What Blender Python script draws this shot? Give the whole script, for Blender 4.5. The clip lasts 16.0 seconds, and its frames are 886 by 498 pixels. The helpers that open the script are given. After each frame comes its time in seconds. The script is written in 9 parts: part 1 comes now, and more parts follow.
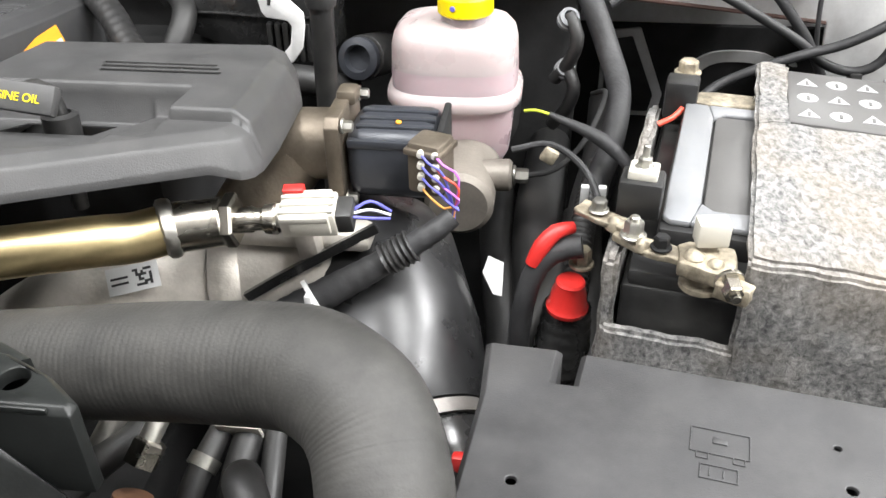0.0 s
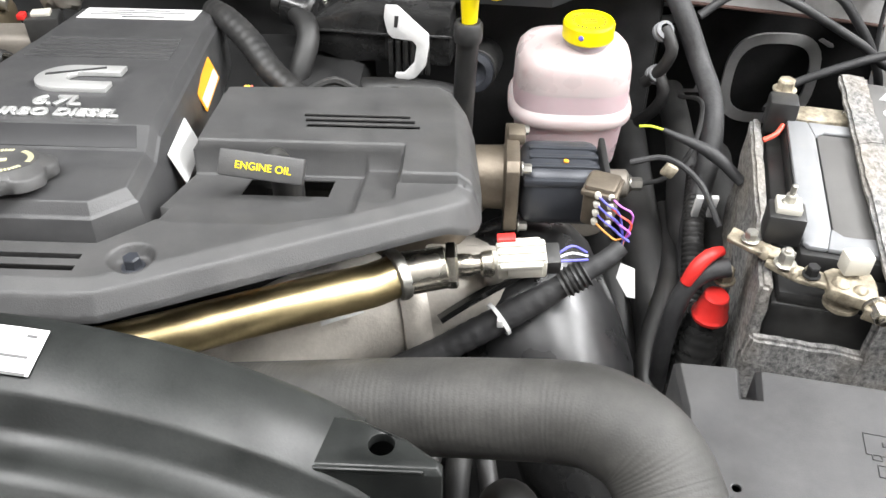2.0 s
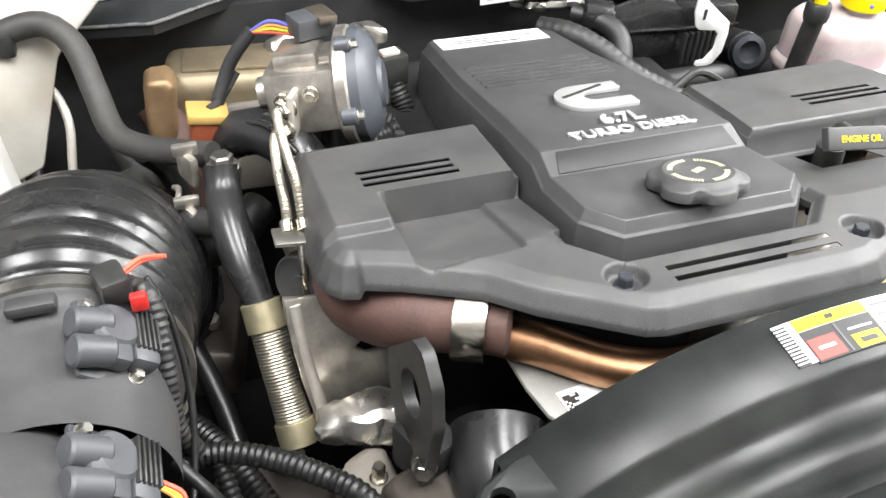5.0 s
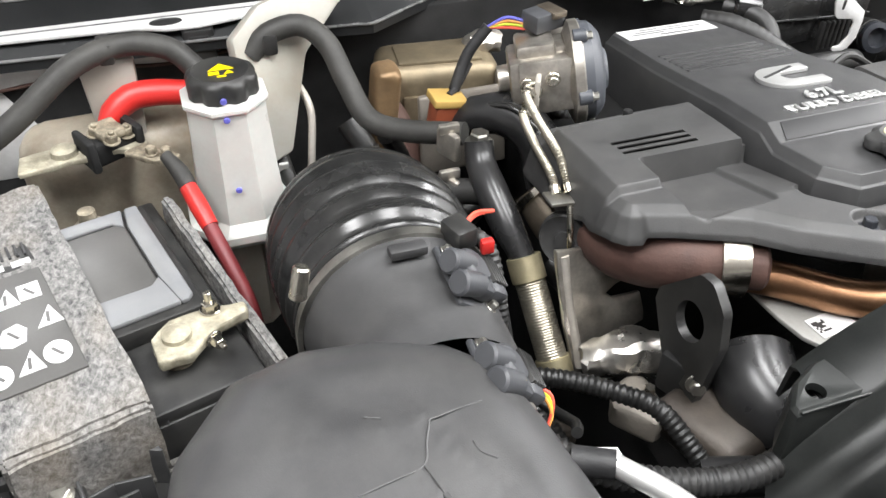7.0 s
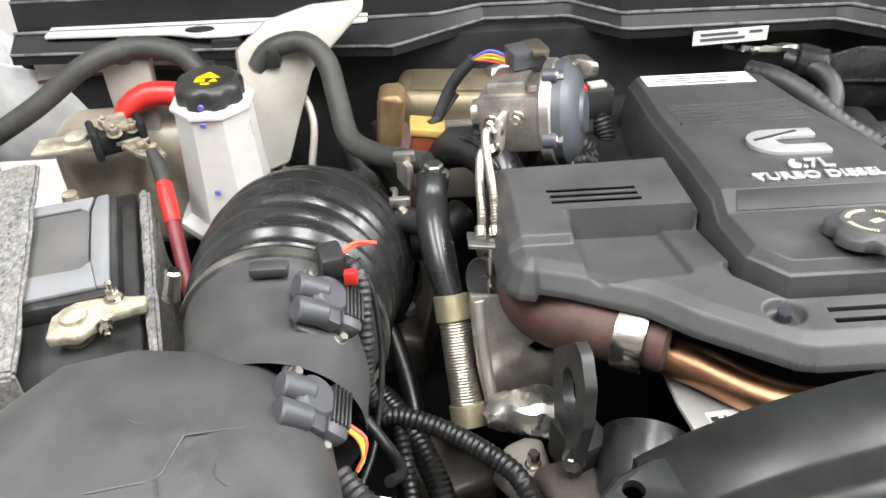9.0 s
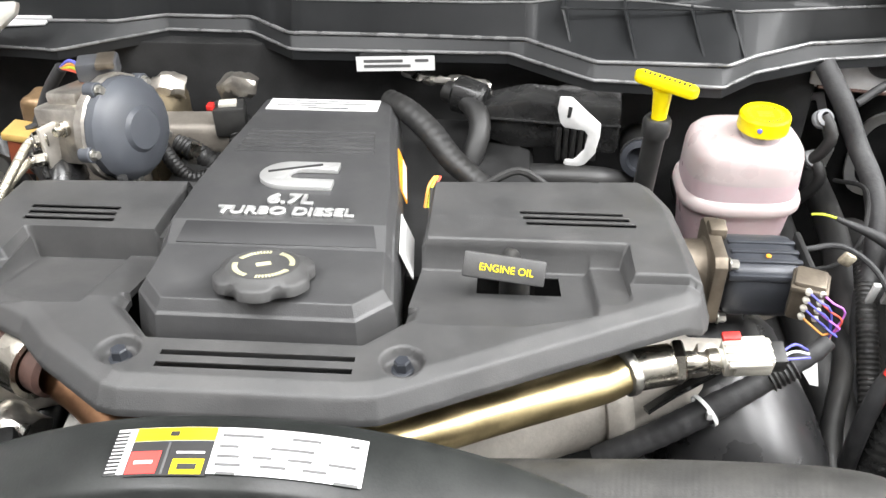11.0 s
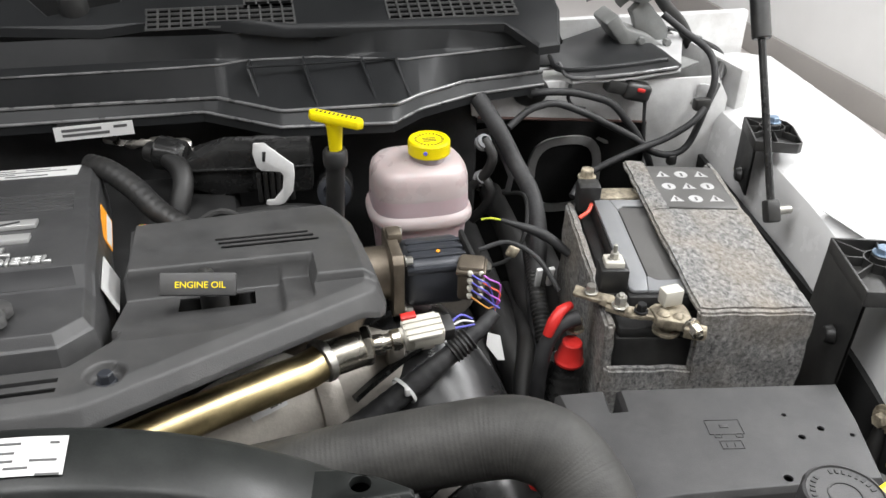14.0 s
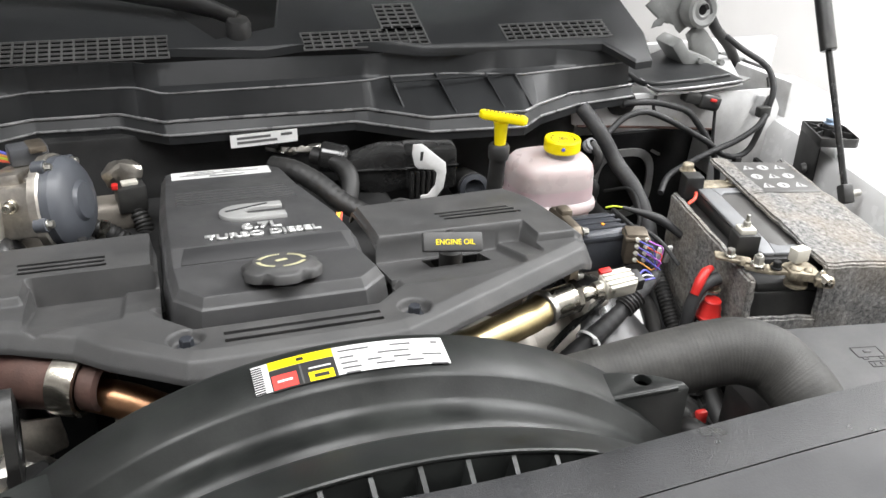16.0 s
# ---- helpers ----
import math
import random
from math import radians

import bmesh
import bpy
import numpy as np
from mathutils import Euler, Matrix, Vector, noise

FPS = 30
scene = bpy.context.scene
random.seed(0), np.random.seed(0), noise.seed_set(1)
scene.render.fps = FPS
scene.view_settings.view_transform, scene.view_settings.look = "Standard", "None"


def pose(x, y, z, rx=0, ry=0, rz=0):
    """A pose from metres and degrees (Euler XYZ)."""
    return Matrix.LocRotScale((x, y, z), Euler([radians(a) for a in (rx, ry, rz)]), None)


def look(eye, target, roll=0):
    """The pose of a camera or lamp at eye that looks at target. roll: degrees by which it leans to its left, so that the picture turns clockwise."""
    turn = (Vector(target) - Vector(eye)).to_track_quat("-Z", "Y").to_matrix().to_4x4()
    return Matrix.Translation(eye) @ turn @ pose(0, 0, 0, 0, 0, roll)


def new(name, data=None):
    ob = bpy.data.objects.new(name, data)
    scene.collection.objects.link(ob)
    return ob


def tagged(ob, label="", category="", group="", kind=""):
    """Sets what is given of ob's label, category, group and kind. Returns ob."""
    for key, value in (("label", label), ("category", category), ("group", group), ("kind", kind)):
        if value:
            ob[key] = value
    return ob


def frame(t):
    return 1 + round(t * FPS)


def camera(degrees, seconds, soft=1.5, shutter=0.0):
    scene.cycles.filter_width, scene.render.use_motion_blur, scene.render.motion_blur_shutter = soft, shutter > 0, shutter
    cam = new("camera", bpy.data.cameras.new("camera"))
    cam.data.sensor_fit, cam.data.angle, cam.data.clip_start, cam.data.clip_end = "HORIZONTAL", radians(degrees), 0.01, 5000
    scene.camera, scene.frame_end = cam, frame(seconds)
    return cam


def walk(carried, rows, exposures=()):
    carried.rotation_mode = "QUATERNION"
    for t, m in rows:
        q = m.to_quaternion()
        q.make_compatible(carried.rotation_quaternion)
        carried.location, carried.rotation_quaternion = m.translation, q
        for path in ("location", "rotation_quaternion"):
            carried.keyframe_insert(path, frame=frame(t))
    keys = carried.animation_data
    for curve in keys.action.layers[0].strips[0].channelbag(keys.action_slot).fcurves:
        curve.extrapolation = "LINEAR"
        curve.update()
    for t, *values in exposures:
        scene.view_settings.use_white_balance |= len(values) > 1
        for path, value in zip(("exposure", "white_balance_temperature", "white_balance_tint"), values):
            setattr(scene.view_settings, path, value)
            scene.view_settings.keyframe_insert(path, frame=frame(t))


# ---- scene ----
cam = camera(55.4, 16.0)
PATH = [
    (0, (0.168, 0.075, 1.462), (-0.055, 1.721, 0.348), -1.0),
    (0.5, (0.16, 0.08, 1.462), (-0.072, 1.674, 0.276), -1.8),
    (1, (0.139, 0.077, 1.498), (-0.055, 1.644, 0.271), -1.5),
    (1.5, (0.086, 0.057, 1.567), (-0.062, 1.6, 0.303), -1.0),
    (2, (-0.042, 0.038, 1.609), (-0.112, 1.569, 0.324), 0.2),
    (2.5, (-0.17, 0.004, 1.629), (-0.186, 1.544, 0.353), 0.3),
    (3, (-0.269, 0.003, 1.639), (-0.233, 1.547, 0.367), 0.2),
    (3.5, (-0.378, 0.033, 1.613), (-0.284, 1.573, 0.341), 0.2),
    (4, (-0.485, 0.052, 1.608), (-0.279, 1.584, 0.339), 1.5),
    (4.5, (-0.605, 0.046, 1.623), (-0.268, 1.557, 0.357), 1.2),
    (5, (-0.804, 0.077, 1.629), (-0.291, 1.539, 0.364), 2.0),
    (5.2, (-0.869, 0.09, 1.631), (-0.315, 1.54, 0.369), 1.5),
    (7.3, (-1.09, 0.018, 1.677), (-0.596, 1.489, 0.415), 0.3),
    (7.5, (-1.055, 0.007, 1.672), (-0.635, 1.504, 0.413), -0.3),
    (8, (-0.951, -0.006, 1.664), (-0.685, 1.531, 0.411), -1.1),
    (8.2, (-0.921, 0.004, 1.664), (-0.706, 1.556, 0.421), -1.4),
    (10.3, (-0.462, -0.018, 1.693), (-0.573, 1.572, 0.485), -2.3),
    (10.5, (-0.388, -0.001, 1.687), (-0.507, 1.59, 0.481), -2.1),
    (11, (-0.218, 0.035, 1.662), (-0.355, 1.629, 0.462), -0.9),
    (11.5, (-0.084, 0.033, 1.651), (-0.224, 1.629, 0.454), -0.7),
    (12, (-0.006, 0.018, 1.647), (-0.131, 1.618, 0.454), -0.7),
    (12.5, (0.036, -0.009, 1.648), (0.056, 1.61, 0.473), 0.9),
    (13, (0.04, -0.02, 1.646), (0.245, 1.605, 0.499), 1.5),
    (13.5, (-0.018, -0.056, 1.651), (0.287, 1.574, 0.533), 0.7),
    (14, (-0.147, -0.099, 1.666), (0.256, 1.562, 0.628), 1.2),
    (14.5, (-0.279, -0.154, 1.685), (0.19, 1.518, 0.692), 1.2),
    (15, (-0.366, -0.239, 1.684), (0.154, 1.438, 0.727), 1.4),
    (15.5, (-0.431, -0.255, 1.678), (0.125, 1.422, 0.74), 1.7),
    (16, (-0.498, -0.201, 1.652), (0.074, 1.478, 0.728), 1.8),
]
walk(cam, [(t, look(eye, target, roll)) for t, eye, target, roll in PATH],
     [(0, -0.16), (2.5, -0.1), (3.5, -0.06), (4.2, 0.0), (5.0, 0.14), (7.0, -0.22), (8.3, -0.16), (10.2, 0.05), (11.5, -0.04), (12.0, -0.03), (12.5, -0.36), (13.0, -0.87), (13.5, -1.1), (14.0, -1.08), (14.5, -1.0), (15.0, -0.75), (16.0, -0.65)])

# ---- light ----
from mathutils.geometry import delaunay_2d_cdt

world = bpy.data.worlds.new("world")
scene.world = world
world.use_nodes = True
world.node_tree.nodes["Background"].inputs[0].default_value = (1, 1, 1, 1)
world.node_tree.nodes["Background"].inputs[1].default_value = 0.09
LAMP_WATTS = 61.0
# the two lamps past x = 2 are added, stronger, to brighten the right side
LAMPS = [(-1.7, 0.0), (-0.4, 0.1), (0.9, 0.0), (-1.7, 3.6), (0.9, 3.6), (2.2, 1.4), (2.1, -0.1)]
CEILING = 3.3
for lx, ly in LAMPS:
    lamp = bpy.data.lights.new("unseen_lamp", "AREA")
    lamp.shape, lamp.size, lamp.size_y, lamp.energy = "RECTANGLE", 0.5, 1.3, LAMP_WATTS * (2.6 if ly > 1 and lx > 2 else 1.7 if lx > 2 else 1.0)
    lamp.color = (0.985, 0.99, 1.0)
    lo = new("unseen_lamp", lamp)
    lo.location = (lx, ly, CEILING - 0.09)


# ---- materials ----
def mat(name, base, rough=0.5, metal=0.0, grain=400.0, bump=0.15, vary=0.25, blotch=25.0, dirt=None, dirt_amount=0.0,
        coat=0.0, trans=0.0, spec=0.5, sss=0.0):
    """Base colour with blotches and grain, fine relief, roughness that wanders, and dust or dirt in patches."""
    m = bpy.data.materials.new(name)
    m.use_nodes = True
    n, l = m.node_tree.nodes, m.node_tree.links
    p = n["Principled BSDF"]
    tc = n.new("ShaderNodeTexCoord")
    big, fine = n.new("ShaderNodeTexNoise"), n.new("ShaderNodeTexNoise")
    big.inputs["Scale"].default_value, big.inputs["Detail"].default_value = blotch, 5
    fine.inputs["Scale"].default_value, fine.inputs["Detail"].default_value = grain, 3
    for t in (big, fine):
        l.new(tc.outputs["Object"], t.inputs["Vector"])
    ramp = n.new("ShaderNodeMapRange")
    ramp.inputs[1].default_value, ramp.inputs[2].default_value = 0.3, 0.7
    ramp.inputs[3].default_value, ramp.inputs[4].default_value = 1 - vary, 1 + vary
    l.new(big.outputs[0], ramp.inputs[0])
    g2 = n.new("ShaderNodeMapRange")
    g2.inputs[3].default_value, g2.inputs[4].default_value = 1 - vary * 0.6, 1 + vary * 0.6
    l.new(fine.outputs[0], g2.inputs[0])
    mul = n.new("ShaderNodeMath")
    mul.operation = "MULTIPLY"
    l.new(ramp.outputs[0], mul.inputs[0])
    l.new(g2.outputs[0], mul.inputs[1])
    mix = n.new("ShaderNodeMix")
    mix.data_type, mix.blend_type = "RGBA", "MULTIPLY"
    mix.inputs[0].default_value = 1.0
    mix.inputs[6].default_value = (*base, 1)
    l.new(mul.outputs[0], mix.inputs[7])
    colour = mix.outputs[2]
    if dirt:
        dn = n.new("ShaderNodeTexNoise")
        dn.inputs["Scale"].default_value, dn.inputs["Detail"].default_value = blotch * 0.6, 8
        dn.inputs["Roughness"].default_value = 0.7
        l.new(tc.outputs["Object"], dn.inputs["Vector"])
        dr = n.new("ShaderNodeMapRange")
        dr.inputs[1].default_value, dr.inputs[2].default_value = 0.42, 0.72
        dr.inputs[4].default_value = dirt_amount
        l.new(dn.outputs[0], dr.inputs[0])
        dm = n.new("ShaderNodeMix")
        dm.data_type = "RGBA"
        l.new(dr.outputs[0], dm.inputs[0])
        l.new(colour, dm.inputs[6])
        dm.inputs[7].default_value = (*dirt, 1)
        colour = dm.outputs[2]
    l.new(colour, p.inputs["Base Color"])
    rr = n.new("ShaderNodeMapRange")
    rr.inputs[1].default_value, rr.inputs[2].default_value = 0.3, 0.7
    rr.inputs[3].default_value, rr.inputs[4].default_value = max(0.02, rough - 0.08), min(1, rough + 0.08)
    l.new(big.outputs[0], rr.inputs[0])
    l.new(rr.outputs[0], p.inputs["Roughness"])
    p.inputs["Metallic"].default_value = metal
    p.inputs["Specular IOR Level"].default_value = spec
    p.inputs["Coat Weight"].default_value = coat
    p.inputs["Transmission Weight"].default_value = trans
    if sss:
        p.inputs["Subsurface Weight"].default_value = sss
        p.inputs["Subsurface Radius"].default_value = (0.03, 0.02, 0.02)
        p.inputs["Subsurface Scale"].default_value = 1.0
    if bump:
        b = n.new("ShaderNodeBump")
        b.inputs["Strength"].default_value, b.inputs["Distance"].default_value = bump, 0.0006
        l.new(fine.outputs[0], b.inputs["Height"])
        l.new(b.outputs[0], p.inputs["Normal"])
    return m


def glow(name, colour, strength):
    m = bpy.data.materials.new(name)
    m.use_nodes = True
    n, l = m.node_tree.nodes, m.node_tree.links
    e = n.new("ShaderNodeEmission")
    e.inputs[0].default_value, e.inputs[1].default_value = (*colour, 1), strength
    l.new(e.outputs[0], n["Material Output"].inputs[0])
    return m


DUST = (0.22, 0.2, 0.17)
COVER = mat("moulded_cover_plastic", (0.045, 0.045, 0.045), 0.52, grain=900, bump=0.35, vary=0.1, dirt=(0.12, 0.115, 0.11), dirt_amount=0.25)
LID = mat("lid_plastic", (0.042, 0.042, 0.043), 0.45, grain=900, bump=0.3, vary=0.1, dirt=(0.11, 0.11, 0.105), dirt_amount=0.2)
STRIP = mat("smooth_dark_strip", (0.022, 0.022, 0.023), 0.55, grain=600, bump=0.1, vary=0.1, spec=0.35)
BLACK = mat("black_plastic", (0.018, 0.018, 0.018), 0.42, grain=700, bump=0.2, vary=0.25, dirt=(0.08, 0.078, 0.07), dirt_amount=0.35)
SHROUD = mat("shroud_plastic", (0.011, 0.012, 0.0115), 0.36, grain=500, bump=0.15, vary=0.5, blotch=14, dirt=(0.045, 0.048, 0.045), dirt_amount=0.45, spec=0.32)
DARK = mat("dark_metal", (0.017, 0.017, 0.017), 0.7, grain=300, bump=0.3, vary=0.4, spec=0.25)
GLOSS = mat("black_gloss_duct", (0.014, 0.014, 0.014), 0.24, grain=200, bump=0.08, vary=0.2, dirt=(0.055, 0.055, 0.052), dirt_amount=0.35)
HOSE = mat("grey_rubber_hose", (0.026, 0.0255, 0.0235), 0.62, grain=600, bump=0.3, vary=0.18, dirt=(0.12, 0.115, 0.105), dirt_amount=0.3)
RUBBER = mat("black_rubber", (0.014, 0.014, 0.014), 0.5, grain=500, bump=0.3, vary=0.3, dirt=(0.06, 0.056, 0.05), dirt_amount=0.25)
TAPE = mat("cloth_tape", (0.017, 0.017, 0.018), 0.6, grain=220, bump=0.8, vary=0.35, dirt=(0.08, 0.08, 0.08), dirt_amount=0.35)
PLATE = mat("box_lid_plastic", (0.034, 0.034, 0.035), 0.48, grain=800, bump=0.3, vary=0.12, dirt=(0.09, 0.088, 0.085), dirt_amount=0.35)
DOME = mat("airbox_plastic", (0.044, 0.044, 0.045), 0.42, grain=800, bump=0.3, vary=0.12, dirt=(0.10, 0.098, 0.094), dirt_amount=0.35)
GOLD = mat("gold_plated_steel", (0.60, 0.49, 0.27), 0.36, 1.0, grain=180, bump=0.1, vary=0.2, blotch=18, dirt=(0.09, 0.06, 0.03), dirt_amount=0.5)
COPPER = mat("heat_tinted_steel", (0.33, 0.18, 0.10), 0.33, 1.0, grain=180, bump=0.1, vary=0.3, blotch=18, dirt=(0.1, 0.05, 0.03), dirt_amount=0.5)
STEEL = mat("bright_steel", (0.6, 0.57, 0.5), 0.25, 1.0, grain=300, bump=0.1, vary=0.2, dirt=(0.2, 0.16, 0.1), dirt_amount=0.4)
ZINC = mat("zinc_steel", (0.5, 0.49, 0.45), 0.4, 1.0, grain=350, bump=0.25, vary=0.25, dirt=(0.12, 0.11, 0.09), dirt_amount=0.5)
BRASSY = mat("yellow_zinc_ferrule", (0.55, 0.49, 0.32), 0.4, 0.8, grain=300, bump=0.1, vary=0.2)
CASTAL = mat("cast_aluminium", (0.58, 0.545, 0.49), 0.5, 0.55, grain=260, bump=0.6, vary=0.15, dirt=DUST, dirt_amount=0.4)
CASTDULL = mat("dull_cast_metal", (0.20, 0.18, 0.155), 0.55, 0.4, grain=300, bump=0.5, vary=0.2, dirt=DUST, dirt_amount=0.3)
BRONZE = mat("cast_bronze_iron", (0.16, 0.135, 0.105), 0.5, 0.7, grain=300, bump=0.5, vary=0.25, dirt=(0.1, 0.08, 0.06), dirt_amount=0.5)
RUST = mat("rusted_iron", (0.088, 0.046, 0.037), 0.65, 0.2, grain=260, bump=0.6, vary=0.3, dirt=(0.07, 0.045, 0.035), dirt_amount=0.6)
SLATE = mat("slate_blue_plastic", (0.06, 0.065, 0.075), 0.42, grain=600, bump=0.15, vary=0.12)
MOTOR = mat("dark_motor_case", (0.035, 0.038, 0.045), 0.35, 0.2, grain=500, bump=0.15, vary=0.15)
WHITE = mat("white_plastic", (0.52, 0.5, 0.44), 0.4, grain=500, bump=0.1, vary=0.05, dirt=(0.5, 0.46, 0.38), dirt_amount=0.3)
TRANSL = mat("translucent_tank", (0.38, 0.37, 0.335), 0.35, grain=200, bump=0.08, vary=0.08, blotch=12, dirt=(0.3, 0.25, 0.17), dirt_amount=0.5, sss=0.3)
MILK = mat("milky_column", (0.6, 0.59, 0.56), 0.35, grain=200, bump=0.08, vary=0.05, sss=0.4)
FOIL = mat("crumpled_foil", (0.62, 0.6, 0.56), 0.3, 0.95, grain=200, bump=0.5, vary=0.2, dirt=(0.15, 0.13, 0.1), dirt_amount=0.5)
SHEETAL = mat("bare_sheet_aluminium", (0.52, 0.49, 0.44), 0.36, 0.85, grain=200, bump=0.3, vary=0.25, blotch=30, dirt=(0.1, 0.08, 0.06), dirt_amount=0.6)
BARS = mat("dusty_grille_plastic", (0.06, 0.06, 0.059), 0.5, grain=500, bump=0.2, vary=0.2)
PINK = mat("pinkish_tank", (0.5, 0.385, 0.405), 0.3, grain=200, bump=0.06, vary=0.03, sss=0.5)
TANKTOP = mat("white_tank_top", (0.46, 0.39, 0.385), 0.3, grain=200, bump=0.06, vary=0.03, sss=0.4)
YELLOW = mat("yellow_plastic", (0.85, 0.68, 0.0), 0.38, grain=500, bump=0.1, vary=0.06)
RED = mat("red_rubber", (0.56, 0.026, 0.022), 0.4, grain=400, bump=0.1, vary=0.1)
REDDARK = mat("red_cable_sleeve", (0.16, 0.022, 0.025), 0.5, grain=400, bump=0.1, vary=0.15)
BROWNCON = mat("brown_connector", (0.22, 0.055, 0.025), 0.45, grain=400, bump=0.1, vary=0.12)
GREYCON = mat("grey_connector", (0.055, 0.057, 0.062), 0.45, grain=400, bump=0.1, vary=0.1)
PAPER = mat("label_paper", (0.62, 0.62, 0.61), 0.45, grain=300, bump=0.03, vary=0.03)
INK = mat("black_ink", (0.02, 0.02, 0.02), 0.5, grain=300, bump=0, vary=0.05)
GREYINK = mat("grey_print", (0.09, 0.09, 0.09), 0.5, grain=300, bump=0, vary=0.1)
PALEYEL = mat("faded_yellow_print", (0.45, 0.43, 0.27), 0.5, grain=300, bump=0, vary=0.2)
DUCT = mat("black_rubber_duct", (0.014, 0.014, 0.0145), 0.3, grain=300, bump=0.06, vary=0.2, dirt=(0.05, 0.05, 0.05), dirt_amount=0.35)
REDINK = mat("red_ink", (0.65, 0.05, 0.04), 0.5, grain=300, bump=0, vary=0.05)
YELINK = mat("yellow_ink", (0.88, 0.68, 0.0), 0.5, grain=300, bump=0, vary=0.05)
ORANGE = mat("orange_ink", (0.85, 0.33, 0.02), 0.5, grain=300, bump=0, vary=0.05)
SILVERP = mat("silver_paint", (0.55, 0.55, 0.54), 0.35, 0.6, grain=500, bump=0.05, vary=0.05)
BATTGREY = mat("battery_grey", (0.185, 0.19, 0.198), 0.45, grain=500, bump=0.1, vary=0.08, dirt=(0.25, 0.24, 0.22), dirt_amount=0.3)
BODYW = mat("white_body_paint", (0.6, 0.6, 0.6), 0.25, grain=300, bump=0.02, vary=0.03, coat=0.5, dirt=(0.5, 0.48, 0.45), dirt_amount=0.15)
PRIMER = mat("grey_inner_paint", (0.58, 0.58, 0.575), 0.45, grain=300, bump=0.1, vary=0.1, dirt=(0.25, 0.23, 0.2), dirt_amount=0.4)
OXIDE = mat("oxidised_lead", (0.34, 0.3, 0.225), 0.6, 0.35, grain=260, bump=0.9, vary=0.45, blotch=90, dirt=(0.08, 0.06, 0.04), dirt_amount=0.85)
BLUEW = mat("blue_wire", (0.12, 0.12, 0.5), 0.5, bump=0)
REDW = mat("red_wire", (0.75, 0.1, 0.06), 0.5, bump=0)
ORANGEW = mat("orange_wire", (0.8, 0.35, 0.08), 0.5, bump=0)
YELW = mat("yellow_green_wire", (0.55, 0.65, 0.05), 0.5, bump=0)
PURPLE = mat("violet_wire", (0.5, 0.15, 0.6), 0.5, bump=0)
FLOOR = mat("painted_concrete", (0.6, 0.57, 0.55), 0.35, grain=60, bump=0.15, vary=0.08, blotch=2.0, dirt=(0.45, 0.42, 0.4), dirt_amount=0.4)
WALL = mat("white_wall_paint", (0.82, 0.82, 0.81), 0.6, grain=200, bump=0.1, vary=0.03, blotch=3)
SKIRT = mat("grey_skirting", (0.36, 0.34, 0.32), 0.5, grain=100, bump=0.1, vary=0.08, blotch=3)
DIFFUSE = glow("lamp_diffuser", (1.0, 0.98, 0.95), 6.0)
GLASS = bpy.data.materials.new("windscreen_glass")
GLASS.use_nodes = True
GLASS.node_tree.nodes["Principled BSDF"].inputs["Transmission Weight"].default_value = 0.9
GLASS.node_tree.nodes["Principled BSDF"].inputs["Roughness"].default_value = 0.03
GLASS.node_tree.nodes["Principled BSDF"].inputs["Base Color"].default_value = (0.6, 0.66, 0.64, 1)


def felt_material():
    """Grey felt of matted light and dark fibres."""
    m = bpy.data.materials.new("grey_felt")
    m.use_nodes = True
    n, l = m.node_tree.nodes, m.node_tree.links
    p = n["Principled BSDF"]
    tc = n.new("ShaderNodeTexCoord")
    mp = n.new("ShaderNodeMapping")
    mp.inputs["Scale"].default_value = (1, 0.62, 0.9)
    mp.inputs["Rotation"].default_value = (0.3, 0.2, 0.5)
    l.new(tc.outputs["Object"], mp.inputs["Vector"])
    a, b = n.new("ShaderNodeTexNoise"), n.new("ShaderNodeTexNoise")
    a.inputs["Scale"].default_value, a.inputs["Detail"].default_value, a.inputs["Roughness"].default_value = 190, 10, 0.7
    a.inputs["Distortion"].default_value = 0.35
    b.inputs["Scale"].default_value, b.inputs["Detail"].default_value = 14, 4
    for t in (a, b):
        l.new(mp.outputs[0], t.inputs["Vector"])
    ramp = n.new("ShaderNodeValToRGB")
    e = ramp.color_ramp.elements
    e[0].position, e[0].color = 0.33, (0.06, 0.06, 0.062, 1)
    e[1].position, e[1].color = 0.66, (0.33, 0.323, 0.312, 1)
    mid = ramp.color_ramp.elements.new(0.49)
    mid.color = (0.185, 0.183, 0.178, 1)
    l.new(a.outputs[0], ramp.inputs[0])
    mr = n.new("ShaderNodeMapRange")
    mr.inputs[1].default_value, mr.inputs[2].default_value = 0.45, 0.8
    mr.inputs[4].default_value = 0.55
    l.new(b.outputs[0], mr.inputs[0])
    mx = n.new("ShaderNodeMix")
    mx.data_type = "RGBA"
    l.new(mr.outputs[0], mx.inputs[0])
    l.new(ramp.outputs[0], mx.inputs[6])
    mx.inputs[7].default_value = (0.3, 0.25, 0.19, 1)
    l.new(mx.outputs[2], p.inputs["Base Color"])
    p.inputs["Roughness"].default_value = 0.95
    p.inputs["Specular IOR Level"].default_value = 0.1
    bp = n.new("ShaderNodeBump")
    bp.inputs["Strength"].default_value, bp.inputs["Distance"].default_value = 0.9, 0.0025
    l.new(a.outputs[0], bp.inputs["Height"])
    l.new(bp.outputs[0], p.inputs["Normal"])
    return m


FELT = felt_material()


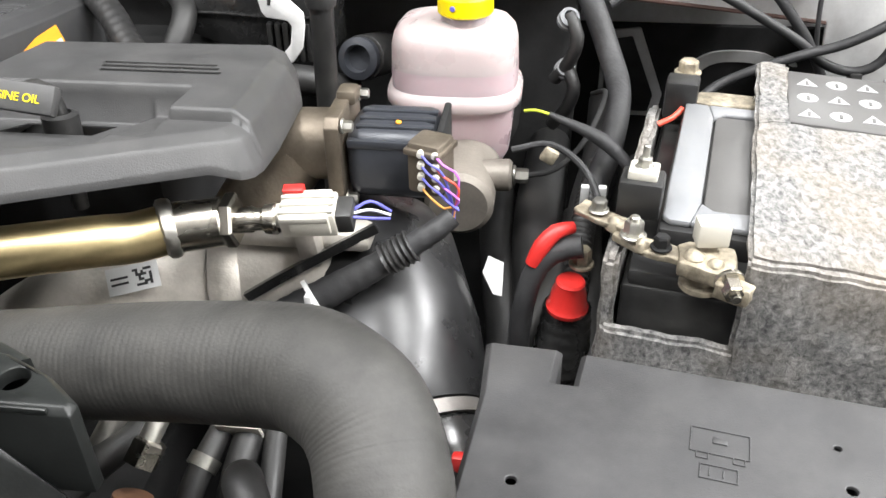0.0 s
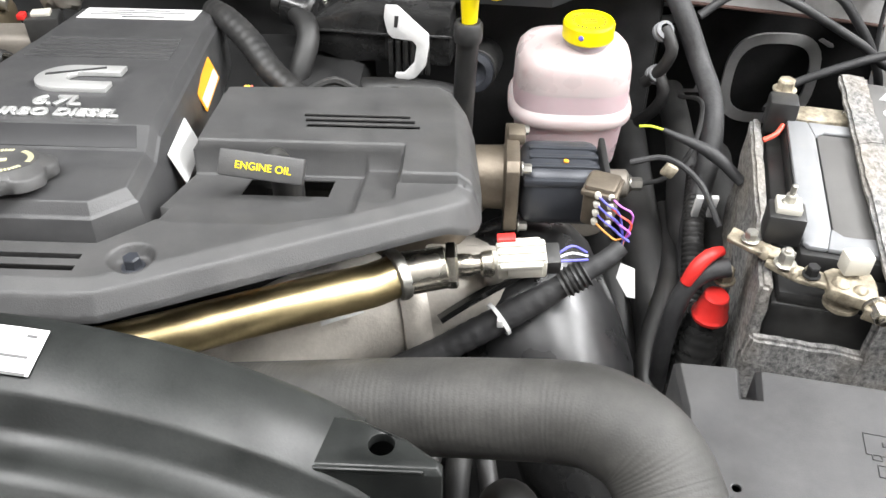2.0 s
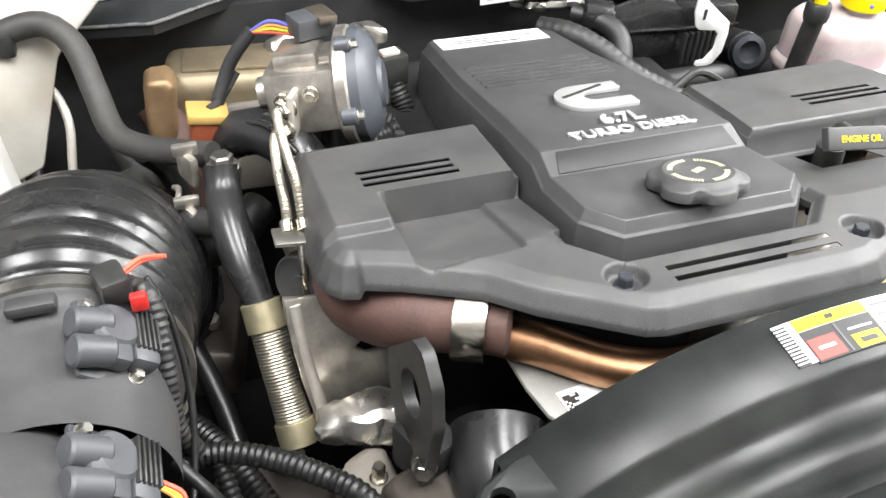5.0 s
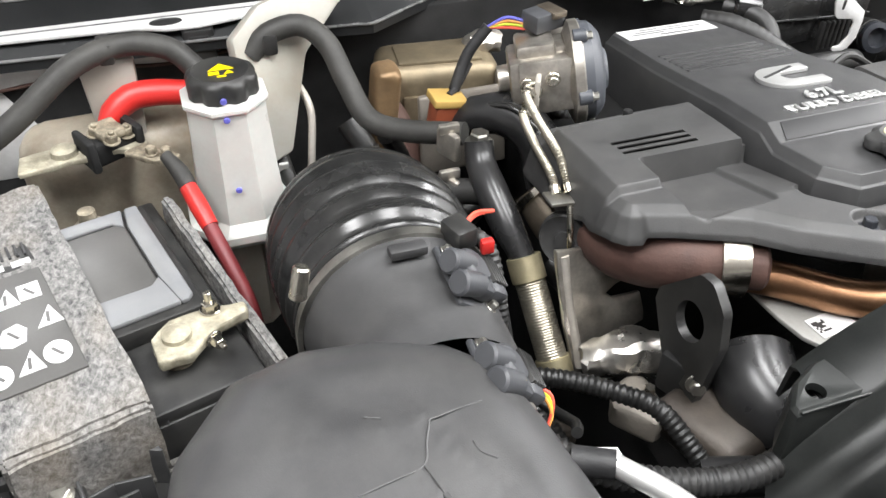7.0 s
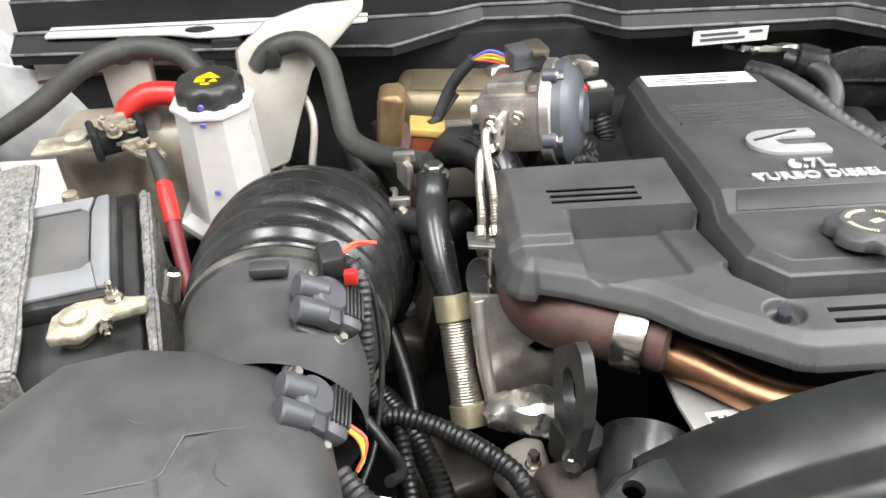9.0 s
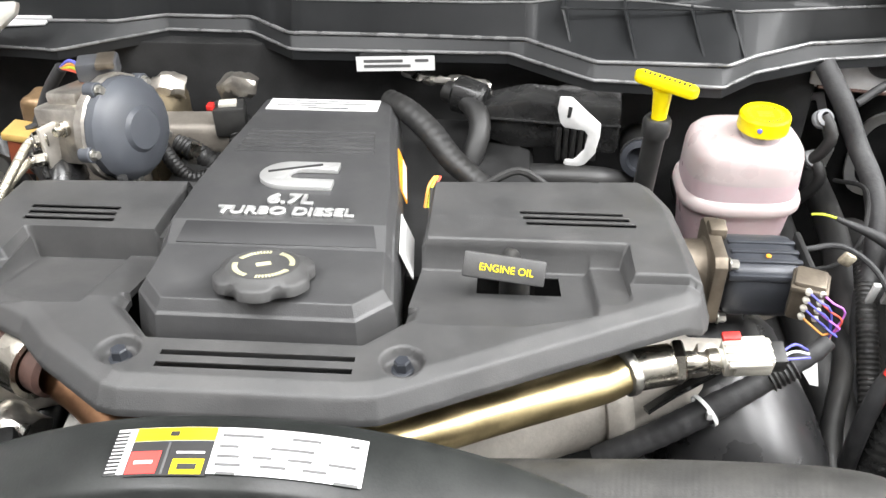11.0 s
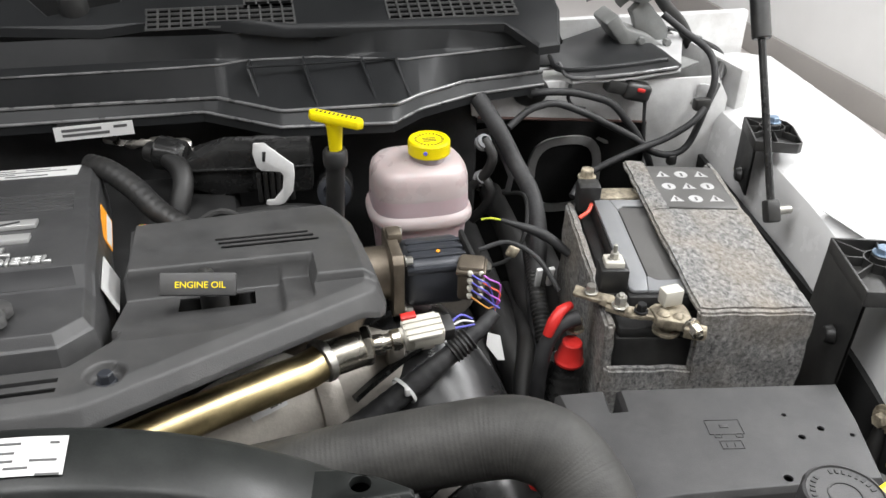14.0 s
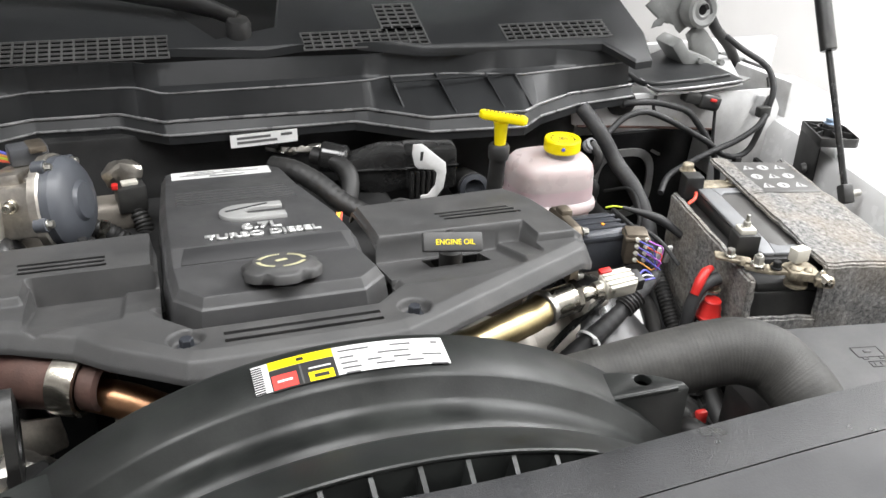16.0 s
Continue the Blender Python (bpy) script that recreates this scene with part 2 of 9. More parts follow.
# ---- builders ----
# how far groups of things sit from their drawn places, and the backward lean of the engine's covers
LEAN = Matrix.Translation((0.0087, -0.0859, 0.0588)) @ Matrix.Rotation(radians(0.64), 4, "Z") @ Matrix.Rotation(radians(0.35), 4, "Y") @ Matrix.Rotation(radians(-4.28), 4, "X")
SEATS = {
    "engine_cover": LEAN, "valve_cover_lid": LEAN, "oil_filler_cap": LEAN, "oil_dipstick": LEAN,
    "brake_reservoir": Matrix.Translation((0.002, 0.030, -0.006)), "master_cylinder": Matrix.Translation((0.002, 0.026, -0.006)),
    "line_coupling": Matrix.Translation((0.010, 0.050, -0.020)), "exhaust_gas_valve": Matrix.Translation((0.005, 0.007, -0.005)),
    "exhaust_gas_pipe": Matrix.Translation((0.003, 0.003, 0.004)), "oxygen_sensor": Matrix.Translation((0.003, 0.004, 0.004)),
    "taped_wiring_harness": Matrix.Translation((0.004, 0.007, 0.002)), "fan_shroud": Matrix.Translation((0.006, 0.005, -0.004)), "intercooler_hose": Matrix.Translation((0.002, 0.002, 0.016)),
    "transmission_dipstick": Matrix.Translation((0.003, 0.005, 0.008)), "firewall_label": Matrix.Translation((0.003, -0.005, 0.009)),
    "cowl_panel": Matrix.Translation((0.003, -0.005, 0.009)), "fuse_box": Matrix.Translation((0.005, 0.010, 0.005)),
    "wing_bracket": Matrix.Translation((0.010, 0.010, 0.007)), "bonnet_strut": Matrix.Translation((0.007, -0.003, 0.016)),
    "truck_body": Matrix.Identity(4), "windscreen": Matrix.Identity(4), "unseen_ceiling_light": Matrix.Identity(4),
}
LEFT_SEAT = Matrix.Translation((0.010, -0.004, 0.011))
RIGHT_SEAT = Matrix.Translation((0.006, 0.016, -0.003))
HOME = {}


def seat(name, at):
    """Where a thing drawn at a point of the bay really sits."""
    if name in SEATS:
        return SEATS[name]
    if at[0] < -0.55 and at[1] > 0.2:
        return LEFT_SEAT
    if at[0] > 0.14 and 0.5 < at[1] < 0.95:
        return RIGHT_SEAT
    return Matrix.Identity(4)


def thing(name, at, label, category, group="", kind=""):
    """A top-level Empty at its base."""
    ob = new(name)
    ob.empty_display_size = 0.02
    HOME[ob.name] = Matrix.Translation(at).inverted()
    ob.matrix_basis = seat(name, at) @ Matrix.Translation(at)
    return tagged(ob, label, category, group, kind)


def part(name, bm, material, parent=None, label="", smooth=38):
    """Link a bmesh, whose points are in the world, as one mesh object under a thing or a part."""
    me = bpy.data.meshes.new(name)
    bmesh.ops.remove_doubles(bm, verts=bm.verts, dist=1e-6)
    bmesh.ops.recalc_face_normals(bm, faces=bm.faces)
    if smooth:
        lim = radians(smooth)
        for f in bm.faces:
            f.smooth = True
        for e in bm.edges:
            e.smooth = len(e.link_faces) == 2 and e.calc_face_angle(0) < lim
    bm.to_mesh(me)
    bm.free()
    me.materials.append(material)
    ob = new(name, me)
    if parent:
        ob.parent = parent
        if parent.type == "EMPTY":
            ob.matrix_parent_inverse = HOME[parent.name]
    if label:
        ob["label"] = label
    return ob


def solo(name, bm, material, label, category, group="", kind="", smooth=38):
    return tagged(part(name, bm, material, None, "", smooth), label, category, group, kind)


def bm_new():
    return bmesh.new()


def frame_of(way, up=(0, 0, 1)):
    """A turn whose z axis points along way."""
    return Vector(way).normalized().to_track_quat("Z", "Y").to_matrix().to_4x4()


def box(bm, size, at, rot=None, bevel=0.002, segs=2):
    b = bmesh.new()
    bmesh.ops.create_cube(b, size=1)
    bmesh.ops.scale(b, vec=size, verts=b.verts)
    if bevel:
        bmesh.ops.bevel(b, geom=list(b.edges), offset=min(bevel, min(size) * 0.45), segments=segs, affect="EDGES", profile=0.5)
    m = Matrix.Translation(at) @ (rot if rot is not None else Matrix.Identity(4))
    join(bm, b, m)
    return bm


def join(bm, b, m=None):
    """Add the bmesh b to bm."""
    if m is not None:
        bmesh.ops.transform(b, matrix=m, verts=b.verts)
    tmp = bpy.data.meshes.new("tmp")
    b.to_mesh(tmp)
    b.free()
    bm.from_mesh(tmp)
    bpy.data.meshes.remove(tmp)
    return bm


def lathe(bm, profile, at=(0, 0, 0), way=(0, 0, 1), segs=32, start=0.0, turn=360.0, squash=1.0):
    """Spin (r, h) pairs about the axis way through at."""
    m = Matrix.Translation(at) @ frame_of(way)
    full = turn >= 359.9
    count = segs if full else segs + 1
    rows = []
    for r, h in profile:
        row = []
        for i in range(count):
            a = radians(start + turn * i / segs)
            row.append(bm.verts.new(m @ Vector((r * math.cos(a), r * math.sin(a) * squash, h))))
        rows.append(row)
    for a, b in zip(rows, rows[1:]):
        for i in range(segs):
            j = (i + 1) % count
            bm.faces.new((a[i], a[j], b[j], b[i]))
    return bm


def rod(bm, p, q, r, r2=None, segs=20, bevel=0.0008):
    """A closed rod from p to q."""
    p, q = Vector(p), Vector(q)
    r2 = r if r2 is None else r2
    h = (q - p).length
    c = min(bevel, r * 0.4, h * 0.3)
    return lathe(bm, [(0.0001, 0), (r - c, 0), (r, c), (r2, h - c), (r2 - c, h), (0.0001, h)], p, q - p, segs)


def smooth_line(points, step=0.01):
    """A Catmull-Rom line through the points, evenly stepped."""
    pts = [Vector(p) for p in points]
    if len(pts) < 3:
        n = max(2, int((pts[1] - pts[0]).length / step))
        return [pts[0].lerp(pts[1], i / n) for i in range(n + 1)]
    ext = [2 * pts[0] - pts[1]] + pts + [2 * pts[-1] - pts[-2]]
    out = []
    for i in range(1, len(ext) - 2):
        a, b, c, d = ext[i - 1:i + 3]
        n = max(2, int((c - b).length / step))
        for k in range(n):
            t = k / n
            out.append(0.5 * ((2 * b) + (c - a) * t + (2 * a - 5 * b + 4 * c - d) * t * t + (3 * b - a - 3 * c + d) * t ** 3))
    out.append(pts[-1])
    return out


def tube(bm, points, r, segs=14, step=0.01, ribs=0.0, pitch=0.006, caps=True, ends=None, flat=1.0):
    """A swept tube; r a number or one radius per given point; ribs: how deep rings swell, every pitch metres."""
    pts = smooth_line(points, step if not ribs else min(step, pitch / 4))
    radii = r if isinstance(r, (list, tuple)) else None
    total = sum((b - a).length for a, b in zip(pts, pts[1:]))
    run, rows, side = 0.0, [], None
    marks = [Vector(p) for p in points]
    cum = [0.0]
    for a, b in zip(marks, marks[1:]):
        cum.append(cum[-1] + (b - a).length)
    for i, p in enumerate(pts):
        d = (pts[min(i + 1, len(pts) - 1)] - pts[max(i - 1, 0)]).normalized()
        if side is None:
            side = d.orthogonal().normalized()
        side = (side - d * side.dot(d)).normalized()
        other = d.cross(side)
        if i:
            run += (p - pts[i - 1]).length
        rad = float(np.interp(run / total * cum[-1], cum, radii)) if radii else r
        if ribs:
            rad += ribs * (0.5 + 0.5 * math.sin(2 * math.pi * run / pitch))
        rows.append([bm.verts.new(p + (side * math.cos(a) * flat + other * math.sin(a)) * rad)
                     for a in (2 * math.pi * k / segs for k in range(segs))])
    for a, b in zip(rows, rows[1:]):
        for k in range(segs):
            bm.faces.new((a[k], a[(k + 1) % segs], b[(k + 1) % segs], b[k]))
    if caps:
        bm.faces.new(rows[0][::-1])
        bm.faces.new(rows[-1])
    return bm


def prism(bm, poly, z0, z1, bevel=0.002, m=None):
    """An upright prism over a plan polygon."""
    b = bmesh.new()
    low = [b.verts.new((x, y, z0)) for x, y in poly]
    face = b.faces.new(low)
    up = bmesh.ops.extrude_face_region(b, geom=[face])
    bmesh.ops.translate(b, vec=(0, 0, z1 - z0), verts=[v for v in up["geom"] if isinstance(v, bmesh.types.BMVert)])
    bmesh.ops.recalc_face_normals(b, faces=b.faces)
    if bevel:
        bmesh.ops.bevel(b, geom=list(b.edges), offset=bevel, segments=2, affect="EDGES", profile=0.5)
    return join(bm, b, m)


def sheet(bm, rows):
    """A surface over rows of points."""
    vs = [[bm.verts.new(p) for p in row] for row in rows]
    for a, b in zip(vs, vs[1:]):
        for i in range(len(a) - 1):
            bm.faces.new((a[i], a[i + 1], b[i + 1], b[i]))
    return bm


def thicken(bm, depth):
    """Give a surface a back, depth metres along its normals."""
    bmesh.ops.recalc_face_normals(bm, faces=bm.faces)
    bmesh.ops.solidify(bm, geom=list(bm.faces), thickness=depth)
    return bm


def edge_distance(x, y, poly):
    """Signed distance to a plan polygon, below 0 within, and the nearest point of its edge."""
    best, near, inside = 1e9, None, False
    n = len(poly)
    for i in range(n):
        ax, ay = poly[i]
        bx, by = poly[(i + 1) % n]
        dx, dy = bx - ax, by - ay
        t = max(0.0, min(1.0, ((x - ax) * dx + (y - ay) * dy) / (dx * dx + dy * dy)))
        qx, qy = ax + t * dx, ay + t * dy
        d = math.hypot(x - qx, y - qy)
        if d < best:
            best, near = d, (qx, qy)
        if (ay > y) != (by > y) and x < (bx - ax) * (y - ay) / (by - ay) + ax:
            inside = not inside
    return (-best if inside else best), near


def ease(d, a, b):
    """0 where d is at or before a, 1 from b on, smooth between."""
    t = max(0.0, min(1.0, (d - a) / (b - a)))
    return t * t * (3 - 2 * t)


def relief(bm, poly, height, cell=0.004, holes=(), drop=0.012):
    """A moulded shell over a plan polygon: height(x, y, inset) gives z; holes are (x0, x1, y0, y1), cut right through."""
    x0, x1 = min(p[0] for p in poly), max(p[0] for p in poly)
    y0, y1 = min(p[1] for p in poly), max(p[1] for p in poly)

    def lines(a, b, extra):
        base = list(np.linspace(a, b, int((b - a) / cell) + 1))
        for e in extra:
            k = min(range(len(base)), key=lambda i: abs(base[i] - e))
            base[k] = e
        return sorted(set(base))
    xs = lines(x0, x1, sorted({h for q in holes for h in q[:2]}))
    ys = lines(y0, y1, sorted({h for q in holes for h in q[2:]}))
    verts = {}
    for i, x in enumerate(xs):
        for j, y in enumerate(ys):
            d, near = edge_distance(x, y, poly)
            if d > cell * 1.5:
                continue
            px, py = (x, y) if d <= 0 else near
            verts[i, j] = (bm.verts.new((px, py, height(px, py, max(0.0, -d)))), d)
    for i in range(len(xs) - 1):
        for j in range(len(ys) - 1):
            quad = [verts.get(k) for k in ((i, j), (i + 1, j), (i + 1, j + 1), (i, j + 1))]
            if any(q is None for q in quad) or all(q[1] >= 0 for q in quad):
                continue
            cx, cy = (xs[i] + xs[i + 1]) / 2, (ys[j] + ys[j + 1]) / 2
            if any(h[0] < cx < h[1] and h[2] < cy < h[3] for h in holes):
                continue
            bm.faces.new([q[0] for q in quad])
    bmesh.ops.remove_doubles(bm, verts=bm.verts, dist=1e-5)
    bmesh.ops.dissolve_degenerate(bm, dist=1e-6, edges=bm.edges)
    bmesh.ops.delete(bm, geom=[v for v in bm.verts if not v.link_faces], context="VERTS")
    rim = [e for e in bm.edges if len(e.link_faces) == 1]
    up = bmesh.ops.extrude_edge_only(bm, edges=rim)
    bmesh.ops.translate(bm, vec=(0, 0, -drop), verts=[v for v in up["geom"] if isinstance(v, bmesh.types.BMVert)])
    return bm


def words(body, size, depth, m, material, name, parent, label="", align="CENTER", weight=0.0):
    """Raised lettering as a mesh."""
    cu = bpy.data.curves.new("words", "FONT")
    cu.body, cu.size, cu.extrude, cu.align_x, cu.align_y = body, size, depth, align, "CENTER"
    cu.offset = size * weight
    tmp = new("words", cu)
    me = bpy.data.meshes.new_from_object(tmp.evaluated_get(bpy.context.evaluated_depsgraph_get()))
    bpy.data.objects.remove(tmp)
    bpy.data.curves.remove(cu)
    bm = bmesh.new()
    bm.from_mesh(me)
    bpy.data.meshes.remove(me)
    bmesh.ops.transform(bm, matrix=m, verts=bm.verts)
    return part(name, bm, material, parent, label, smooth=0)


def basis(at, u, v):
    """A pose at a point with x along u and y near v."""
    u = Vector(u).normalized()
    w = u.cross(Vector(v)).normalized()
    v = w.cross(u)
    m = Matrix((u, v, w)).transposed().to_4x4()
    return Matrix.Translation(at) @ m


def slab(bm, m, x0, x1, y0, y1, t, bevel=0.0):
    """A thin plate in the plane of the pose m."""
    return box(bm, (x1 - x0, y1 - y0, t), (0, 0, 0), m @ Matrix.Translation(((x0 + x1) / 2, (y0 + y1) / 2, t / 2)), bevel)


def hexbolt(name, at, way, r, h, material, parent, washer=True, stud=0.0):
    bm = bm_new()
    if washer:
        rod(bm, at, Vector(at) + Vector(way).normalized() * h * 0.25, r * 1.35, segs=20)
    lathe(bm, [(0.0001, 0), (r, 0), (r, h * 0.85), (r * 0.85, h), (0.0001, h)], Vector(at) + Vector(way).normalized() * h * 0.2, way, 6)
    if stud:
        rod(bm, at, Vector(at) + Vector(way).normalized() * stud, r * 0.5, segs=12)
    return part(name, bm, material, parent, smooth=30)


def inset(poly, d):
    """The polygon drawn in by d."""
    n = len(poly)
    area = sum(poly[i][0] * poly[(i + 1) % n][1] - poly[(i + 1) % n][0] * poly[i][1] for i in range(n))
    sgn = 1 if area > 0 else -1
    out = []
    for i in range(n):
        p, q, r = Vector(poly[i - 1]), Vector(poly[i]), Vector(poly[(i + 1) % n])
        a, b = (q - p).normalized(), (r - q).normalized()
        na, nb = Vector((-a.y, a.x)) * sgn, Vector((-b.y, b.x)) * sgn
        m = (na + nb).normalized()
        k = d / max(0.4, m.dot(na))
        out.append((q.x + m.x * k, q.y + m.y * k))
    return out


def plan_mesh(bm, outer, loops=(), lines=(), holes=(), drop=0.01, bevel=0.0014, hole_drop=0.0025):
    """A moulded shell from plan lines with heights: an outer loop, inner loops and lines to fold along, and loops cut through.
    All points are (x, y, z)."""
    co, zs, edges = [], [], []

    def add(pts, closed):
        i0 = len(co)
        for x, y, z in pts:
            co.append(Vector((x, y)))
            zs.append(z)
        n = len(pts)
        for i in range(n if closed else n - 1):
            edges.append((i0 + i, i0 + (i + 1) % n))
    for loop in (outer, *loops, *holes):
        add(loop, True)
    for line in lines:
        add(line, False)
    vs, es, fs, ov, oe, of = delaunay_2d_cdt(co, edges, [], 0, 1e-5)
    made = []
    for v, src in zip(vs, ov):
        if src:
            z = max(zs[i] for i in src)
        else:
            near = sorted(range(len(co)), key=lambda i: (co[i] - v).length)[:2]
            z = sum(zs[i] for i in near) / 2
        made.append(bm.verts.new((v.x, v.y, z)))
    flat = [(p[0], p[1]) for p in outer]
    cuts = [[(p[0], p[1]) for p in h] for h in holes]
    for f in fs:
        c = sum((vs[i] for i in f), Vector((0, 0))) / len(f)
        if edge_distance(c.x, c.y, flat)[0] > 0 or any(edge_distance(c.x, c.y, h)[0] < 0 for h in cuts):
            continue
        try:
            bm.faces.new([made[i] for i in f])
        except ValueError:
            pass
    bmesh.ops.delete(bm, geom=[v for v in bm.verts if not v.link_faces], context="VERTS")
    bmesh.ops.recalc_face_normals(bm, faces=bm.faces)
    if sum(f.normal.z for f in bm.faces) < 0:
        bmesh.ops.reverse_faces(bm, faces=bm.faces)
    rim = [e for e in bm.edges if len(e.link_faces) == 1]
    up = bmesh.ops.extrude_edge_only(bm, edges=rim)
    low = [v for v in up["geom"] if isinstance(v, bmesh.types.BMVert)]
    for v in low:
        inner = edge_distance(v.co.x, v.co.y, flat)[0] < -0.002
        v.co.z -= hole_drop if inner else drop
    if bevel:
        bmesh.ops.dissolve_limit(bm, angle_limit=radians(2), verts=bm.verts, edges=bm.edges, use_dissolve_boundaries=False)
        sharp = [e for e in bm.edges if len(e.link_faces) == 2 and e.calc_face_angle(0) > radians(16)]
        bmesh.ops.bevel(bm, geom=sharp, offset=bevel, segments=2, affect="EDGES", profile=0.5, clamp_overlap=True)
    return bm


def disc(cx, cy, z, r, n=24):
    return [(cx + r * math.cos(2 * math.pi * i / n), cy + r * math.sin(2 * math.pi * i / n), z) for i in range(n)]


def slot(x0, x1, y0, y1, z):
    """A slot with rounded ends."""
    r = (y1 - y0) / 2
    pts = []
    for cx, a0 in ((x1 - r, -90), (x0 + r, 90)):
        for i in range(5):
            a = radians(a0 + 180 * i / 4)
            pts.append((cx + r * math.cos(a), (y0 + y1) / 2 + r * math.sin(a), z))
    return pts


def plan_distance(X, Y, poly):
    """Signed distances of many plan points to a polygon, below 0 within, and the nearest points of its edge."""
    best = np.full(X.shape, 1e9)
    nx, ny = np.zeros(X.shape), np.zeros(X.shape)
    inside = np.zeros(X.shape, bool)
    n = len(poly)
    for i in range(n):
        (ax, ay), (bx, by) = poly[i], poly[(i + 1) % n]
        dx, dy = bx - ax, by - ay
        t = np.clip(((X - ax) * dx + (Y - ay) * dy) / (dx * dx + dy * dy), 0, 1)
        qx, qy = ax + t * dx, ay + t * dy
        d = np.hypot(X - qx, Y - qy)
        near = d < best
        best = np.where(near, d, best)
        nx, ny = np.where(near, qx, nx), np.where(near, qy, ny)
        if ay != by:
            inside ^= ((ay > Y) != (by > Y)) & (X < (bx - ax) * (Y - ay) / (by - ay) + ax)
    return np.where(inside, -best, best), nx, ny


def ramp(d, a, b):
    """0 before a, 1 from b on, smooth between, for many values."""
    t = np.clip((d - a) / (b - a), 0, 1)
    return t * t * (3 - 2 * t)


def field_shell(bm, poly, height, cell, holes=(), drop=0.01, hole_drop=0.006):
    """A moulded shell over a plan polygon; height(X, Y) gives z; holes (x0, x1, y0, y1) are cut through."""
    def lines(a, b, extra):
        base = list(np.linspace(a, b, int((b - a) / cell) + 1))
        for e in extra:
            k = min(range(len(base)), key=lambda i: abs(base[i] - e))
            base[k] = e
        return np.array(sorted(set(base)))
    xs = lines(min(p[0] for p in poly), max(p[0] for p in poly), sorted({h for q in holes for h in q[:2]}))
    ys = lines(min(p[1] for p in poly), max(p[1] for p in poly), sorted({h for q in holes for h in q[2:]}))
    X, Y = np.meshgrid(xs, ys, indexing="ij")
    D, NX, NY = plan_distance(X, Y, poly)
    PX, PY = np.where(D > 0, NX, X), np.where(D > 0, NY, Y)
    Z = height(PX, PY)
    verts = {}
    for i, j in zip(*np.nonzero(D <= cell * 1.5)):
        verts[i, j] = bm.verts.new((PX[i, j], PY[i, j], Z[i, j]))
    for i in range(len(xs) - 1):
        cx = (xs[i] + xs[i + 1]) / 2
        for j in range(len(ys) - 1):
            quad = [verts.get(k) for k in ((i, j), (i + 1, j), (i + 1, j + 1), (i, j + 1))]
            if None in quad or min(D[i, j], D[i + 1, j], D[i + 1, j + 1], D[i, j + 1]) >= 0:
                continue
            cy = (ys[j] + ys[j + 1]) / 2
            if any(h[0] < cx < h[1] and h[2] < cy < h[3] for h in holes):
                continue
            bm.faces.new(quad)
    bmesh.ops.remove_doubles(bm, verts=bm.verts, dist=1e-5)
    bmesh.ops.dissolve_degenerate(bm, dist=1e-6, edges=bm.edges)
    bmesh.ops.delete(bm, geom=[v for v in bm.verts if not v.link_faces], context="VERTS")
    rim = [e for e in bm.edges if len(e.link_faces) == 1]
    up = bmesh.ops.extrude_edge_only(bm, edges=rim)
    for v in up["geom"]:
        if isinstance(v, bmesh.types.BMVert):
            inner = any(h[0] - 0.001 < v.co.x < h[1] + 0.001 and h[2] - 0.001 < v.co.y < h[3] + 0.001 for h in holes)
            v.co.z -= hole_drop if inner else drop
    return bm


def crumple(bm, amount, scale, cuts=2):
    """Make a surface uneven."""
    if cuts:
        bmesh.ops.subdivide_edges(bm, edges=list(bm.edges), cuts=cuts, use_grid_fill=True)
    for v in bm.verts:
        v.co += noise.noise_vector(v.co * scale) * amount + noise.noise_vector(v.co * scale * 3.1) * amount * 0.4
    return bm


CEILG = mat("pale_ceiling_paint", (0.68, 0.68, 0.68), 0.7, grain=100, bump=0.1, vary=0.05, blotch=3)
WALLG = mat("pale_wall_paint", (0.62, 0.62, 0.63), 0.6, grain=100, bump=0.1, vary=0.05, blotch=3)
# paler than the cowl: the glint along its folds is put into the colour
EDGEGLINT = mat("edge_glint_grey", (0.13, 0.13, 0.13), 0.3, grain=400, bump=0.1, vary=0.4, blotch=30, spec=0.6)
COWL = mat("satin_black_cowl", (0.0145, 0.0152, 0.016), 0.42, grain=700, bump=0.15, vary=0.2, blotch=9, dirt=(0.03, 0.031, 0.031), dirt_amount=0.3, spec=0.25)


# near-black colour that stands in for the shade inside openings
HOLESHADE = mat("hole_shade_black", (0.006, 0.006, 0.006), 0.9, grain=200, bump=0.2, vary=0.3, spec=0.1)


# ---- the workshop ----
PALEPAINT = mat("pale_painted_steel", (0.42, 0.42, 0.42), 0.45, grain=300, bump=0.1, vary=0.12, dirt=(0.25, 0.24, 0.22), dirt_amount=0.3)
HINGE = mat("grey_hinge_paint", (0.19, 0.195, 0.19), 0.36, grain=300, bump=0.15, vary=0.2, dirt=(0.16, 0.15, 0.14), dirt_amount=0.4)
FAINTINK = mat("faint_grey_print", (0.42, 0.42, 0.42), 0.5, grain=300, bump=0.05, vary=0.1)


